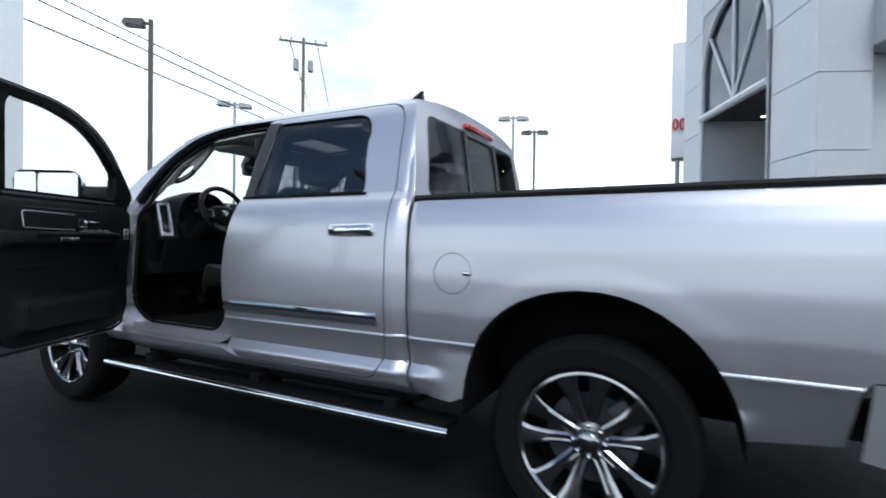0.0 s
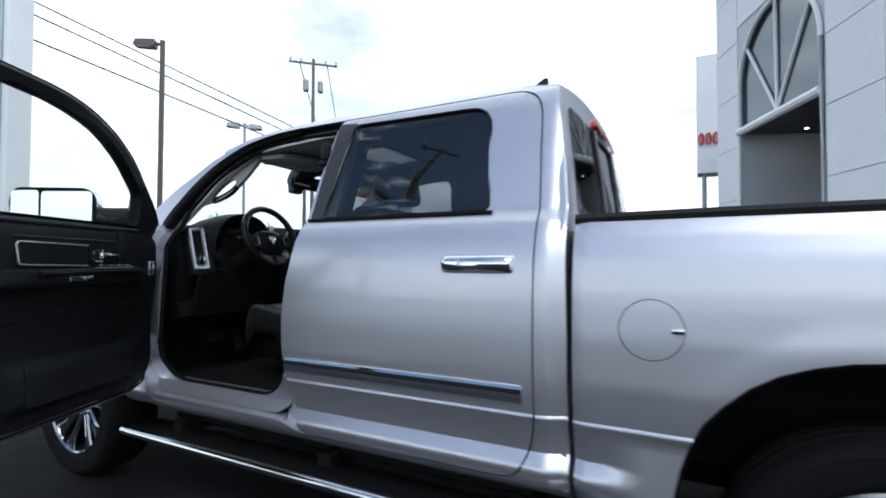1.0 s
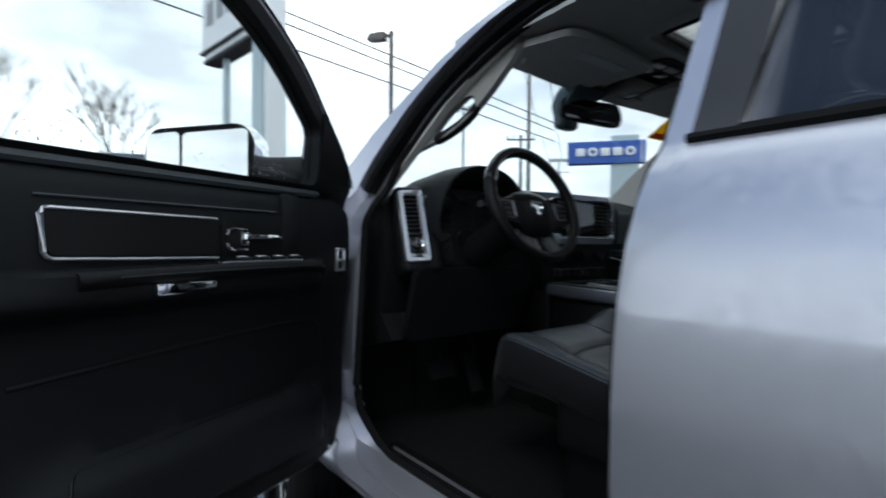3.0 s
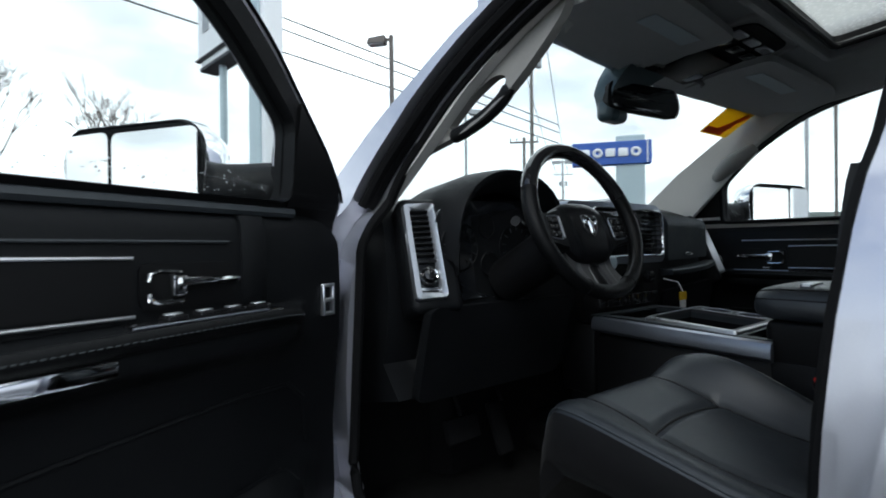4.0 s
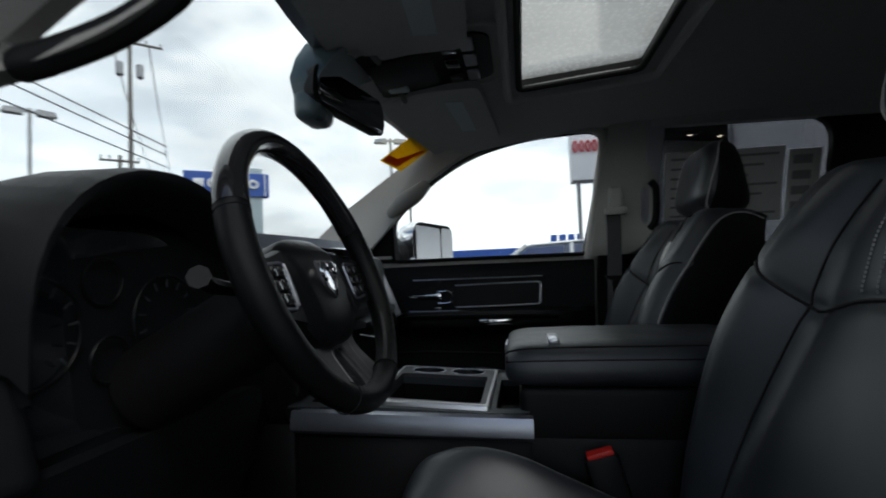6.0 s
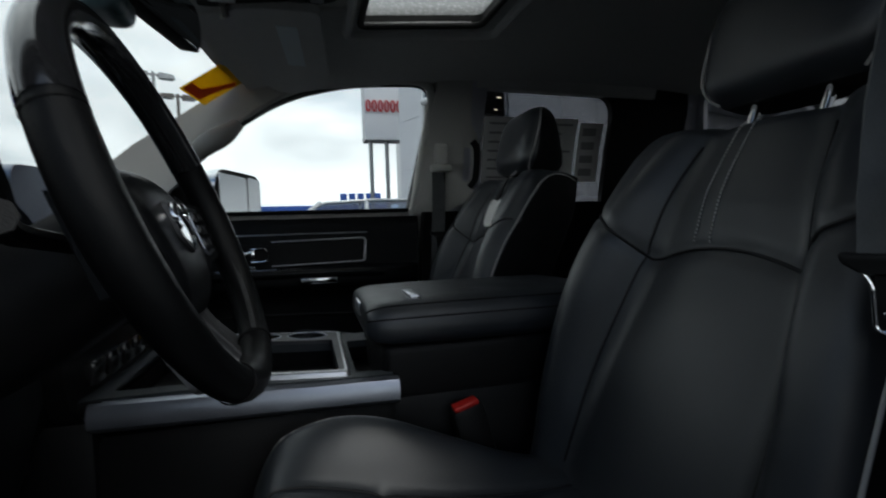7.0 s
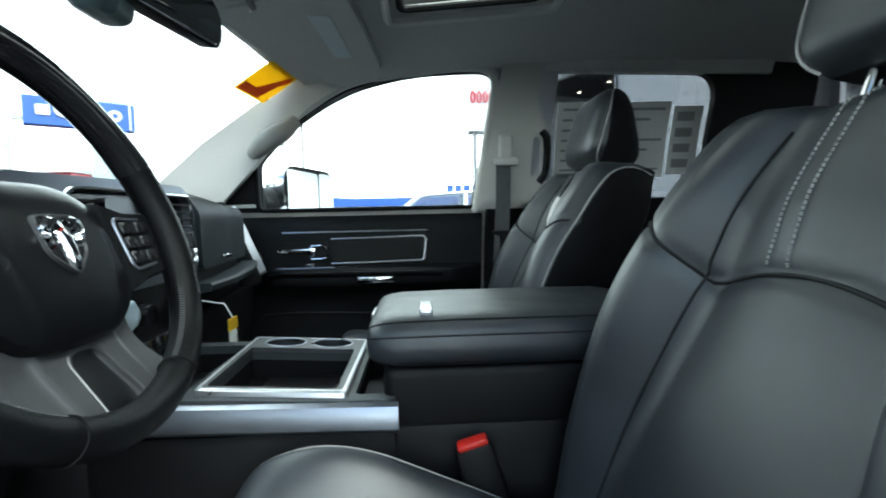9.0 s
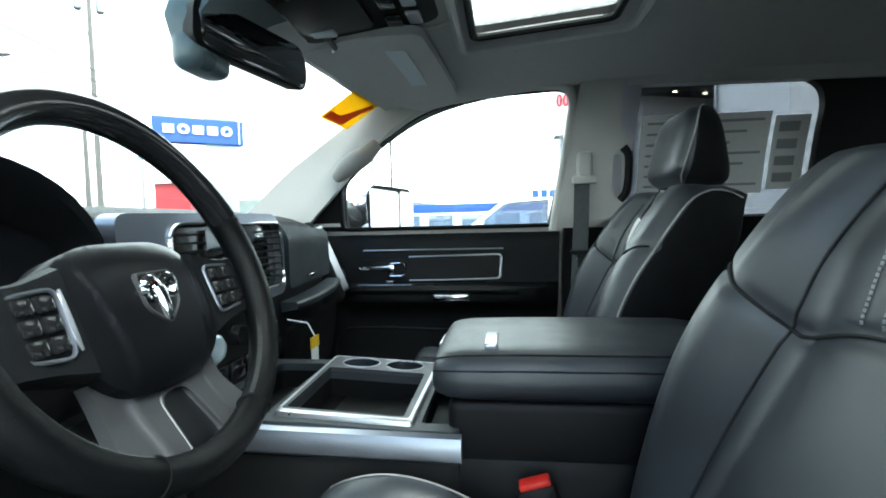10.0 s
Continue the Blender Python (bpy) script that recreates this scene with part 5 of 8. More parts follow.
# upright vent at each end of the dashboard
def end_vent(m):
    o = Vector((-0.777, 2.953, 1.358))
    r = Vector((0.070, -0.022, 0.002)).normalized()
    up = Vector((0.012, 0.093, 0.232)).normalized()
    n = r.cross(up).normalized()
    if n.y > 0:
        n = -n
    up = (n.cross(r)) if n.cross(r).z > 0 else r.cross(n)
    f = m @ Matrix(((r.x, n.x, up.x, o.x), (r.y, n.y, up.y, o.y), (r.z, n.z, up.z, o.z), (0, 0, 0, 1)))
    W, H = 0.037, 0.122
    bm = bmesh.new()
    rbox(bm, (-W - 0.010, -0.12, -H - 0.03), (W + 0.05, -0.008, H + 0.03), 0.02, 3, f)
    back_box = part("end_panel", bm, SOFT_DASH, dash, "black end of the dashboard")
    bm = box((-W, -0.012, -H), (W, -0.004, H), 0.002, 1, f)
    well = part("vent_well", bm, SCREEN, dash, "dark vent opening")
    bm = bmesh.new()
    frame_line = rounded([(-W, -H), (W, -H), (W, H), (-W, H)], 0.01, 3)
    t = bmesh.new()
    loft(t, [[(q.x * s, y + (0.035 * (s - 0.86) if q.x > 0 and y > 0 else 0.0), q.y * (1 + (s - 1) * 0.35)) for q in frame_line] for y, s in ((-0.006, 0.66), (0.007, 0.68), (0.008, 0.70), (0.008, 1.04), (-0.010, 1.10))], cap=False)
    add(bm, t, f)
    part("vent_surround", bm, BRUSHED, dash, "bright upright vent surround")
    for k in range(9):
        bm = box((-0.025, -0.006, -0.0022), (0.025, 0.004, 0.0022), 0.0008, 1, f @ Matrix.Translation((0, 0, 0.105 - k * 0.0148)) @ Matrix.Rotation(0.5, 4, "X"))
        part("vent_slat", bm, BLACK_PLASTIC, dash)
    bm = bmesh.new()
    rbox(bm, (-0.028, -0.004, -0.034), (0.028, 0.004, -0.024), 0.002, 1, f)
    tube(bm, [f @ Vector((0.020 * math.cos(a), 0.004, -0.067 + 0.020 * math.sin(a))) for a in np.linspace(0, 2 * math.pi, 20, endpoint=False)], 0.003, 6, closed=True)
    lathe(bm, [(0.001, 0.016), (0.013, 0.015), (0.015, 0.0)], 20, f @ Matrix.Translation((0, 0, -0.067)) @ Matrix.Rotation(math.pi / 2, 4, "Z"))
    rbox(bm, (-0.003, 0.012, -0.082), (0.003, 0.020, -0.052), 0.001, 1, f)
    part("light_switch", bm, GLOSS_BLACK, dash, "black rotary switch with a bright ring")
    bm = bmesh.new()
    tube(bm, [f @ Vector((0.021 * math.cos(a), 0.006, -0.067 + 0.021 * math.sin(a))) for a in np.linspace(-0.9, 1.6, 12)], 0.0035, 6)
    rbox(bm, (-0.026, 0.000, -0.104), (0.026, 0.005, -0.096), 0.002, 1, f)
    part("switch_ring", bm, CHROME, dash, "bright switch ring")


end_vent(FLAT)
end_vent(MIRROR_X)

# centre stack
def stack(x, z, d):
    return (x, 2.925 - 0.06 * (1.51 - z) - 0.02 * (1 - (x / 0.3) ** 2) + d, z)


bezel = rounded([(-0.265, 1.505), (0.265, 1.512), (0.318, 1.47), (0.312, 1.33), (0.285, 1.303), (-0.175, 1.303), (-0.215, 1.36), (-0.235, 1.43), (-0.268, 1.45)], [0.02, 0.05, 0.03, 0.03, 0.02, 0.03, 0.03, 0.03, 0.02], 4)
lower_stack = rounded([(-0.19, 1.309), (0.235, 1.309), (0.235, 1.20), (0.20, 1.12), (-0.20, 1.12), (-0.215, 1.20)], 0.02, 4)
well = rounded([(-0.160, 1.485), (0.285, 1.488), (0.287, 1.33), (-0.16, 1.33)], 0.035, 4)
bm = sheet(bezel, stack, [well], 0.035, steps(-0.27, 0.32, 0.05), steps(1.1, 1.51, 0.05))
bm2 = sheet(lower_stack, lambda x, z, d: (x, stack(x, z, d)[1] + 0.004, z), (), 0.03, steps(-0.27, 0.27, 0.05), steps(1.1, 1.31, 0.05))
part("climate_panel", bm2, BLACK_PLASTIC, dash, "black climate panel below the display")
part("stack_bezel", bm, SATIN_DARK, dash, "satin silver centre stack")
bm = sheet(grown(well, 0.004), lambda x, z, d: (x, stack(x, z, d)[1] + 0.018, z), (), 0.01, steps(-0.2, 0.30, 0.1))
part("stack_well", bm, GLOSS_BLACK, dash, "black centre panel")
bm = bmesh.new()
tube(bm, [Vector(stack(x, z, -0.003)) for x, z in grown(well, 0.003)], 0.0048, 8, closed=True, up=(0, 1, 0))
part("well_rim", bm, CHROME, dash, "bright rim of the centre panel")
bm = sheet(rounded([(-0.050, 1.475), (0.145, 1.475), (0.145, 1.345), (-0.050, 1.345)], 0.008), lambda x, z, d: (x, stack(x, z, d)[1] + 0.008, z), (), 0.006)
part("display", bm, SCREEN, dash, "dark touch display")
for x0, x1 in ((-0.152, -0.060), (0.160, 0.274)):
    for k in range(8):
        z = 1.352 + k * 0.0165
        bm = bmesh.new()
        a = Vector(stack((x0 + x1) / 2, z, 0.004))
        rbox(bm, (x0, a.y - 0.004, z - 0.0022), (x1, a.y + 0.012, z + 0.0022), 0.001, 1)
        part("vent_slat", bm, BLACK_PLASTIC, dash)
for x in (-0.14, 0.0, 0.14):
    bm = bmesh.new()
    c = stack(x, 1.255, 0)
    lathe(bm, [(0.001, 0.022), (0.020, 0.021), (0.023, 0.0)], 24, Matrix.Translation(c) @ Matrix.Rotation(-math.pi / 2, 4, "Z"))
    part("climate_knob", bm, GLOSS_BLACK, dash, "black climate knob")
for k in range(6):
    x = -0.155 + k * 0.062
    c = stack(x + 0.02, 1.185, 0)
    bm = box((x, c[1] - 0.008, 1.165), (x + 0.05, c[1] + 0.01, 1.205), 0.004, 2)
    part("switch_key", bm, GLOSS_BLACK, dash, "black switch key")
bm = bmesh.new()
rbox(bm, (-0.19, 2.86, 1.125), (0.19, 2.93, 1.150), 0.006, 2)
rbox(bm, (-0.20, 2.87, 0.90), (0.20, 3.0, 1.125), 0.02, 2)
part("console_pillar", bm, BLACK_PLASTIC, dash, "black lower centre stack")
# glove box side
bm = sheet(rounded([(0.335, 1.485), (0.665, 1.468), (0.675, 1.315), (0.335, 1.305)], 0.02), lambda x, z, d: (x, 2.913 + 0.02 * (x / 0.83) ** 2 + 0.030 * smoothstep(1.43, 1.50, z) ** 1.5 + d, z), (), 0.02, steps(0.3, 0.7, 0.1), steps(1.40, 1.49, 0.012))
part("upper_glove_box", bm, DARK_TRIM, dash, "slate upper glove box lid")
bm = bmesh.new()
rbox(bm, (0.455, 2.905, 1.325), (0.505, 2.918, 1.336), 0.002, 1)
part("glove_latch", bm, CHROME, dash, "small bright glove box latch")
bm = bmesh.new()
loft(bm, [[(x, 2.93, z + 0.012), (x, y + 0.006, z + 0.012), (x, y, z + 0.007), (x, y + 0.002, z - 0.008), (x, 2.93, z - 0.016)] for x, y, z in ((0.30, 2.880, 1.262), (0.42, 2.866, 1.266), (0.56, 2.868, 1.276), (0.66, 2.884, 1.288))])
part("shelf_edge", bm, DARK_TRIM, dash, "slate edge of the dash shelf")
bm = sheet(rounded([(0.29, 1.19), (0.70, 1.22), (0.70, 1.02), (0.29, 1.02)], 0.03), lambda x, z, d: (x, 2.915 + 0.3 * max(0, 1.12 - z) + d, z), (), 0.02)
part("lower_glove_box", bm, SOFT_DASH, dash, "black lower glove box")
# knee panel and pedals
bm = sheet(rounded([(-0.80, 1.22), (-0.27, 1.22), (-0.27, 0.98), (-0.80, 0.98)], 0.03), lambda x, z, d: (x, 2.90 + 0.35 * max(0, 1.15 - z) + d, z), (), 0.03)
part("knee_panel", bm, SOFT_DASH, dash, "black knee panel")
for x0, x1, z0, z1 in ((-0.62, -0.50, 0.80, 0.87), (-0.42, -0.36, 0.72, 0.88)):
    bm = box((x0, 3.05, z0), (x1, 3.075, z1), 0.008, 2, Matrix.Translation((0, 3.06, z0)) @ Matrix.Rotation(-0.4, 4, "X") @ Matrix.Translation((0, -3.06, -z0)))
    tube(bm, [((x0 + x1) / 2, 3.08, z1), ((x0 + x1) / 2, 3.16, 1.05)], 0.01, 6)
    part("pedal", bm, RUBBER, truck, "black rubber pedal")

# ---- steering wheel ----
WC, TILT = Vector((-0.522, 2.665, 1.425)), radians(21)
WU, WN = Vector((0, math.sin(TILT), math.cos(TILT))), Vector((0, -math.cos(TILT), math.sin(TILT)))


def on_wheel(a, b, c=0.0):
    """A point in the wheel's plane: a across, b up, c towards the driver."""
    return WC + Vector((1, 0, 0)) * a + WU * b + WN * c


bm = bmesh.new()
R = 0.180
angles = np.linspace(0, 2 * math.pi, 72, endpoint=False)
tube(bm, [on_wheel(R * math.cos(a), R * math.sin(a) * (0.97 if math.sin(a) < 0 else 1.0)) for a in angles], [0.0165 + 0.002 * max(0, math.cos(2 * a)) for a in angles], 14, closed=True, up=WN)
wheel_rim = part("steering_wheel", bm, WHEEL_LEATHER, truck, "black leather steering wheel with satin spokes")
for lo, hi in ((-62, 18), (162, 242)):
    bm = bmesh.new()
    for q in np.linspace(lo, hi, 70):
        ends = [on_wheel((R - w) * math.cos(radians(q + e)), (R - w) * math.sin(radians(q + e)) * (0.97 if math.sin(radians(q)) < 0 else 1.0), c) for e, w, c in ((-0.35, 0.0150, 0.0085), (0.35, 0.0168, 0.0035))]
        tube(bm, ends, 0.0007, 4)
    part("rim_stitching", bm, WEBBING, wheel_rim, "grey stitching inside the leather rim")
bm = bmesh.new()
arc = [radians(q) for q in np.linspace(22, 158, 40)]
tube(bm, [on_wheel(R * math.cos(a), R * math.sin(a)) for a in arc], [0.0172 + 0.002 * max(0, math.cos(2 * a)) for a in arc], 16, up=WN)
part("rim_cap", bm, GLOSS_BLACK, wheel_rim, "gloss black upper arc of the rim")
for q in (-64, 20, 160, 244):
    bm = bmesh.new()
    ca, sa = math.cos(radians(q)), math.sin(radians(q))
    flat = 0.97 if sa < 0 else 1.0
    tube(bm, [on_wheel((R + 0.0178 * math.cos(w)) * ca, (R + 0.0178 * math.cos(w)) * sa * flat, 0.0178 * math.sin(w)) for w in np.linspace(0, 2 * math.pi, 20, endpoint=False)], 0.0009, 5, closed=True)
    part("rim_joint", bm, RUBBER, wheel_rim, "dark joint of the rim leather")


def on_hub(a, b, c=0.0):
    """The same, for the hub, which sits a little behind the rim."""
    return on_wheel(a + 0.013, b - 0.010, c - 0.025)


HM = Matrix(((1, 0, 0, WC.x + 0.013), (0, WU.y, WN.y, WC.y), (0, WU.z, WN.z, WC.z), (0, 0, 0, 1))) @ Matrix.Translation((0, -0.010, -0.025))
cover = rounded([(-0.052, 0.062), (0.052, 0.062), (0.090, 0.044), (0.103, 0.0), (0.094, -0.046), (0.052, -0.087), (-0.052, -0.087), (-0.094, -0.046), (-0.103, 0.0), (-0.090, 0.044)], 0.026, 4)


def cover_face(a, b, d):
    far = min(1.0, ((abs(a) / 0.106) ** 2.6 + (abs(b + 0.0125) / 0.078) ** 2.6) ** (1 / 2.6))
    wide = 0.068 - 0.018 * smoothstep(0.06, -0.085, b)
    return on_hub(a, b, 0.021 * (1 - far ** 4) - 0.0042 * smoothstep(wide - 0.002, wide + 0.005, abs(a)) * (1 - far ** 3) - d)


bm = sheet(cover, cover_face, (), 0.03, steps(-0.102, 0.102, 0.004), steps(-0.088, 0.062, 0.006))
part("airbag_cover", bm, COVER, wheel_rim, "black airbag cover", 60)
bm = bmesh.new()
shield = rounded([(-0.026, 0.025), (0.026, 0.025), (0.0245, -0.011), (0.0, -0.033), (-0.0245, -0.011)], 0.008, 4)
loft(bm, [[on_hub(q.x * s, q.y * s, c + 0.006) for q in shield] for c, s in ((0.013, 1.0), (0.018, 0.97), (0.0185, 0.92), (0.016, 0.88))])
part("emblem_rim", bm, SPOKE, wheel_rim, "dark metal shield-shaped emblem")
bm = bmesh.new()
loft(bm, [[on_hub(q.x * 0.88, q.y * 0.88, c + 0.006) for q in shield] for c in (0.0158, 0.0163)])
part("emblem_ground", bm, GLOSS_BLACK, wheel_rim, "black ground of the emblem")
bm = bmesh.new()
for s in (-1, 1):
    curl = [(0.0145 + (0.0105 - 0.0006 * k) * math.cos(w), 0.004 + (0.0135 - 0.0006 * k) * math.sin(w)) for k, w in enumerate(np.linspace(2.6, -2.3, 16))]
    tube(bm, [on_hub(s * a, b, 0.0235 + 0.002 * math.sin(k * 0.4)) for k, (a, b) in enumerate([(0.003, 0.016)] + curl)], [0.0058 - 0.0001 * k for k in range(17)], 8)
loft(bm, [[on_hub(w * math.cos(t), b + 0.001 * math.sin(t), 0.0225 + h * max(0.0, math.sin(t))) for t in np.linspace(0, 2 * math.pi, 12, endpoint=False)] for b, w, h in ((0.021, 0.004, 0.002), (0.012, 0.0085, 0.005), (0.0, 0.0070, 0.007), (-0.010, 0.0060, 0.007), (-0.021, 0.0062, 0.006), (-0.028, 0.0035, 0.003))])
part("emblem_relief", bm, CHROME, wheel_rim, "chrome relief of the emblem")
for s in (-1, 1):
    bm = bmesh.new()
    loft(bm, [[on_hub(s * a, b, c + dc) for b, c in ((h, 0.004), (h * 0.9, 0.012), (-h * 0.9 - 0.012, 0.012), (-h - 0.012, 0.004), (-h - 0.01, -0.02), (h, -0.02))] for a, h, dc in ((0.085, 0.044, 0.0), (0.12, 0.034, 0.0), (0.15, 0.030, 0.006), (0.168 - s * 0.012, 0.032, 0.018))])
    spoke = part("side_spoke", bm, SOFT_DASH, wheel_rim, "black side spoke")
    bm = bmesh.new()
    near, far_end = (0.092, 0.154) if s > 0 else (0.098, 0.144)
    pod = rounded([(s * near, 0.024), (s * far_end, 0.021), (s * (far_end - 0.002), -0.029), (s * (near + 0.003), -0.035)], 0.010, 4)
    tube(bm, [on_hub(q.x, q.y, 0.014) for q in pod], 0.0019, 8, closed=True, up=WN)
    part("button_surround", bm, SATIN_DARK, wheel_rim, "satin surround of the wheel buttons")
    # the reflection on each button surround is added as a bright bar
    bm = bmesh.new()
    tube(bm, [on_hub(s * ((far_end if s > 0 else near - 0.006) + 0.003 + 0.002 * math.sin(k * 0.4)), 0.022 - 0.0065 * k, 0.0145) for k in range(9)], [k * (1.0 if s > 0 else 0.55) for k in (0.002, 0.0035, 0.0048, 0.0054, 0.0056, 0.0054, 0.0048, 0.0035, 0.002)], 8, up=WN)
    part("pod_edge", bm, BRUSHED, wheel_rim, "bright bar for the reflection beside the wheel buttons")
    wide = (far_end - near - 0.012) / 2
    for i in range(2):
        for j in range(3):
            bm = bmesh.new()
            x0, z0 = s * (near + far_end) / 2 - wide + i * (wide + 0.001), -0.028 + j * 0.0165
            rbox(bm, (x0, z0, 0.010), (x0 + wide - 0.001, z0 + 0.0145, 0.018), 0.003, 2, HM)
            part("wheel_button", bm, GLOSS_BLACK, wheel_rim, "black wheel button")


def spoke_face(a, b, d):
    return on_hub(a, b, -0.004 - 0.0045 * smoothstep(0.047, 0.056, abs(a)) + 0.020 * smoothstep(-0.085, -0.165, b) - d)


plate = rounded([(-0.082, -0.052), (0.082, -0.052), (0.078, -0.10), (0.094, -0.142), (0.0, -0.170), (-0.094, -0.142), (-0.078, -0.10)], [0.0, 0.0, 0.03, 0.01, 0.05, 0.01, 0.03], 5)
opening = rounded([(-0.019, -0.092), (0.019, -0.092), (0.027, -0.157), (-0.027, -0.157)], 0.013, 5)
bm = sheet(plate, spoke_face, [opening], 0.014, steps(-0.096, 0.096, 0.004), steps(-0.17, -0.05, 0.012))
part("lower_spoke", bm, SPOKE, wheel_rim, "satin lower spoke with a dark opening", 50)
bm = sheet(grown(opening, 0.001), lambda a, b, d: spoke_face(a, b, d + 0.003 + 10.0 * a * a), (), 0.004, steps(-0.028, 0.028, 0.004), steps(-0.158, -0.09, 0.012))
part("spoke_insert", bm, COVER, wheel_rim, "dark insert of the lower spoke")
bm = bmesh.new()
loft(bm, [[Vector(spoke_face(q.x, q.y, d)) for q in grown(opening, w)] for w, d in ((0.0050, 0.0), (0.0035, -0.0012), (0.0020, -0.0010), (-0.0008, 0.007))], cap=False)
part("opening_rim", bm, SPOKE, wheel_rim, "bright edge of the spoke opening")
bm = bmesh.new()
tube(bm, [on_wheel(0, -0.01, -0.04), on_wheel(0, -0.03, -0.14), on_wheel(0, -0.05, -0.30)], [0.055, 0.06, 0.06], 16)
part("column_shroud", bm, BLACK_PLASTIC, truck, "black steering column shroud")
bm = bmesh.new()
tube(bm, spline([on_wheel(-0.05, 0.0, -0.07), on_wheel(-0.14, 0.01, -0.065), on_wheel(-0.18, 0.015, -0.05)], 4), [0.008] * 4 + [0.009] * 4 + [0.012], 8)
part("stalk", bm, BLACK_PLASTIC, truck, "black stalk")
bm = bmesh.new()
tube(bm, spline([on_wheel(0.04, -0.02, -0.11), on_wheel(0.09, -0.045, -0.10), on_wheel(0.135, -0.072, -0.085), on_wheel(0.168, -0.088, -0.070)], 4), [0.008] * 8 + [0.012, 0.016, 0.019, 0.02, 0.013], 10)
part("shift_lever", bm, PYLON, truck, "grey column shift lever")

# ---- centre console ----
bm = bmesh.new()
rbox(bm, (-0.185, 2.40, 0.62), (0.185, 2.98, 1.095), 0.02, 2)
rbox(bm, (-0.180, 1.90, 0.62), (0.180, 2.43, 1.100), 0.03, 2)
console = part("centre_console", bm, BLACK_PLASTIC, truck, "black centre console with a satin rim")
DECK = rounded([(-0.180, 2.405), (0.180, 2.405), (0.185, 2.93), (-0.185, 2.93)], 0.02)
TRAY = rounded([(-0.148, 2.502), (0.090, 2.504), (0.094, 2.720), (-0.142, 2.714)], 0.008)
PLATE = rounded([(-0.163, 2.486), (0.176, 2.484), (0.188, 2.738), (-0.158, 2.726)], 0.010)
FRONT_BIN = rounded([(-0.150, 2.748), (0.150, 2.748), (0.150, 2.86), (-0.150, 2.86)], 0.014)
SIDE_BIN = rounded([(-0.150, 2.418), (0.10, 2.418), (0.10, 2.472), (-0.150, 2.472)], 0.01)
CUPS = [[(0.140 + 0.036 * math.cos(a), y + 0.043 * math.sin(a)) for a in np.linspace(0, 2 * math.pi, 24, endpoint=False)] for y in (2.558, 2.660)]


def deck(x, y, d):
    return (x, y, 1.140 + 0.012 * smoothstep(2.45, 2.75, y) - d)


bm = sheet(DECK, deck, [TRAY, FRONT_BIN, SIDE_BIN, *CUPS], 0.03, (), steps(2.4, 2.95, 0.1))
part("console_deck", bm, DARK_TRIM, console, "grey console deck")
for loop, depth, name in ((TRAY, 0.055, "tray_well"), (FRONT_BIN, 0.06, "front_bin"), (SIDE_BIN, 0.05, "side_bin"), (CUPS[0], 0.07, "cup_well"), (CUPS[1], 0.07, "cup_well")):
    bm = bmesh.new()
    loft(bm, [[Vector(deck(q[0], q[1], d)) for q in grown(loop, g)] for d, g in ((0.002, 0.0015), (depth, -0.004))], cap=False)
    bm.faces.new([bm.verts.new(Vector(deck(q[0], q[1], depth))) for q in grown(loop, -0.003)])
    part(name, bm, RUBBER, console, "black lined well")
bm = sheet(PLATE, lambda x, y, d: deck(x, y, d - 0.009), [TRAY, *CUPS], 0.009, (), steps(2.48, 2.74, 0.05))
plate = part("tray_plate", bm, SPOKE, console, "dark satin plate round the tray and cup holders", 30)
bm = bmesh.new()
loft(bm, [[Vector(deck(q[0], q[1], d)) for q in grown(PLATE, g)] for d, g in ((-0.0093, -0.009), (-0.0096, -0.002), (-0.0078, 0.003), (-0.001, 0.0065), (0.002, 0.0065))], cap=False)
part("plate_bevel", bm, BRUSHED, plate, "bright bevelled edge of the plate", 30)
for c in CUPS:
    bm = bmesh.new()
    tube(bm, [Vector(deck(q[0], q[1], -0.008)) for q in grown(c, 0.0)], 0.0025, 8, closed=True)
    part("cup_rim", bm, SATIN_DARK, console, "satin cup holder edge")
for s in (-1, 1):
    bm = bmesh.new()
    loft(bm, [[(s * x, y, z + dz) for x, z in ((0.184, 1.138), (0.196, 1.134), (0.204, 1.120), (0.203, 1.100), (0.190, 1.090), (0.180, 1.092))] for y, dz in ((2.400, 0.0), (2.55, 0.003), (2.75, 0.008), (2.88, 0.011))])
    part("console_rail", bm, SATIN_DARK, console, "satin blue-grey console rail")
# lid
bm = bmesh.new()
half = [(0.0, 1.269), (0.06, 1.2688), (0.11, 1.2675), (0.138, 1.265), (0.154, 1.259), (0.166, 1.249), (0.1705, 1.237), (0.1755, 1.222), (0.1755, 1.206), (0.171, 1.192), (0.160, 1.185), (0.08, 1.183), (0.0, 1.183)]
LID = [(2.450, 0.86, 0.35), (2.4475, 0.91, 0.60), (2.441, 0.95, 0.76), (2.426, 0.98, 0.87), (2.40, 1.0, 0.95), (2.30, 1.0, 1.0), (2.15, 1.0, 0.995), (1.98, 0.99, 0.96), (1.93, 0.95, 0.80)]
loft(bm, [[(x * w, y, 1.225 + (z - 1.225) * k) for x, z in half + [(-x, z) for x, z in half[-2:0:-1]]] for y, w, k in LID])
lid = part("armrest_lid", bm, LEATHER, console, "black leather armrest lid", 60)
bm = bmesh.new()
rbox(bm, (-0.166, 1.93, 1.06), (0.166, 2.425, 1.186), 0.018, 3)
part("armrest_box", bm, BLACK_PLASTIC, console, "black storage box under the armrest")
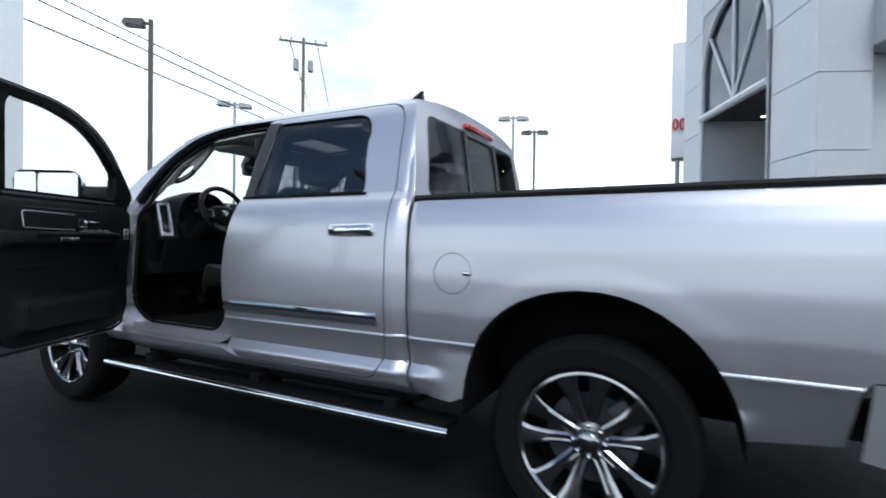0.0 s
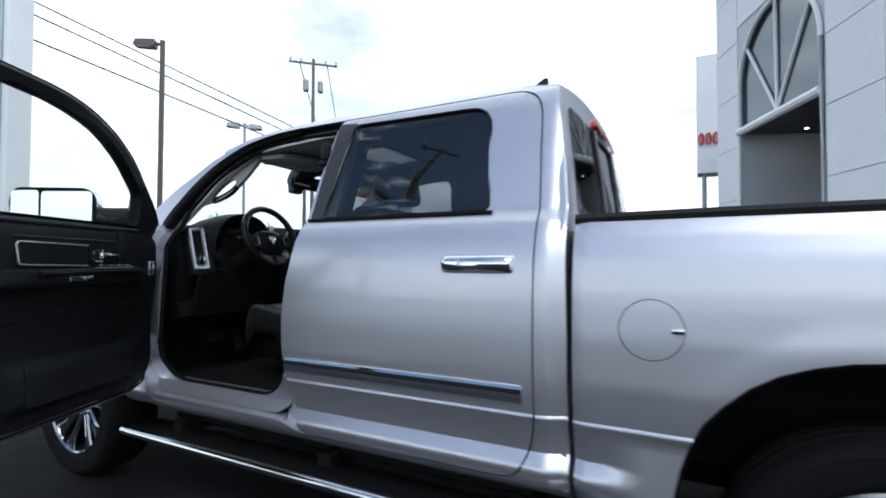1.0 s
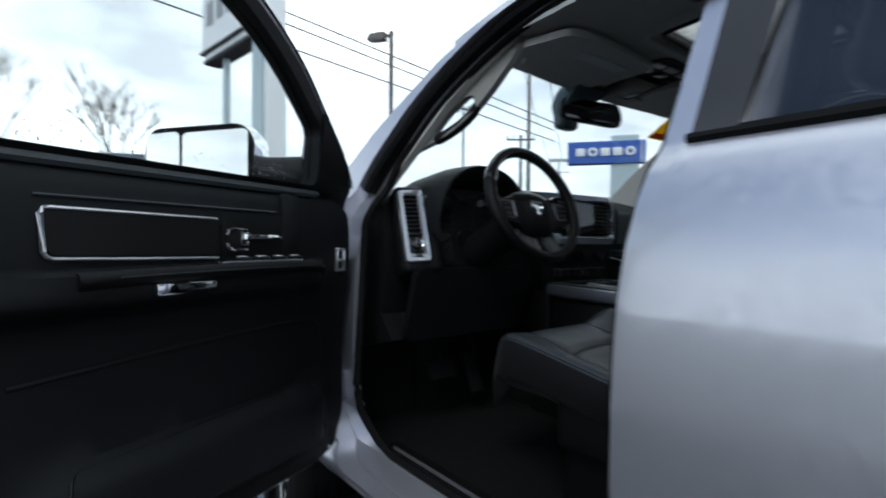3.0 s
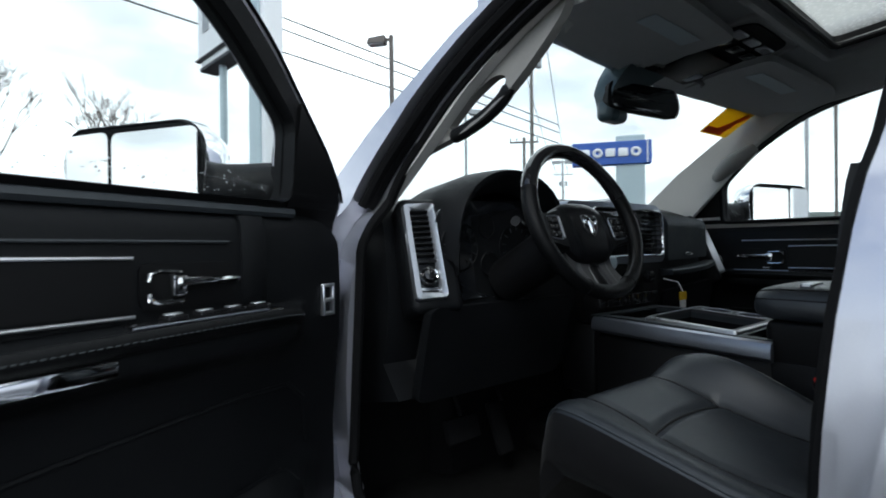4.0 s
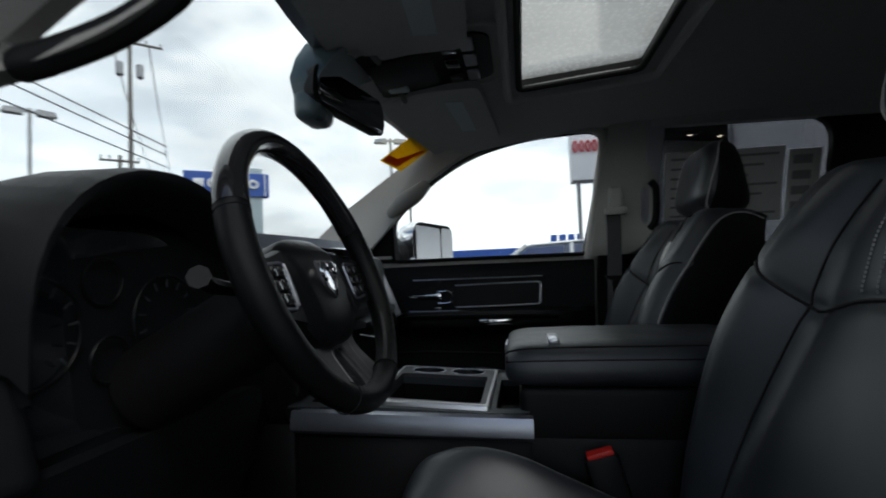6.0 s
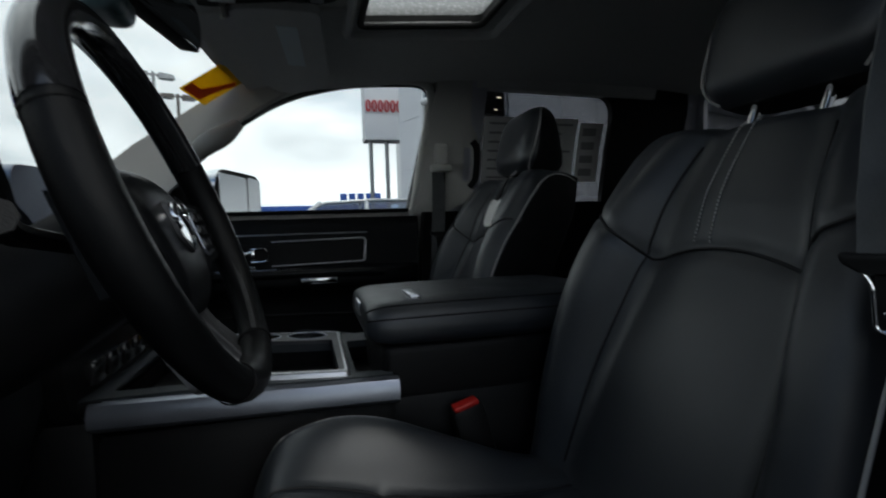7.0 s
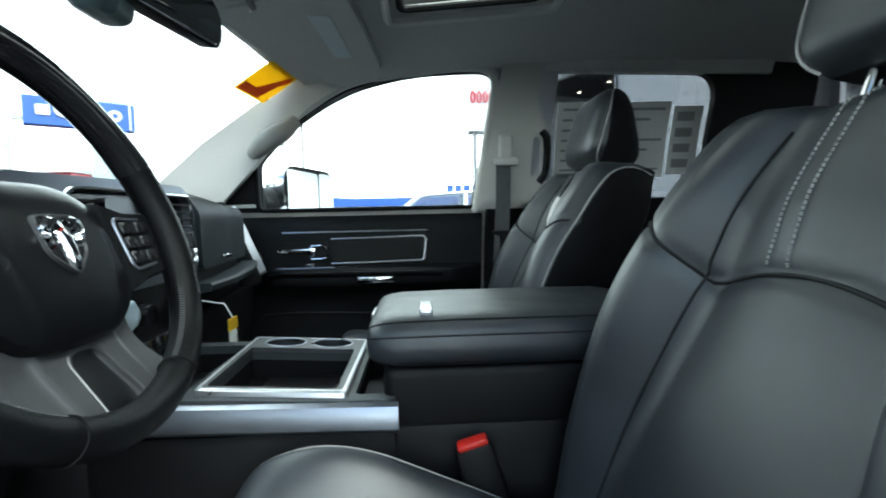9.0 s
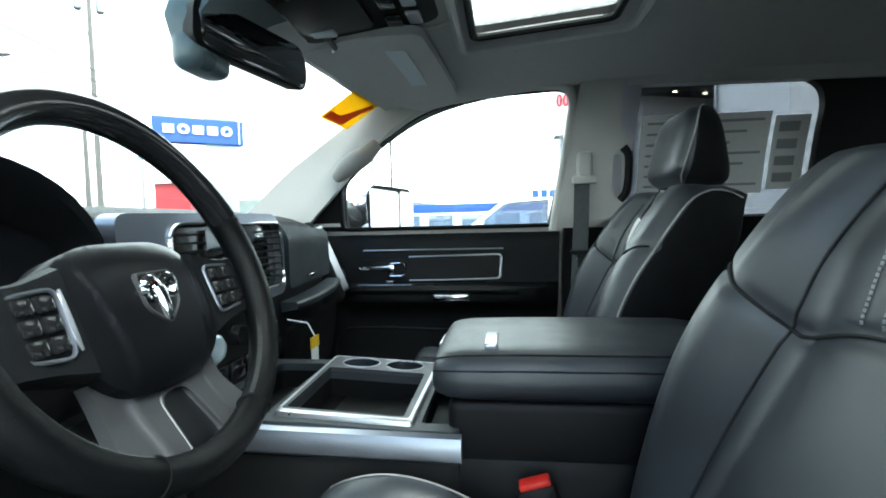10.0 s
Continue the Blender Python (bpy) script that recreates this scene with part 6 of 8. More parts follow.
for s in (-1, 1):
    for x, z in ((0.154, 1.2595), (0.1705, 1.237)):
        bm = bmesh.new()
        tube(bm, [(s * x * w, y, 1.225 + (z - 1.225) * k) for y, w, k in LID[1:8]], 0.0017, 6)
        part("lid_seam", bm, SEAM, lid, "sewn seam along the lid")
bm = bmesh.new()
rbox(bm, (-0.132, 2.341, 1.262), (-0.040, 2.363, 1.2725), 0.003, 2)
part("lid_badge", bm, BRUSHED, console, "bright plate on the armrest lid")
bm = bmesh.new()
rbox(bm, (-0.040, 2.440, 1.222), (0.040, 2.4535, 1.250), 0.005, 2)
part("lid_latch", bm, BRUSHED, console, "satin lid latch")

# ---- seats ----
SEAT_L = 0.665
SB, SU, SN = Vector((0, 2.150, 0.970)), Vector((0, -0.420, 0.9075)), Vector((0, 0.9075, 0.420))


def soft(x, pairs, w=0.05):
    """Reads a table of pairs with its corners rounded off."""
    return sum(interp(x + w * k / 3, pairs) for k in range(-3, 4)) / 7


def arc_seam(u):
    return 0.400 + 0.026 * (1 - u * u / 0.25) if abs(u) < 0.5 else 0.400 + 0.14 * (abs(u) - 0.5)


def back_front(u, s):
    """How far the front of a backrest stands out at u across (-1..1) and s metres up."""
    edge = soft(s, [(0, 0.62), (0.2, 0.62), (0.40, 0.53), (0.52, 0.47), (0.66, 0.40)])
    bol = smoothstep(edge - 0.10, edge + 0.22, abs(u)) * soft(s, [(0, 0.028), (0.10, 0.055), (0.17, 0.068), (0.26, 0.083), (0.35, 0.090), (0.45, 0.078), (0.55, 0.060), (0.62, 0.042), (0.70, 0.0)])
    d = bol + 0.012 * math.cos(min(1, abs(u) / edge) * math.pi / 2)
    d -= 0.007 * math.exp(-((s - arc_seam(u)) / 0.009) ** 2)
    d -= 0.004 * math.exp(-((abs(u) - edge) / 0.028) ** 2)
    d += 0.012 * smoothstep(-0.02, 0.10, s - arc_seam(u)) * (1 - smoothstep(0.5, 0.66, s)) * (1 - smoothstep(edge + 0.08, edge + 0.3, abs(u)))
    d -= 0.045 * abs(u) ** 20
    d -= 0.07 * smoothstep(0.615, 0.668, s) ** 2
    return d


def back_width(s):
    return soft(s, [(0, 0.256), (0.1, 0.266), (0.25, 0.268), (0.40, 0.265), (0.50, 0.261), (0.58, 0.256), (0.63, 0.246), (0.675, 0.205)])


def back_point(cx, u, s, lift=0.0):
    p = SB + SU * s + SN * (back_front(u, s) + lift)
    return Vector((cx + u * back_width(s), p.y, p.z))


CUSH = [(2.06, 0.985, 0.985), (2.20, 0.98, 0.995), (2.25, 0.98, 1.015), (2.356, 0.992, 1.06), (2.43, 1.008, 1.093), (2.50, 1.030, 1.107), (2.56, 1.046, 1.10), (2.61, 1.050, 1.077), (2.65, 1.035, 1.048), (2.68, 0.990, 1.005), (2.705, 0.92, 0.95), (2.72, 0.89, 0.90)]


CUSH_OUT = [(2.06, 0.985), (2.25, 1.0), (2.40, 1.028), (2.50, 1.046), (2.58, 1.058), (2.63, 1.052), (2.66, 1.030), (2.69, 0.985), (2.72, 0.90)]


def cushion_point(cx, u, y, lift=0.0):
    zi = soft(y, [(q[0], q[1]) for q in CUSH], 0.03)
    zb = soft(y, CUSH_OUT if u * cx > 0 else [(q[0], q[2]) for q in CUSH], 0.03)
    b = smoothstep(0.50, 0.86, abs(u))
    z = zi + (zb - zi) * b - 0.006 * math.exp(-((abs(u) - 0.52) / 0.035) ** 2) - 0.010 * math.exp(-((y - 2.47 + 0.05 * u * u) / 0.012) ** 2) * (1 - smoothstep(0.45, 0.60, abs(u)))
    z -= 0.10 * abs(u) ** 26
    w = interp(y, [(2.06, 0.235), (2.3, 0.255), (2.6, 0.258), (2.68, 0.240), (2.72, 0.215)])
    return Vector((cx + u * w, y if y < 2.60 else 2.60 + (y - 2.60) * 0.55, z + lift))


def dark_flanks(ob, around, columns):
    """Lays the near-black side material on the columns of a seat part's mesh that make its flanks and rear."""
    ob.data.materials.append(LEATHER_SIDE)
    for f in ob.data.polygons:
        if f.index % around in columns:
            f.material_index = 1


def seat(cx, label, drop=0.0):
    us = [-1 + 2 * i / 60 for i in range(61)]
    ss = [0, 0.02, 0.05] + list(np.linspace(0.08, 0.56, 50)) + [0.58, 0.60, 0.615, 0.63, 0.645, 0.655, 0.665]
    bm = bmesh.new()
    rings = []
    for s in ss:
        front = [back_point(cx, u, s) for u in us]
        rear = []
        for u in reversed(us[1:-1:2]):
            p = SB + SU * s - SN * (0.110 + 0.055 * (1 - abs(u) ** 5) * (1 - smoothstep(0.55, 0.665, s) * 0.6))
            rear.append(Vector((cx + u * back_width(s), p.y, p.z)))
        rings.append(front + rear)
    loft(bm, rings)
    back_ob = part("backrest", bm, LEATHER, truck, label, 60)
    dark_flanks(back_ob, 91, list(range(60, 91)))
    bm = bmesh.new()
    ys = [2.06, 2.12, 2.18, 2.24, 2.30, 2.36, 2.41, 2.43] + list(np.linspace(2.44, 2.50, 15)) + [2.52] + [2.55, 2.57, 2.59, 2.61, 2.63, 2.65, 2.665, 2.68, 2.69, 2.70, 2.71, 2.72]
    rings = [[cushion_point(cx, u, y) for u in us] + [Vector((cx + u * 0.215, min(y, 2.60), 0.905 - 0.05 * smoothstep(2.5, 2.2, y))) for u in (1.0, 0.5, 0.0, -0.5, -1.0)] for y in ys]
    loft(bm, rings)
    cushion = part("seat_cushion", bm, LEATHER, back_ob, "black leather seat cushion", 60)
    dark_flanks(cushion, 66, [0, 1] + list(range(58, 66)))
    # leather front of the cushion: its shade is put in with the side material
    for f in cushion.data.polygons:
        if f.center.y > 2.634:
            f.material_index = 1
    bm = bmesh.new()
    rbox(bm, (cx - 0.20, 2.04, 0.63), (cx + 0.20, 2.44, 0.90), 0.04, 3)
    rbox(bm, (cx - 0.245, 2.04, 0.80), (cx - 0.20, 2.42, 0.93), 0.02, 3)
    rbox(bm, (cx + 0.20, 2.04, 0.80), (cx + 0.245, 2.42, 0.93), 0.02, 3)
    part("seat_base", bm, BLACK_PLASTIC, back_ob, "black plastic seat base")
    bm = bmesh.new()
    for sgn in (-1, 1):
        over = [SB + SU * (SEAT_L + w) + SN * d + Vector((cx + sgn * x, 0, 0)) for w, d, x in ((-0.008, -0.045, 0.226), (-0.006, -0.075, 0.222), (-0.012, -0.105, 0.220))]
        run = [back_point(cx, sgn * 0.995, s, 0.003) + Vector((sgn * 0.002, 0, 0)) for s in np.linspace(0.04, 0.645, 32)] + over
        for _ in range(3):
            run = run[:1] + [(a + b * 2 + c) / 4 for a, b, c in zip(run, run[1:], run[2:])] + run[-1:]
        tube(bm, run, 0.0024, 6)
        part("back_piping", bm, THREAD, back_ob, "pale grey piping")
        bm = bmesh.new()
        tube(bm, [cushion_point(cx, sgn * 0.92, y, 0.002) for y in np.linspace(2.16, 2.69, 30)], 0.0022, 6)
        # the outer piping's shade is put into a darker colour
        part("cushion_piping", bm, DARK_TRIM if sgn * cx > 0 else THREAD, back_ob, "piping with its shade put into a dark grey" if sgn * cx > 0 else "pale grey piping")
        bm = bmesh.new()
    bm.free()
    bm = bmesh.new()
    tube(bm, [back_point(cx, u, arc_seam(u), 0.0035) for u in np.linspace(-0.97, 0.97, 70)], 0.0026, 6)
    for sgn in (-1, 1):
        pts = []
        for s in np.linspace(0.03, 0.60, 40):
            e = soft(s, [(0, 0.62), (0.2, 0.62), (0.40, 0.53), (0.52, 0.47), (0.66, 0.40)])
            pts.append(back_point(cx, sgn * e, s, 0.002))
        tube(bm, pts, 0.002, 6)
        tube(bm, [cushion_point(cx, sgn * 0.52, y, 0.002) for y in np.linspace(2.12, 2.69, 30)], 0.002, 6)
    tube(bm, [cushion_point(cx, u, 2.47 - 0.05 * u * u, 0.001) for u in np.linspace(-0.52, 0.52, 20)], 0.0025, 6)
    part("seam", bm, SEAM, back_ob, "dark sewn seams")
    for off in (0.080, 0.190) if cx < 0 else (-0.055, 0.055):
        bm = bmesh.new()
        for s in np.linspace(0.433, 0.632, 34):
            a, b = back_point(cx, off, s, 0.0012), back_point(cx, off, s + 0.0036, 0.0012)
            tube(bm, [a, b], 0.0018, 4)
        part("stitching", bm, THREAD, back_ob, "pale line of stitching")
    # head restraint
    hm = Matrix.Translation((cx, 1.832 + drop * 0.3, 1.682 - drop)) @ Matrix.Rotation(radians(16), 4, "X")
    bm = bmesh.new()
    secs = []
    for v in np.linspace(-1, 1, 24):
        end = (1 - abs(v) ** 6) ** 0.5
        w = 0.154 * (1 - abs(v) ** 4.0 * 0.5) ** 0.5 * (1 - 0.10 * smoothstep(0.2, 1.0, v))
        fore = 0.050 * end + 0.002
        aft = (0.105 - 0.070 * smoothstep(-0.9, 1.0, v)) * end + 0.002
        mid, half = (fore - aft) / 2, (fore + aft) / 2
        ring = []
        for a in np.linspace(0, 2 * math.pi, 40, endpoint=False):
            ca, sa = math.cos(a), math.sin(a)
            ring.append(hm @ Vector((w * math.copysign(abs(ca) ** 0.42, ca), mid + half * math.copysign(abs(sa) ** 0.62, sa), v * 0.104)))
        secs.append(ring)
    loft(bm, secs)
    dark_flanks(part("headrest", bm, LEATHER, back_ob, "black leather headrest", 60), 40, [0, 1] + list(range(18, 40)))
    bm = bmesh.new()
    for sgn in (-1, 1):
        tube(bm, [hm @ Vector((sgn * 0.150 * (1 - abs(v) ** 4.0 * 0.5) ** 0.5 * (1 - 0.10 * smoothstep(0.2, 1.0, v)), 0.028 * (1 - abs(v) ** 6) ** 0.5, v * 0.104)) for v in np.linspace(-0.97, 0.97, 24)], 0.0024, 6)
        part("headrest_piping", bm, THREAD, back_ob, "pale piping of the headrest")
        bm = bmesh.new()
    bm.free()
    for dx in (-0.058, 0.058):
        bm = bmesh.new()
        tube(bm, [(cx + dx, 1.868, 1.535), (cx + dx, 1.838, 1.62 - drop)], 0.0075, 10)
        part("headrest_post", bm, CHROME, back_ob, "chrome headrest post")
    return back_ob


seat(-0.475, "black leather driver's seat with pale piping")
seat(0.475, "black leather passenger seat with pale piping", 0.022)
for s in (-1, 1):
    bm = bmesh.new()
    rbox(bm, (-0.016, -0.03, -0.16), (0.016, 0.03, 0.0), 0.010, 2, Matrix.Translation((s * 0.222, 2.288, 1.082)) @ Matrix.Rotation(radians(-16), 4, "X"))
    buckle = part("belt_buckle", bm, BLACK_PLASTIC, truck, "black belt buckle with a red button")
    bm = bmesh.new()
    rbox(bm, (-0.013, -0.024, -0.006), (0.013, 0.024, 0.005), 0.004, 2, Matrix.Translation((s * 0.222, 2.288, 1.084)) @ Matrix.Rotation(radians(-16), 4, "X"))
    part("release_button", bm, RED, buckle, "red release button")
# rear bench
bm = bmesh.new()
rbox(bm, (-0.72, 1.02, 0.78), (0.72, 1.52, 0.98), 0.07, 4)
rbox(bm, (-0.72, -0.075, 0.0), (0.72, 0.075, 0.62), 0.06, 4, Matrix.Translation((0, 1.06, 0.93)) @ Matrix.Rotation(radians(14), 4, "X"))
bench = part("rear_bench", bm, LEATHER, truck, "black leather rear bench", 60)
for x in (-0.48, 0.0, 0.48):
    bm = box((x - 0.12, 0.93, 1.53), (x + 0.12, 1.02, 1.66), 0.035, 4)
    part("rear_headrest", bm, LEATHER, bench, "black rear headrest", 60)

# ---- overhead ----
for sgn, m in ((1, FLAT), (-1, MIRROR_X)):
    def visor(x, y, d):
        return (x, y, liner(x / 0.70, y, 0)[2] - 0.004 - 0.006 * smoothstep(2.68, 2.55, y) - d)
    bm = sheet(rounded([(0.115, 2.500), (0.56, 2.462), (0.625, 2.472), (0.672, 2.590), (0.640, 2.640), (0.575, 2.650), (0.560, 2.700), (0.16, 2.715), (0.15, 2.69), (0.115, 2.69)], [0.03, 0.05, 0.04, 0.04, 0.03, 0.02, 0.03, 0.01, 0.01, 0.02], 5), visor, (), 0.020, steps(0.1, 0.7, 0.06), steps(2.4, 2.8, 0.06), m=m)
    v = part("sun_visor", bm, HEADLINER, truck, "grey sun visor", 50)
    bm = sheet([(0.20, 2.550), (0.45, 2.533), (0.45, 2.580), (0.20, 2.600)], lambda x, y, d: (x, y, visor(x, y, 0)[2] - 0.0212 - d), (), 0.0012, steps(0.2, 0.45, 0.06), (), m=m)
    part("warning_label", bm, LABEL_BLUE, v, "pale warning label")
    bm = bmesh.new()
    tube(bm, [Vector(visor(x, y, 0.012)) for x, y in ((0.10, 2.700), (0.17, 2.703))], 0.007, 10)
    bmesh.ops.transform(bm, matrix=m, verts=bm.verts)
    part("visor_pivot", bm, GRIP, v, "grey pivot of the visor")
bm = bmesh.new()
def over_face(x, y, d):
    return (x, y, 1.950 - 0.030 * smoothstep(2.45, 2.80, y) - 0.003 * (x / 0.15) ** 2 - d)


con = rounded([(-0.140, 2.415), (0.140, 2.415), (0.165, 2.46), (0.160, 2.795), (-0.160, 2.795), (-0.165, 2.46)], 0.035, 4)
panel = rounded([(-0.110, 2.455), (0.110, 2.455), (0.132, 2.50), (0.126, 2.755), (-0.126, 2.755), (-0.132, 2.50)], 0.025, 4)
bm.free()
bm = sheet(con, lambda x, y, d: over_face(x, y, d - 0.012), (), 0.042, steps(-0.15, 0.15, 0.05), steps(2.45, 2.8, 0.07))
over = part("overhead_console", bm, PILLAR_TRIM, truck, "grey overhead console", 50)
bm = sheet(panel, lambda x, y, d: over_face(x, y, 0.031 + d), (), 0.004, steps(-0.15, 0.15, 0.05), steps(2.45, 2.8, 0.07))
part("console_panel", bm, BLACK_PLASTIC, over, "black panel of the overhead console")
bm = bmesh.new()
tube(bm, [Vector(over_face(q.x, q.y, 0.031)) for q in grown(con, -0.006)], 0.006, 8, closed=True, up=(0, 0, 1))
part("console_lip", bm, PILLAR_TRIM, over, "rounded pale lip of the console")
for x in (-0.085, 0.0, 0.085):
    bm = box((x - 0.030, 2.490, over_face(x, 2.51, 0.041)[2]), (x + 0.030, 2.520, over_face(x, 2.51, 0.034)[2]), 0.003, 1)
    part("map_lamp", bm, BRUSHED, over, "map lamp lens")
    bm = box((x - 0.026, 2.530, over_face(x, 2.55, 0.042)[2]), (x + 0.026, 2.565, over_face(x, 2.55, 0.034)[2]), 0.004, 2)
    part("console_switch", bm, GLOSS_BLACK, over, "gloss black rocker switch")
bm = sheet(rounded([(-0.095, 2.590), (0.095, 2.590), (0.085, 2.735), (-0.085, 2.735)], 0.03, 5), lambda x, y, d: over_face(x, y, 0.0355 + 0.006 * (1 - (x / 0.1) ** 2) + d), (), 0.004, steps(-0.1, 0.1, 0.03), steps(2.59, 2.735, 0.04))
part("glasses_door", bm, COVER, over, "dark lid of the glasses holder", 50)
bm = box((0.055, 2.672, over_face(0.07, 2.70, 0.046)[2]), (0.088, 2.725, over_face(0.07, 2.70, 0.036)[2]), 0.004, 2)
part("lamp_lens", bm, LABEL_BLUE, over, "pale lens in the console")
# inside mirror
mm = Matrix.Translation((-0.075, 2.785, 1.808)) @ Matrix.Rotation(radians(-12), 4, "Z") @ Matrix.Rotation(radians(2), 4, "X")
bm = bmesh.new()
shape = rounded([(-0.150, -0.040), (0.142, -0.046), (0.158, -0.010), (0.140, 0.044), (-0.145, 0.042)], 0.028, 5)
loft(bm, [[mm @ Vector((q.x * s, y, q.y * s)) for q in shape] for y, s in ((-0.018, 0.94), (-0.014, 1.0), (0.012, 0.96), (0.028, 0.6))])
rear_view = part("rear_view_mirror", bm, BLACK_PLASTIC, truck, "black inside mirror")
bm = bmesh.new()
loft(bm, [[mm @ Vector((q.x * s, y, q.y * s)) for q in shape] for y, s in ((-0.019, 0.92), (-0.0195, 0.90))])
part("reflector", bm, DARK_MIRROR, rear_view, "mirror glass with a dark reflection put in")
bm = bmesh.new()
tube(bm, [(-0.05, 2.795, 1.80), (-0.08, 2.83, 1.83), (-0.08, 2.85, 1.885)], [0.014, 0.018, 0.03], 10)
rbox(bm, (-0.215, 2.797, 1.735), (-0.115, 2.855, 1.800), 0.02, 3)
loft(bm, [[(x0, y0, z), (x1, y0, z), (x1, y1, z), (x0, y1, z)] for x0, x1, y0, y1, z in ((-0.205, -0.112, 2.802, 2.850, 1.775), (-0.215, -0.085, 2.792, 2.856, 1.82), (-0.20, -0.03, 2.765, 2.850, 1.865), (-0.18, 0.03, 2.73, 2.835, 1.905))])
part("mirror_mount", bm, MOUNT, rear_view, "blue-grey sensor block and mirror mount")

# ---- things in and on the cab ----
def on_tag(u, v, d):
    p = Vector((0.527, 2.886, 1.814)) + Vector((0.141, -0.040, -0.014)) * u + Vector((-0.002, -0.125, 0.082)) * v - Vector((0, 0.55, 0.8)) * d
    return tuple(p)


bm = sheet([(0, 0), (1, 0), (1, 1), (0, 1)], on_tag, (), 0.001)
tag = part("price_tag", bm, YELLOW, None, "yellow price tag with red lettering inside the windscreen")
tagged(tag, category="tag")
bm = sheet([(0.05, 0.05), (0.7, 0.05), (0.8, 0.5), (0.95, 0.75), (0.85, 0.85), (0.6, 0.5), (0.4, 0.25), (0.05, 0.25)], lambda u, v, d: on_tag(u, v, d + 0.0015), (), 0.0008)
part("red_print", bm, TAG_RED, tag, "red lettering too blurred to read")
for y0, y1, z0, z1 in ((1.862, 1.455, 1.555, 1.815), (1.442, 1.335, 1.565, 1.80)):
    bm = sheet([(y0, z0), (y1, z0), (y1, z1), (y0, z1)], lambda y, z, d: (half_width(z) - 0.030 - d, y, z), (), 0.001, (), (1.6, 1.7, 1.8))
    st = part("window_sticker", bm, PAPER, None, "printed white price sheet on the rear window")
    tagged(st, category="sticker", group="sheets on the window")
    bm = bmesh.new()
    n = 7 if y0 - y1 > 0.2 else 4
    for k in range(n):
        z = z1 - 0.02 - k * (z1 - z0 - 0.02) / n
        sheet([(y0 - 0.02, z - 0.008 - 0.012 * (n == 4)), (y1 + 0.02 + 0.05 * (k % 3), z - 0.008 - 0.012 * (n == 4)), (y1 + 0.02 + 0.05 * (k % 3), z), (y0 - 0.02, z)] if n == 7 else [(y0 - 0.015, z - 0.03), (y1 + 0.03, z - 0.03), (y1 + 0.03, z), (y0 - 0.015, z)],
              lambda y, zz, d: (half_width(zz) - 0.0325 - d, y, zz), (), 0.0008, (), (), bm)
    part("print_bar", bm, PRINT, st, "lines of print too small to read")
bm = sheet(rounded([(-0.36, 0.462), (-0.30, 0.452), (0.06, 0.452), (0.13, 0.470), (0.10, 0.545), (-0.32, 0.545)], [0.02, 0.03, 0.03, 0.02, 0.02, 0.02]), lambda u, v, d: tuple(back_point(0.475, u, v, 0.010 - d)), (), 0.0015, steps(-0.36, 0.14, 0.04), steps(0.45, 0.55, 0.02))
seat_tag = part("seat_tag", bm, PAPER, None, "white paper tag hanging on the passenger seat back")
bm = bmesh.new()
tube(bm, [back_point(0.475, -0.11, v, 0.012) for v in np.linspace(0.54, 0.63, 8)], [0.010, 0.014, 0.014, 0.010, 0.006, 0.004, 0.004, 0.004], 8, flat=0.35)
part("tag_strap", bm, BLACK_PLASTIC, seat_tag, "black strap of the tag")
tagged(seat_tag, category="tag")
bm = bmesh.new()
rbox(bm, (0.19, 2.80, 1.125), (0.232, 2.803, 1.175), 0.001, 1)
key_tag = part("key_tag", bm, PAPER, None, "white and yellow paper tag below the dashboard")
tagged(key_tag, category="tag")
bm = bmesh.new()
rbox(bm, (0.188, 2.799, 1.175), (0.236, 2.804, 1.203), 0.001, 1)
part("yellow_band", bm, YELLOW, key_tag, "yellow band of the tag")
bm = bmesh.new()
tube(bm, [(0.212, 2.801, 1.203), (0.216, 2.82, 1.235), (0.21, 2.87, 1.245)], 0.002, 5)
part("tag_string", bm, PAPER, key_tag, "pale tag string")

# ---- dealer building with the arched entrance ----
F = Vector((0.930, 0.366, 0))
G = Vector((0.366, -0.930, 0))
CORNER = Vector((7.68, -2.28, 0))
building = thing("showroom_building", "pale grey panelled showroom with a tall arched entrance", "building")


def facade(s, z, d):
    p = CORNER + F * s + G * d
    return (p.x, p.y, z)


def face2(s, z, d):
    p = CORNER + G * s + F * d
    return (p.x, p.y, z)


A0, A1 = 1.50, 4.68
AR = (A1 - A0) / 2
AC = (A0 + A1) / 2
arch_loop = [(A0, 0.0), (A0, 5.7)] + [(AC - AR * math.cos(a), 5.7 + AR * math.sin(a)) for a in np.linspace(0, math.pi, 20)[1:-1]] + [(A1, 5.7), (A1, 0.0)]
core = [(0.03, 0.0)] + [(A0, 0.0), (A0, 5.7)] + arch_loop[2:-1] + [(A1, 0.0), (5.93, 0.0), (5.93, 9.4), (0.03, 9.4)]
bm = sheet(core, lambda s, z, d: facade(s, z, d + 0.03), (), 0.85)
part("wall", bm, PANEL_DARK, building, "grey wall core behind the panels", 0)
frame_bm = bmesh.new()
tube(frame_bm, [Vector(facade(s, z, -0.02)) for s, z in arch_loop], 0.05, 8)
tube(frame_bm, [Vector(facade(A0, 4.65, -0.02)), Vector(facade(A1, 4.65, -0.02))], 0.10, 8)
part("arch_frame", frame_bm, WHITE_PAINT, building, "white metal frame of the arch")
bm = bmesh.new()
tube(bm, [Vector(facade(AC, 7.5, 0.02)), Vector(facade(AC, 4.7, 0.04))], 0.04, 8)
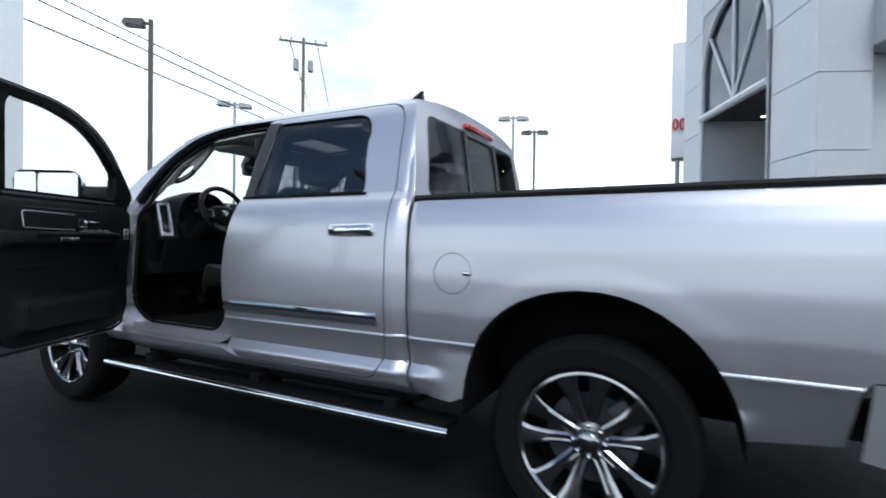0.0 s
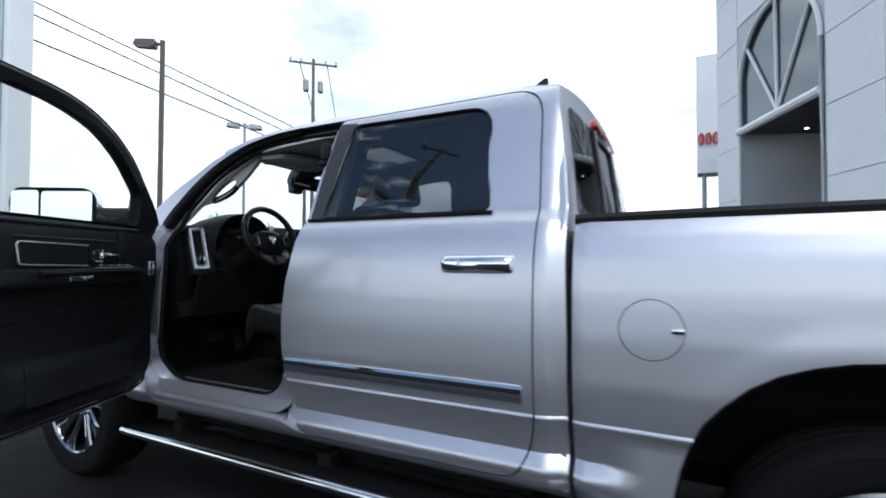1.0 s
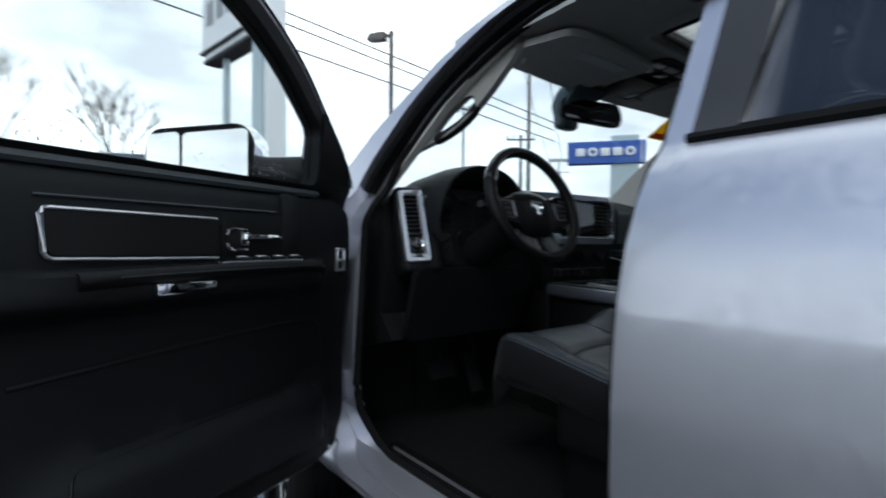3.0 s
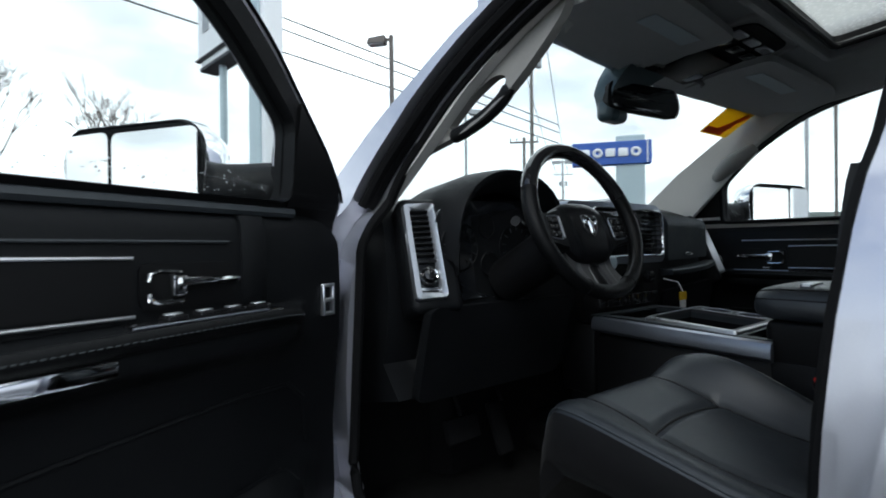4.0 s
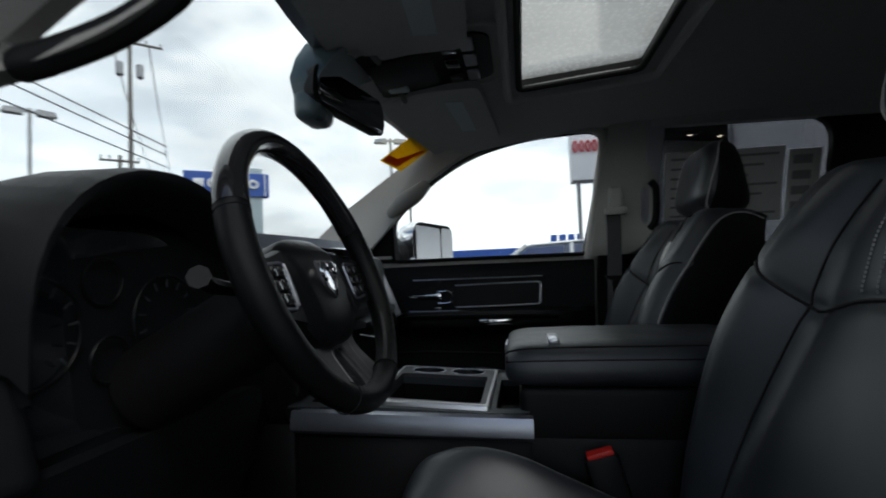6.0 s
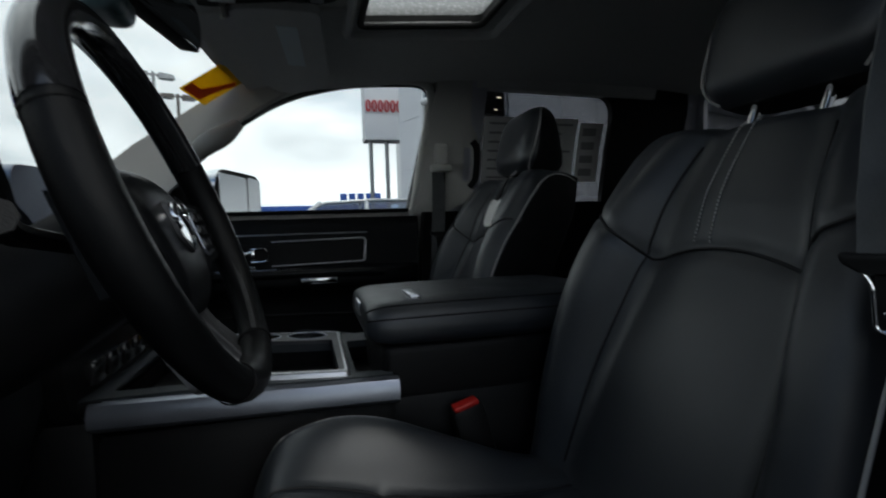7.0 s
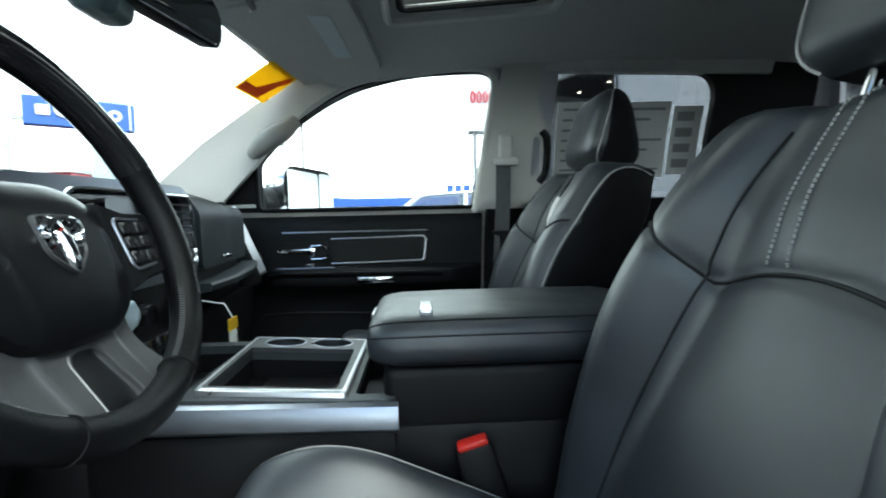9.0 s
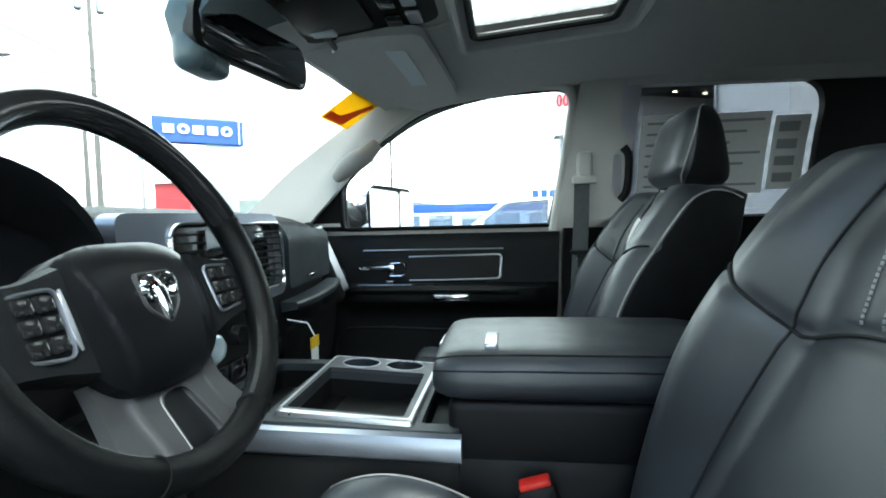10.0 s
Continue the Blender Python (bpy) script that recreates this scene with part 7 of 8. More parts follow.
for s in (-1, 1):
    tube(bm, [Vector(facade(AC + s * 1.22, 6.65, 0.02)), Vector(facade(AC, 4.75, 0.04))], 0.04, 8)
part("arch_bar", bm, WHITE_PAINT, building, "white glazing bars fanning out in the arch")
bm = sheet([(A0, 4.65), (A0, 5.7)] + arch_loop[2:-2] + [(A1, 5.7), (A1, 4.65)], lambda s, z, d: facade(s, z, d + 0.06), (), 0.02)
part("arch_window", bm, WINDOW_DARK, building, "blue-grey arched glass")
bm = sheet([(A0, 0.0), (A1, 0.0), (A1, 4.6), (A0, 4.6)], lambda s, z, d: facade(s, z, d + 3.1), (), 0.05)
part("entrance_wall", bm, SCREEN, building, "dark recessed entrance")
bm = bmesh.new()
for s in (A0 + 0.35, AC, A1 - 0.35):
    tube(bm, [Vector(facade(s, 0, 2.95)), Vector(facade(s, 4.5, 2.95))], 0.06, 6)
tube(bm, [Vector(facade(A0, 2.4, 2.95)), Vector(facade(A1, 2.4, 2.95))], 0.06, 6)
part("door_frame", bm, POLE_GREY, building, "grey metal door frames in the entrance")
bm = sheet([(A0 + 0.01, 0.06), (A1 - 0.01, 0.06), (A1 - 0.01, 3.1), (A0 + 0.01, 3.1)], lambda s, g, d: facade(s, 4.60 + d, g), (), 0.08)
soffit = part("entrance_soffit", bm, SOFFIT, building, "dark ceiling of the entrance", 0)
for s, g in itertools.product((A0 + 0.5, AC, A1 - 0.5), (1.3, 2.2)):
    bm = bmesh.new()
    lathe(bm, [(0.001, 0.0), (0.045, 0.0), (0.055, 0.02)], 14, Matrix.Translation(facade(s, 4.585, g)) @ Matrix.Rotation(-math.pi / 2, 4, "Y"))
    part("downlight", bm, LAMP_GLOW, soffit, "small lit downlight")
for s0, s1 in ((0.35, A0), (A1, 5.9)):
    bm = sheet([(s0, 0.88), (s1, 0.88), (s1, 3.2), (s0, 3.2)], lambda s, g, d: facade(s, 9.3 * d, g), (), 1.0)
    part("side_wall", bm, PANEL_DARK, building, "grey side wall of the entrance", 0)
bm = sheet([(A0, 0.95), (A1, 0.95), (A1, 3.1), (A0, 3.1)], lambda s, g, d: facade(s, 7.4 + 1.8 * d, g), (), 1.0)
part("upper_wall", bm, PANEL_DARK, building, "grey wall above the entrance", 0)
bm = sheet([(A1 - 1.1, 1.9), (A1 - 0.7, 1.9), (A1 - 0.7, 3.1), (A1 - 1.1, 3.1)], lambda s, z, d: facade(s, z, 2.86 + d), (), 0.03)
part("poster", bm, PAPER, building, "plain white notice in the entrance", 0)
bm = bmesh.new()
rbox(bm, (2.4, -1.2, 0), (18, 3.3, 7.5), 0.02, 1, Matrix.Translation(CORNER + G * 0.9 + F * 2.6) @ Matrix.Rotation(math.atan2(G.y, G.x), 4, "Z"))
part("main_block", bm, PANEL, building, "pale grey main block", 0)
bm = bmesh.new()
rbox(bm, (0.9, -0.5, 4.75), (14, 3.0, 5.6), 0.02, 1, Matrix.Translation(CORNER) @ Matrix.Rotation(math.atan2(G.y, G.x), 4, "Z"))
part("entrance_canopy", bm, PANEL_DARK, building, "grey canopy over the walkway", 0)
# wall panels
rows = [(0.2 + 1.37 * k, 0.2 + 1.37 * (k + 1)) for k in range(-1, 7)]
gap = 0.012
for z0, z1 in rows:
    z0, z1 = max(z0, 0.0), min(z1, 9.4)
    for s0, s1 in ((0.0, A0), (A1, 5.95)):
        bm = sheet([(s0 + gap, z0 + gap), (s1 - gap - 0.08 * (s0 == 0.0), z0 + gap), (s1 - gap - 0.08 * (s0 == 0.0), z1 - gap), (s0 + gap + 0.10 * (s0 > 0), z1 - gap)] if s0 == 0.0 else
                   [(s0 + 0.10, z0 + gap), (s1 - gap, z0 + gap), (s1 - gap, z1 - gap), (s0 + 0.10, z1 - gap)], facade, (), 0.03)
        part("wall_panel", bm, PANEL, building, "", 0)
    # return face in darker panels: its shade is put into the colour
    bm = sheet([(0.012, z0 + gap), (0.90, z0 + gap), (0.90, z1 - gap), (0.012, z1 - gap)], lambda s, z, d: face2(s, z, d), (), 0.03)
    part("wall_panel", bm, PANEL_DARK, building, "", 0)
bm = sheet([(A0 - 0.09, 7.42), (A1 + 0.09, 7.42), (A1 - 0.05, 9.3), (A0 + 0.05, 9.3)], facade, (), 0.03)
part("wall_panel", bm, PANEL, building, "", 0)
bm = bmesh.new()
for k in range(5):
    sheet([(2.0 + 0.36 * k, 8.0), (2.25 + 0.36 * k, 8.0), (2.25 + 0.36 * k, 8.4), (2.0 + 0.36 * k, 8.4)], lambda s, z, d: facade(s, z, d - 0.06), (), 0.05, (), (), bm)
part("sign_bar", bm, POLE_GREY, building, "grey sign lettering too small to read")

# second block on posts with red sign shapes
annex = thing("annex_building", "pale building block raised on posts with red sign shapes", "building")
bm = box((17.5, -9.0, 4.55), (18.4, 0.40, 8.9), 0.02, 1)
part("upper_block", bm, PANEL, annex, "pale upper storey", 0)
for k in range(9):
    bm = bmesh.new()
    y = 0.25 - k * 0.23
    tube(bm, [(17.44, y - 0.07 * math.cos(a), 5.80 + 0.20 * math.sin(a)) for a in np.linspace(0, 2 * math.pi, 16, endpoint=False)], 0.032, 6, closed=True, up=(1, 0, 0))
    part("red_sign_shape", bm, SIGN_RED, annex, "red sign shape")
for y in (0.17, -0.44, -4.5):
    bm = bmesh.new()
    tube(bm, [(17.75, y, 0), (17.75, y, 4.6)], 0.08, 10)
    part("post", bm, POLE_GREY, annex, "grey steel post")
bm = box((21.0, -14.0, 0), (24.0, -1.9, 8.4), 0.02, 1)
part("lower_wall", bm, WHITE_PAINT, annex, "white lower wall", 0)
bm = box((17.44, -4.4, 7.6), (17.52, -0.4, 8.0), 0.01, 1)
part("blue_band", bm, LABEL_BLUE, annex, "pale band above the sign", 0)

# far low building with a blue band
far_shop = thing("far_showroom", "low white building with a blue band in the distance", "building")
bm = box((52, -6, 0), (64, 24, 3.4), 0.05, 1)
part("wall", bm, WHITE_PAINT, far_shop, "white wall", 0)
bm = box((51.9, -6.2, 2.6), (64.2, 24.2, 3.5), 0.05, 1)
part("blue_band", bm, BLUE, far_shop, "blue fascia band", 0)
for k in range(7):
    bm = box((51.85, -3 + 3.6 * k, 0.4), (52.02, -0.4 + 3.6 * k, 2.3), 0.02, 1)
    part("shop_window", bm, WINDOW_DARK, far_shop, "dark shop window", 0)
bm = bmesh.new()
for k in range(5):
    rbox(bm, (51.7, -5 + 0.9 * k, 3.9), (51.9, -4.3 + 0.9 * k, 4.7), 0.05, 1)
part("sign_bar", bm, BLUE, far_shop, "blue sign shapes", 0)
# stands for a distant red sign; the house form is made up
red_block = thing("red_roofed_house", "red block for a distant sign, in a house's form", "house")
bm = box((46, 34.2, 0), (54, 38.2, 6.2), 0.05, 1)
part("wall", bm, SIGN_RED, red_block, "red wall", 0)
bm = bmesh.new()
loft(bm, [[(45.6, y, 6.2), (50, y, 6.9), (54.4, y, 6.2)] for y in (34.0, 38.4)])
part("roof", bm, POLE_GREY, red_block, "grey pitched roof", 0)

# ---- signs ----
def along(x, y):
    return Matrix.Translation((x, y, 0))


sign = thing("blue_sign_pylon", "tall pale pylon sign with a blue face and white sign shapes", "sign")
d = Vector((22.30, 16.88, 0)).normalized()
r = Vector((d.y, -d.x, 0))
ctr = Vector((-0.96, 2.32, 0)) + d * 28.0 - r * 0.2
SM = Matrix(((r.x, d.x, 0, ctr.x), (r.y, d.y, 0, ctr.y), (0, 0, 1, 0), (0, 0, 0, 1)))
bm = box((0.1, -0.3, 5.77), (4.25, 0.3, 7.03), 0.04, 2, SM)
part("sign_face", bm, BLUE, sign, "blue sign face", 0)
for k in range(5):
    bm = bmesh.new()
    x = 0.80 + 0.66 * k
    if k in (1, 4):
        tube(bm, [SM @ Vector((x + 0.20 * math.cos(a), -0.33, 6.42 + 0.19 * math.sin(a))) for a in np.linspace(0, 2 * math.pi, 14, endpoint=False)], 0.085, 6, closed=True, up=d)
    else:
        rbox(bm, (x - 0.25, -0.38, 6.19), (x + 0.25, -0.30, 6.65), 0.06, 2, SM)
    part("sign_shape", bm, WHITE_PAINT, sign, "white sign shape")
bm = box((4.00, -0.36, 5.8), (4.06, -0.30, 7.0), 0.01, 1, SM)
part("sign_edge", bm, WHITE_PAINT, sign, "white edge line", 0)
bm = box((2.45, -0.15, 0), (3.92, 0.28, 7.35), 0.03, 1, SM)
part("pylon", bm, PYLON, sign, "pale blue-grey pylon", 0)

ram = thing("dealer_sign", "box sign on pale columns at the lot's edge", "sign")
a, b = Vector((1.34, 15.83, 6.12)), Vector((1.78, 12.93, 6.12))
dv = (b - a).normalized()
nv = Vector((-dv.y, dv.x, 0))
if nv.x > 0:
    nv = -nv
RM = Matrix(((dv.x, -nv.x, 0, a.x), (dv.y, -nv.y, 0, a.y), (0, 0, 1, 6.12), (0, 0, 0, 1)))
bm = box((0, 0, 0.12), (2.80, 0.45, 1.9), 0.03, 2, RM)
part("sign_box", bm, WHITE_PAINT, ram, "white sign box", 0)
# undersides of the white boxes: their shade is put into dark slabs
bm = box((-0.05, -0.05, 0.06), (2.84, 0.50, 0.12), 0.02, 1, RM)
part("sign_soffit", bm, SOFFIT, ram, "dark slab for the shaded underside of the sign", 0)
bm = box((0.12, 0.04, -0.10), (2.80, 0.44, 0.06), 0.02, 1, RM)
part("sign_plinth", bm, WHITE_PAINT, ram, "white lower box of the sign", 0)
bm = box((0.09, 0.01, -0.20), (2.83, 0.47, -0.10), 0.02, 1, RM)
part("plinth_soffit", bm, SOFFIT, ram, "dark slab for the shaded underside of the lower box", 0)
bm = bmesh.new()
rbox(bm, (0.35, -0.02, 0.70), (0.75, 0.01, 1.30), 0.05, 2, RM)
for k in range(3):
    rbox(bm, (0.95 + 0.55 * k, -0.02, 0.72), (1.35 + 0.55 * k, 0.01, 1.25), 0.03, 2, RM)
part("sign_shape", bm, POLE_GREY, ram, "grey sign shapes", 0)
bm = box((2.72, 0.06, -6.12), (3.22, 0.60, 3.5), 0.02, 1, RM)
part("column", bm, PYLON, ram, "pale blue-grey column", 0)
bm = box((3.22, 0.10, -6.12), (3.38, 0.56, 3.5), 0.02, 1, RM)
part("column_edge", bm, WHITE_PAINT, ram, "white column edge", 0)
bm = bmesh.new()
tube(bm, [RM @ Vector((0.98, 0.24, -6.12)), RM @ Vector((0.98, 0.24, 0.0))], 0.09, 12)
part("post", bm, PYLON, ram, "slim pale post")

# ---- lamps and poles ----
def street_lamp(x, y, h, heads, mat, turn=0.0, size=0.55):
    ob = thing("street_lamp", "parking lot lamp on a tall square pole" if heads == 1 else "parking lot lamp with two heads on a tall pole", "street lamp", "lot lamps")
    m = Matrix.Translation((x, y, 0)) @ Matrix.Rotation(turn, 4, "Z")
    bm = bmesh.new()
    rbox(bm, (-0.075, -0.075, 0.6), (0.075, 0.075, h), 0.015, 1, m)
    part("pole", bm, mat, ob)
    bm = bmesh.new()
    lathe(bm, [(0.001, 0.72), (0.27, 0.70), (0.30, 0.0)], 20, m @ Matrix.Rotation(-math.pi / 2, 4, "Y"))
    part("footing", bm, CONCRETE, ob, "round concrete footing")
    for s in ((-1,) if heads == 1 else (-1, 1)):
        bm = bmesh.new()
        rbox(bm, (min(s * 0.05, s * 0.25), -0.04, h - 0.20), (max(s * 0.05, s * 0.25), 0.04, h - 0.10), 0.01, 1, m)
        t = bmesh.new()
        loft(t, [[(s * (0.22 + u * size * 1.3), v, h - 0.30 + z) for u, v, z in ((0, -0.2, 0), (1, -0.2, 0.02), (1, 0.2, 0.02), (0, 0.2, 0))], [(s * (0.22 + u * size * 1.3), v, h - 0.30 + z) for u, v, z in ((0, -0.2, 0.26), (0.9, -0.17, 0.22), (0.9, 0.17, 0.22), (0, 0.2, 0.26))]])
        add(bm, t, m)
        head = part("lamp_head", bm, mat, ob, "flat lamp head")
        bm = bmesh.new()
        rbox(bm, (min(s * 0.28, s * 0.85), -0.16, h - 0.325), (max(s * 0.28, s * 0.85), 0.16, h - 0.30), 0.005, 1, m)
        part("lens", bm, WHITE_PAINT, head, "pale lamp lens")
    return ob


street_lamp(8.45, 17.79, 9.4, 1, POLE_BROWN, radians(-50))
street_lamp(16.48, 22.86, 9.05, 2, POLE_GREY, radians(-40))
street_lamp(25.9, 9.54, 9.1, 2, POLE_GREY, radians(-70))
street_lamp(30.1, 9.44, 9.1, 2, POLE_BROWN, radians(-70))
street_lamp(34.0, 30.0, 9.0, 2, POLE_GREY, radians(-40))


mast = thing("steel_mast", "slim grey steel mast with a thick sleeve round its foot", "pole")
bm = bmesh.new()
tube(bm, [(2.53, 13.38, 0), (2.53, 13.38, 11.5)], 0.06, 10)
part("pole", bm, POLE_GREY, mast)
bm = bmesh.new()
tube(bm, [(2.53, 13.38, 0), (2.53, 13.38, 4.65)], 0.16, 14)
sleeve = part("sleeve", bm, POLE_BROWN, mast, "dull brown-grey sleeve")
for z in (3.75, 4.0, 4.25):
    bm = bmesh.new()
    lathe(bm, [(0.155, -0.03), (0.168, -0.02), (0.168, 0.02), (0.155, 0.03)], 14, Matrix.Translation((2.53, 13.38, z)) @ Matrix.Rotation(-math.pi / 2, 4, "Y"))
    part("band", bm, WHITE_PAINT, sleeve, "pale band")


def utility_pole(x, y, h, turn, kit=True, lower=False):
    ob = thing("utility_pole", "tall wooden utility pole with a crossarm and transformers" if kit else "weathered wooden utility pole with a crossarm", "utility pole")
    m = Matrix.Translation((x, y, 0)) @ Matrix.Rotation(turn, 4, "Z")
    bm = bmesh.new()
    tube(bm, [m @ Vector((0, 0, 0)), m @ Vector((0, 0, h * 0.5)), m @ Vector((0, 0, h))], [0.15, 0.12, 0.09], 12)
    part("pole", bm, WOOD_POLE, ob)
    bm = bmesh.new()
    reach = 1.5 if kit else 0.9
    rbox(bm, (-reach, -0.05, h - 0.35), (reach, 0.05, h - 0.24), 0.01, 1, m)
    part("crossarm", bm, WOOD_POLE, ob)
    if lower:
        bm = bmesh.new()
        rbox(bm, (-1.0, -0.05, h - 4.0), (1.0, 0.05, h - 3.88), 0.01, 1, m)
        part("crossarm", bm, WOOD_POLE, ob)
    for q in (-0.93 * reach, -0.5 * reach, 0.5 * reach, 0.93 * reach):
        bm = bmesh.new()
        tube(bm, [m @ Vector((q, 0, h - 0.22)), m @ Vector((q, 0, h - 0.10)), m @ Vector((q, 0, h - 0.02))], [0.03, 0.06, 0.03], 8)
        part("insulator", bm, POLE_GREY, ob)
    if kit:
        for q in (-0.45, 0.45):
            bm = bmesh.new()
            tube(bm, [m @ Vector((q, 0.1, z)) for z in (h - 2.1, h - 2.03, h - 1.42, h - 1.35)], [0.12, 0.18, 0.18, 0.11], 14)
            part("transformer", bm, POLE_GREY, ob, "grey transformer can")
    return ob


utility_pole(21.0, 22.0, 14.2, radians(-45))
utility_pole(21.6, 23.2, 8.2, radians(-45), False)
utility_pole(-8.6, 7.35, 11.0, radians(25), False, True)
utility_pole(62.0, 52.0, 13.0, radians(-45))


def wire(a, b, sag, r=0.03):
    bm = bmesh.new()
    a, b = Vector(a), Vector(b)
    tube(bm, [a.lerp(b, t) - Vector((0, 0, sag * 4 * t * (1 - t))) for t in np.linspace(0, 1, 25)], r, 5)
    return tagged(part("overhead_wire", bm, WIRE, None, "black overhead power line"), category="power line", group="power lines")


for a, b, s in (((-12, 20, 11.36), (21, 20, 7.83), 0.0), ((-12, 20, 10.25), (21, 20, 7.22), 0.0), ((-12, 20, 11.80), (21, 20, 8.27), 0.0),
                ((21.6, 21.4, 13.9), (62.6, 51.4, 12.8), 1.0), ((20.4, 22.6, 13.9), (61.4, 52.6, 12.8), 1.0)):
    wire(a, b, s)

# ---- parked vehicles ----
def car(x, y, turn, paint, label, kind="suv", base=0.0):
    """A parked car or sport utility vehicle, nose along +y of its own frame."""
    tall = {"tall": 1.92, "suv": 1.78, "saloon": 1.48}[kind]
    ob = thing("parked_car", label, "car", "parked cars")
    m = Matrix.Translation((x, y, base)) @ Matrix.Rotation(turn, 4, "Z")
    belt = {"tall": 1.36, "suv": 1.05, "saloon": 0.92}[kind]
    prof = [(-2.25, 0.62, 0.80), (-2.22, 0.95, 0.84), (-2.15, belt, 0.88), (-1.5, belt + 0.02, 0.92), (0.2, belt + 0.01, 0.93), (0.95, belt - 0.02, 0.92), (1.9, belt - 0.14, 0.88), (2.2, belt - 0.30, 0.80), (2.28, 0.62, 0.72)]
    bm = bmesh.new()
    secs = []
    for yy, zt, w in prof:
        secs.append([(-w * 0.9, yy, 0.30), (-w, yy, 0.45), (-w * 1.01, yy, zt * 0.7), (-w * 0.96, yy, zt - 0.04), (-w * 0.86, yy, zt), (w * 0.86, yy, zt), (w * 0.96, yy, zt - 0.04), (w * 1.01, yy, zt * 0.7), (w, yy, 0.45), (w * 0.9, yy, 0.30)])
    loft(bm, secs)
    bmesh.ops.transform(bm, matrix=m, verts=bm.verts)
    body = part("body", bm, paint, ob, "", 40)
    front, rear = (0.25, -1.55) if kind == "saloon" else (0.55, -2.0)
    bm = bmesh.new()
    roof_pts = [(rear, -0.05), (rear + 0.18, 0.0), (-0.6, 0.03), (front - 0.1, -0.02), (front, -0.06)]
    loft(bm, [[(-0.64, yy, tall + dz - 0.03), (-0.56, yy, tall + dz), (0, yy, tall + dz + 0.03), (0.56, yy, tall + dz), (0.64, yy, tall + dz - 0.03), (0.60, yy, tall + dz - 0.06), (-0.60, yy, tall + dz - 0.06)] for yy, dz in roof_pts])
    bmesh.ops.transform(bm, matrix=m, verts=bm.verts)
    part("roof", bm, paint, ob, "", 40)
    bm = bmesh.new()
    loft(bm, [[(-0.82, rear - 0.18, belt - 0.02), (0.82, rear - 0.18, belt - 0.02), (0.82, front + 0.75, belt - 0.04), (-0.82, front + 0.75, belt - 0.04)], [(-0.62, rear, tall - 0.05), (0.62, rear, tall - 0.05), (0.62, front, tall - 0.06), (-0.62, front, tall - 0.06)]])
    bmesh.ops.transform(bm, matrix=m, verts=bm.verts)
    part("glasshouse", bm, WINDOW_DARK, ob, "sky-lit windows", 0)
    bm = bmesh.new()
    for s in (-1, 1):
        for (y0, y1) in ((front + 0.72, front), (-0.35, -0.38), (rear - 0.15, rear + 0.02)):
            tube(bm, [m @ Vector((s * 0.83, y0, belt - 0.02)), m @ Vector((s * 0.63, y1, tall - 0.04))], 0.045, 8)
    part("window_pillars", bm, paint, ob, "painted window pillars")
    for s in (-1, 1):
        for yy in (-1.4, 1.4):
            bm = bmesh.new()
            wm = m @ Matrix.Translation((s * 0.80, yy, 0.36))
            lathe(bm, [(0.22, -0.11), (0.33, -0.115), (0.36, -0.07), (0.36, 0.07), (0.33, 0.115), (0.22, 0.11)], 28, wm, True)
            w = part("wheel", bm, RUBBER, ob, "black tyre")
            bm = bmesh.new()
            lathe(bm, [(0.02, s * 0.11), (0.06, s * 0.115), (0.20, s * 0.09), (0.23, s * 0.11)], 24, wm)
            part("rim", bm, BRUSHED, w, "alloy rim")
        bm = bmesh.new()
        rbox(bm, (min(s * 0.50, s * 0.78), 2.05, belt - 0.34), (max(s * 0.50, s * 0.78), 2.27, belt - 0.20), 0.03, 2, m)
        part("headlight", bm, CHROME, ob, "clear headlight")
        bm = bmesh.new()
        rbox(bm, (min(s * 0.62, s * 0.84), -2.26, belt - 0.30), (max(s * 0.62, s * 0.84), -2.15, belt - 0.06), 0.03, 2, m)
        part("tail_light", bm, RED_LENS, ob, "red tail light")
        bm = bmesh.new()
        rbox(bm, (min(s * 0.90, s * 1.08), front + 0.42, belt), (max(s * 0.90, s * 1.08), front + 0.52, belt + 0.15), 0.03, 2, m)
        part("door_mirror", bm, paint, ob, "door mirror")
    return ob


car(9.95, 1.75, radians(0), WHITE_CAR, "tall white sport utility vehicle parked beside the truck", "tall")
car(9.9, 6.4, radians(92), GREY_CAR, "grey saloon car parked in the row", "saloon")
car(10.4, 9.6, radians(90), BLACK_CAR, "black saloon car parked in the row", "saloon")
# car raised to fit the camera's view; the unseen stand is added under it
bm = bmesh.new()
rbox(bm, (-3.1, 14.4, -0.02), (2.4, 17.1, 1.55), 0.06, 2)
tagged(part("display_stand", bm, PANEL_DARK, None, "added unseen stand under the raised vehicle"), category="stand")
car(-0.34, 15.75, radians(90), WHITE_CAR, "white sport utility vehicle raised on an added stand", base=1.55)
car(6.9, 23.8, radians(80), SIGN_RED, "red car at the lot's far edge", "saloon")
car(-7.0, 14.0, radians(80), WHITE_CAR, "white car near the sign", "saloon")

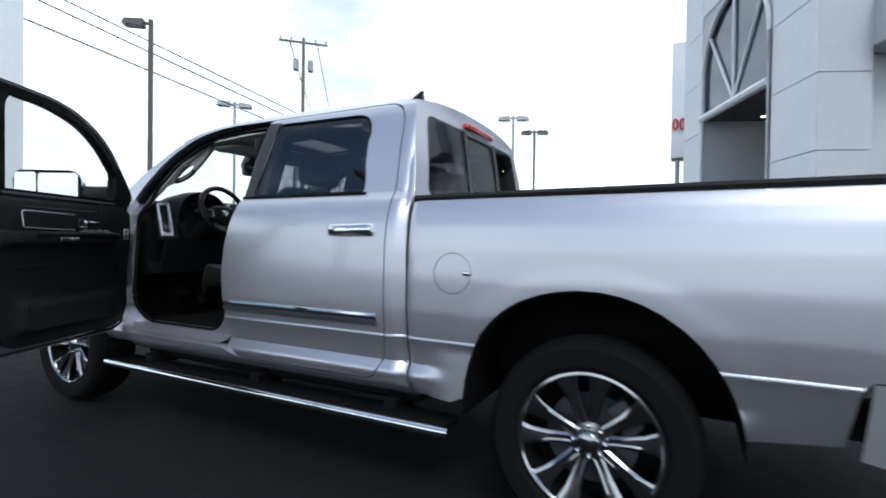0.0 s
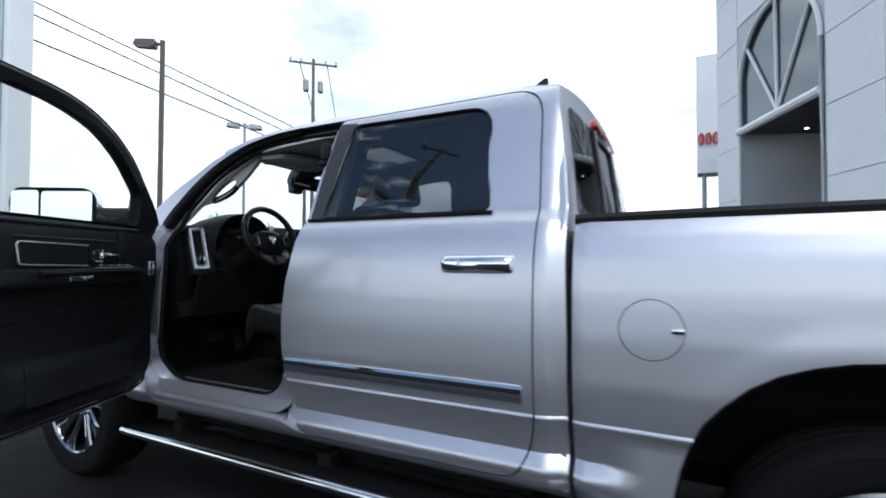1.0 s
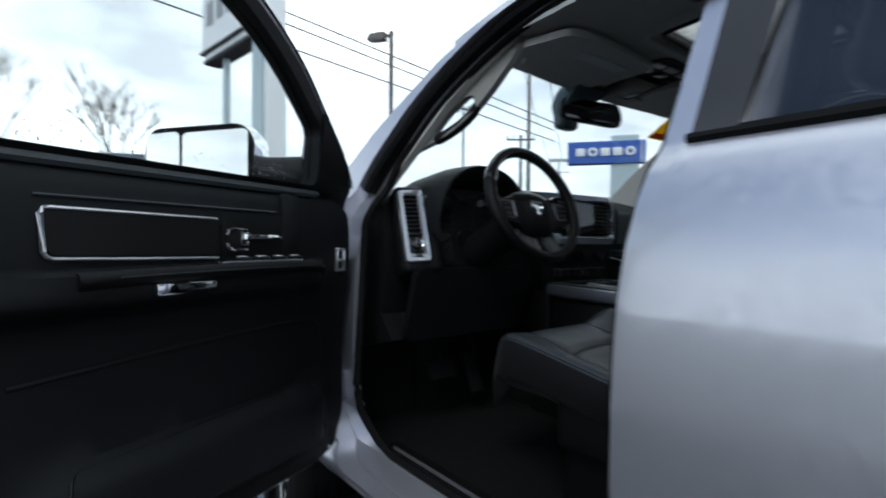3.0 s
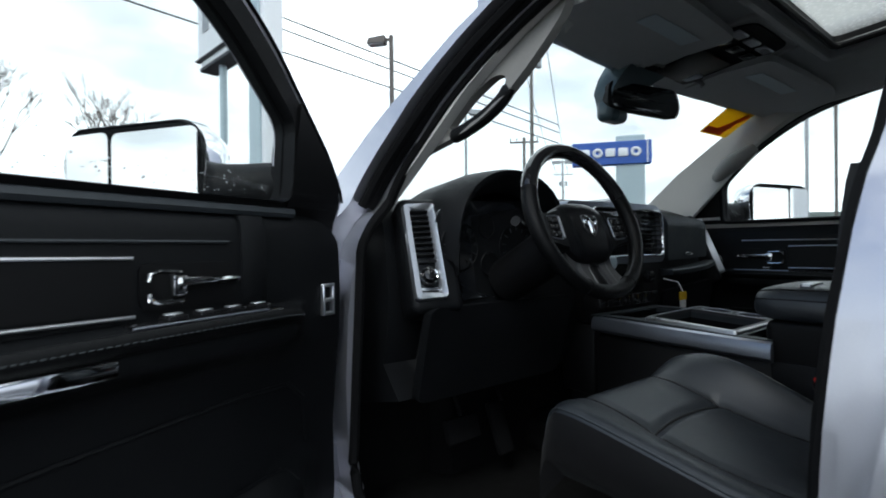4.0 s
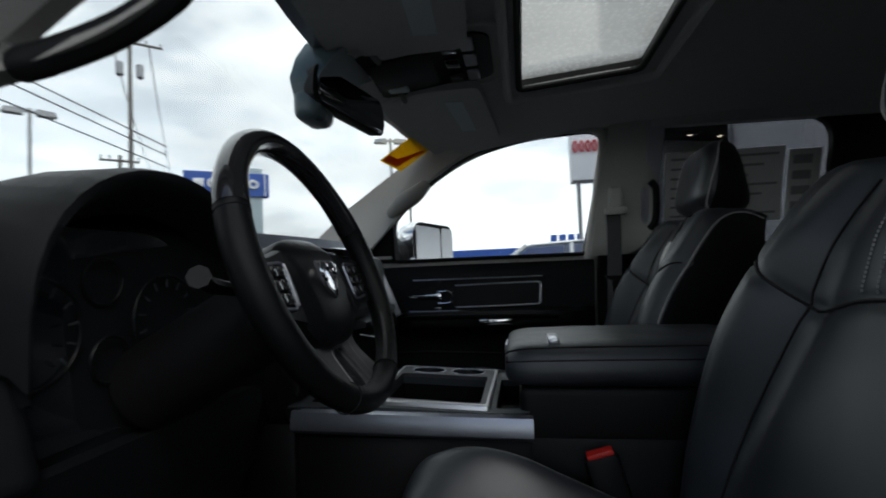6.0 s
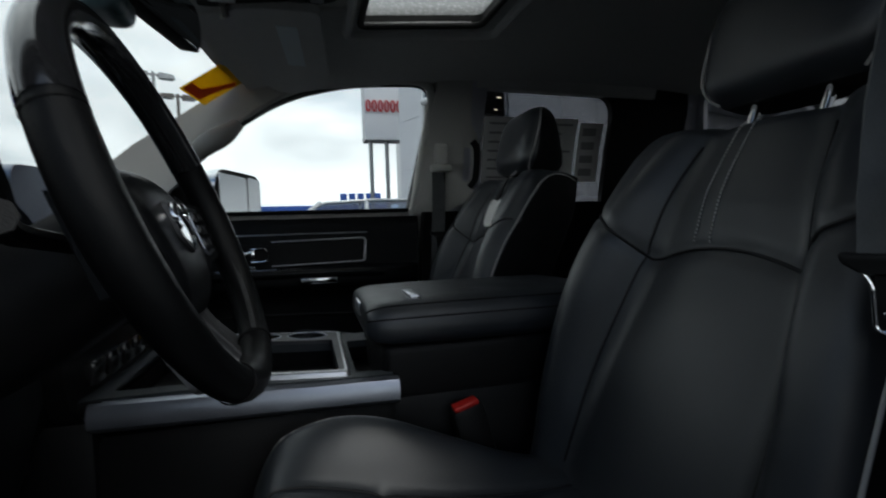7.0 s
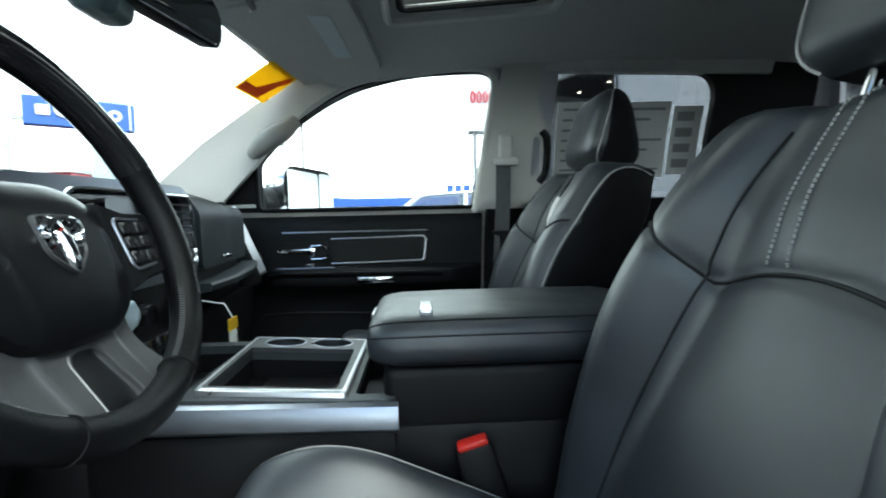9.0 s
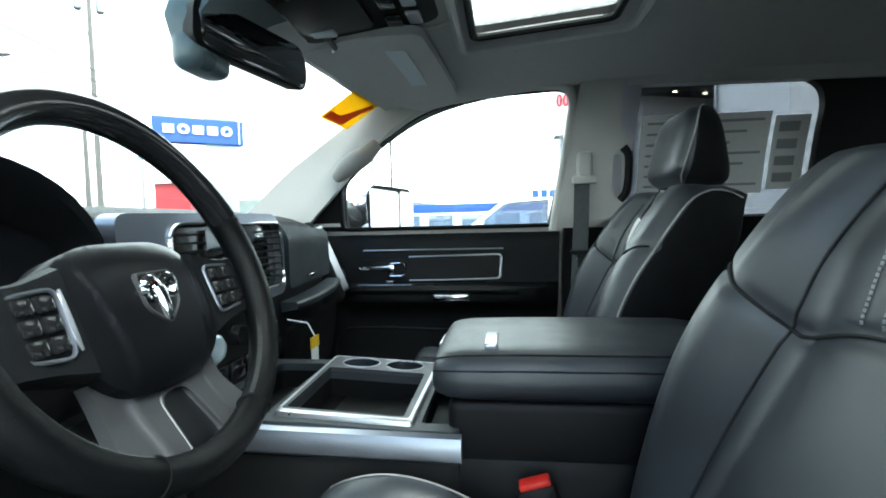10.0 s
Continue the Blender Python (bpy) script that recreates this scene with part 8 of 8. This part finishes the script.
# ---- trees, hedge and hills ----
def bare_tree(x, y, h, seed):
    rnd = random.Random(seed)
    ob = thing("bare_tree", "leafless grey-brown tree at the lot's edge", "tree")
    bm = bmesh.new()
    tips = []

    def grow(p, d, l, r, depth):
        q = p + d * l
        tube(bm, [p, p.lerp(q, 0.5) + Vector((rnd.uniform(-1, 1), rnd.uniform(-1, 1), 0)) * l * 0.05, q], [r, r * 0.85, r * 0.7], 5, cap=False)
        if depth == 0:
            tips.append(q)
            return
        for _ in range(3 if depth > 1 else 4):
            nd = (d + Vector((rnd.uniform(-1, 1), rnd.uniform(-1, 1), rnd.uniform(-0.1, 0.7))) * 0.52).normalized()
            grow(q, nd, l * rnd.uniform(0.6, 0.82), r * 0.6, depth - 1)

    grow(Vector((x, y, 0)), Vector((0, 0, 1)), h * 0.30, h * 0.013, 5)
    part("trunk", bm, BARK, ob, "trunk and bare limbs")
    return ob


bare_tree(1.0, 36.0, 12.0, 3)
bare_tree(-4.0, 38.0, 12.0, 8)
bare_tree(22.5, 33.0, 5.0, 11)
bare_tree(27.0, 32.5, 4.6, 14)
bare_tree(31.0, 31.0, 4.4, 17)


def bush(x, y, r, h, seed):
    rnd = random.Random(seed)
    ob = thing("shrub", "dull green shrub at the lot's edge", "shrub", "shrubs")
    bm = bmesh.new()
    for _ in range(7):
        a = rnd.uniform(0, 6.28)
        tube(bm, [(x, y, 0), (x + 0.5 * r * math.cos(a), y + 0.5 * r * math.sin(a), h * 0.7)], [0.05, 0.02], 5)
    part("stems", bm, BARK, ob, "bare stems")
    bm = bmesh.new()
    for _ in range(900):
        a, q, zz = rnd.uniform(0, 6.28), rnd.random() ** 0.5, rnd.uniform(0.15, 1)
        rr = r * q * math.sin(math.pi * (0.25 + 0.7 * zz)) * (0.8 + 0.35 * math.sin(3 * a + seed))
        c = Vector((x + rr * math.cos(a), y + rr * math.sin(a), h * zz))
        d1 = Vector((rnd.uniform(-1, 1), rnd.uniform(-1, 1), rnd.uniform(-1, 1))).normalized() * rnd.uniform(0.08, 0.16)
        d2 = d1.cross(Vector((rnd.uniform(-1, 1), rnd.uniform(-1, 1), rnd.uniform(-1, 1)))).normalized() * rnd.uniform(0.04, 0.08)
        bm.faces.new([bm.verts.new(c - d1), bm.verts.new(c + d2), bm.verts.new(c + d1), bm.verts.new(c - d2)])
    crown = part("crown", bm, LEAF, ob, "uneven crown of small leaves", 0)
    return ob


for k, (x, y, r, h) in enumerate(((14.0, 27.0, 1.9, 3.0), (17.5, 28.5, 1.7, 3.4), (11.5, 27.5, 1.4, 2.3), (20.5, 29.0, 1.5, 2.8))):
    bush(x, y, r, h, k)

bm = bmesh.new()
rings = []
for i in range(121):
    a = 2 * math.pi * i / 120
    h = 26 + 22 * noise.noise(Vector((2.2 * math.cos(a), 2.2 * math.sin(a), 0.3))) + 7 * noise.noise(Vector((9 * math.cos(a), 9 * math.sin(a), 1.3))) + 2.5 * noise.noise(Vector((40 * math.cos(a), 40 * math.sin(a), 2.0)))
    h *= 0.25 + 0.75 * smoothstep(-0.1, 0.6, math.cos(a - radians(75)))
    h += 42 * math.exp(-((math.degrees(a) - 64) / 6.5) ** 2)
    rings.append([((560 + d) * math.cos(a), (560 + d) * math.sin(a), h * f) for d, f in ((0, -0.05), (60, 0.45), (120, 0.8), (200, 1.0), (300, 0.6))])
loft(bm, rings, cap=False, around=False)
tagged(part("hills", bm, HILL, None, "low wooded hills on the horizon"), category="hills", kind="structure")
for w in (sun_glass, glass):
    w.visible_shadow = False
for ob in bpy.data.objects:
    if ob.type == "MESH" and ob.data.materials and ob.data.materials[0] in (CLEAR, PRIVACY, WET_GLASS):
        ob.visible_shadow = False
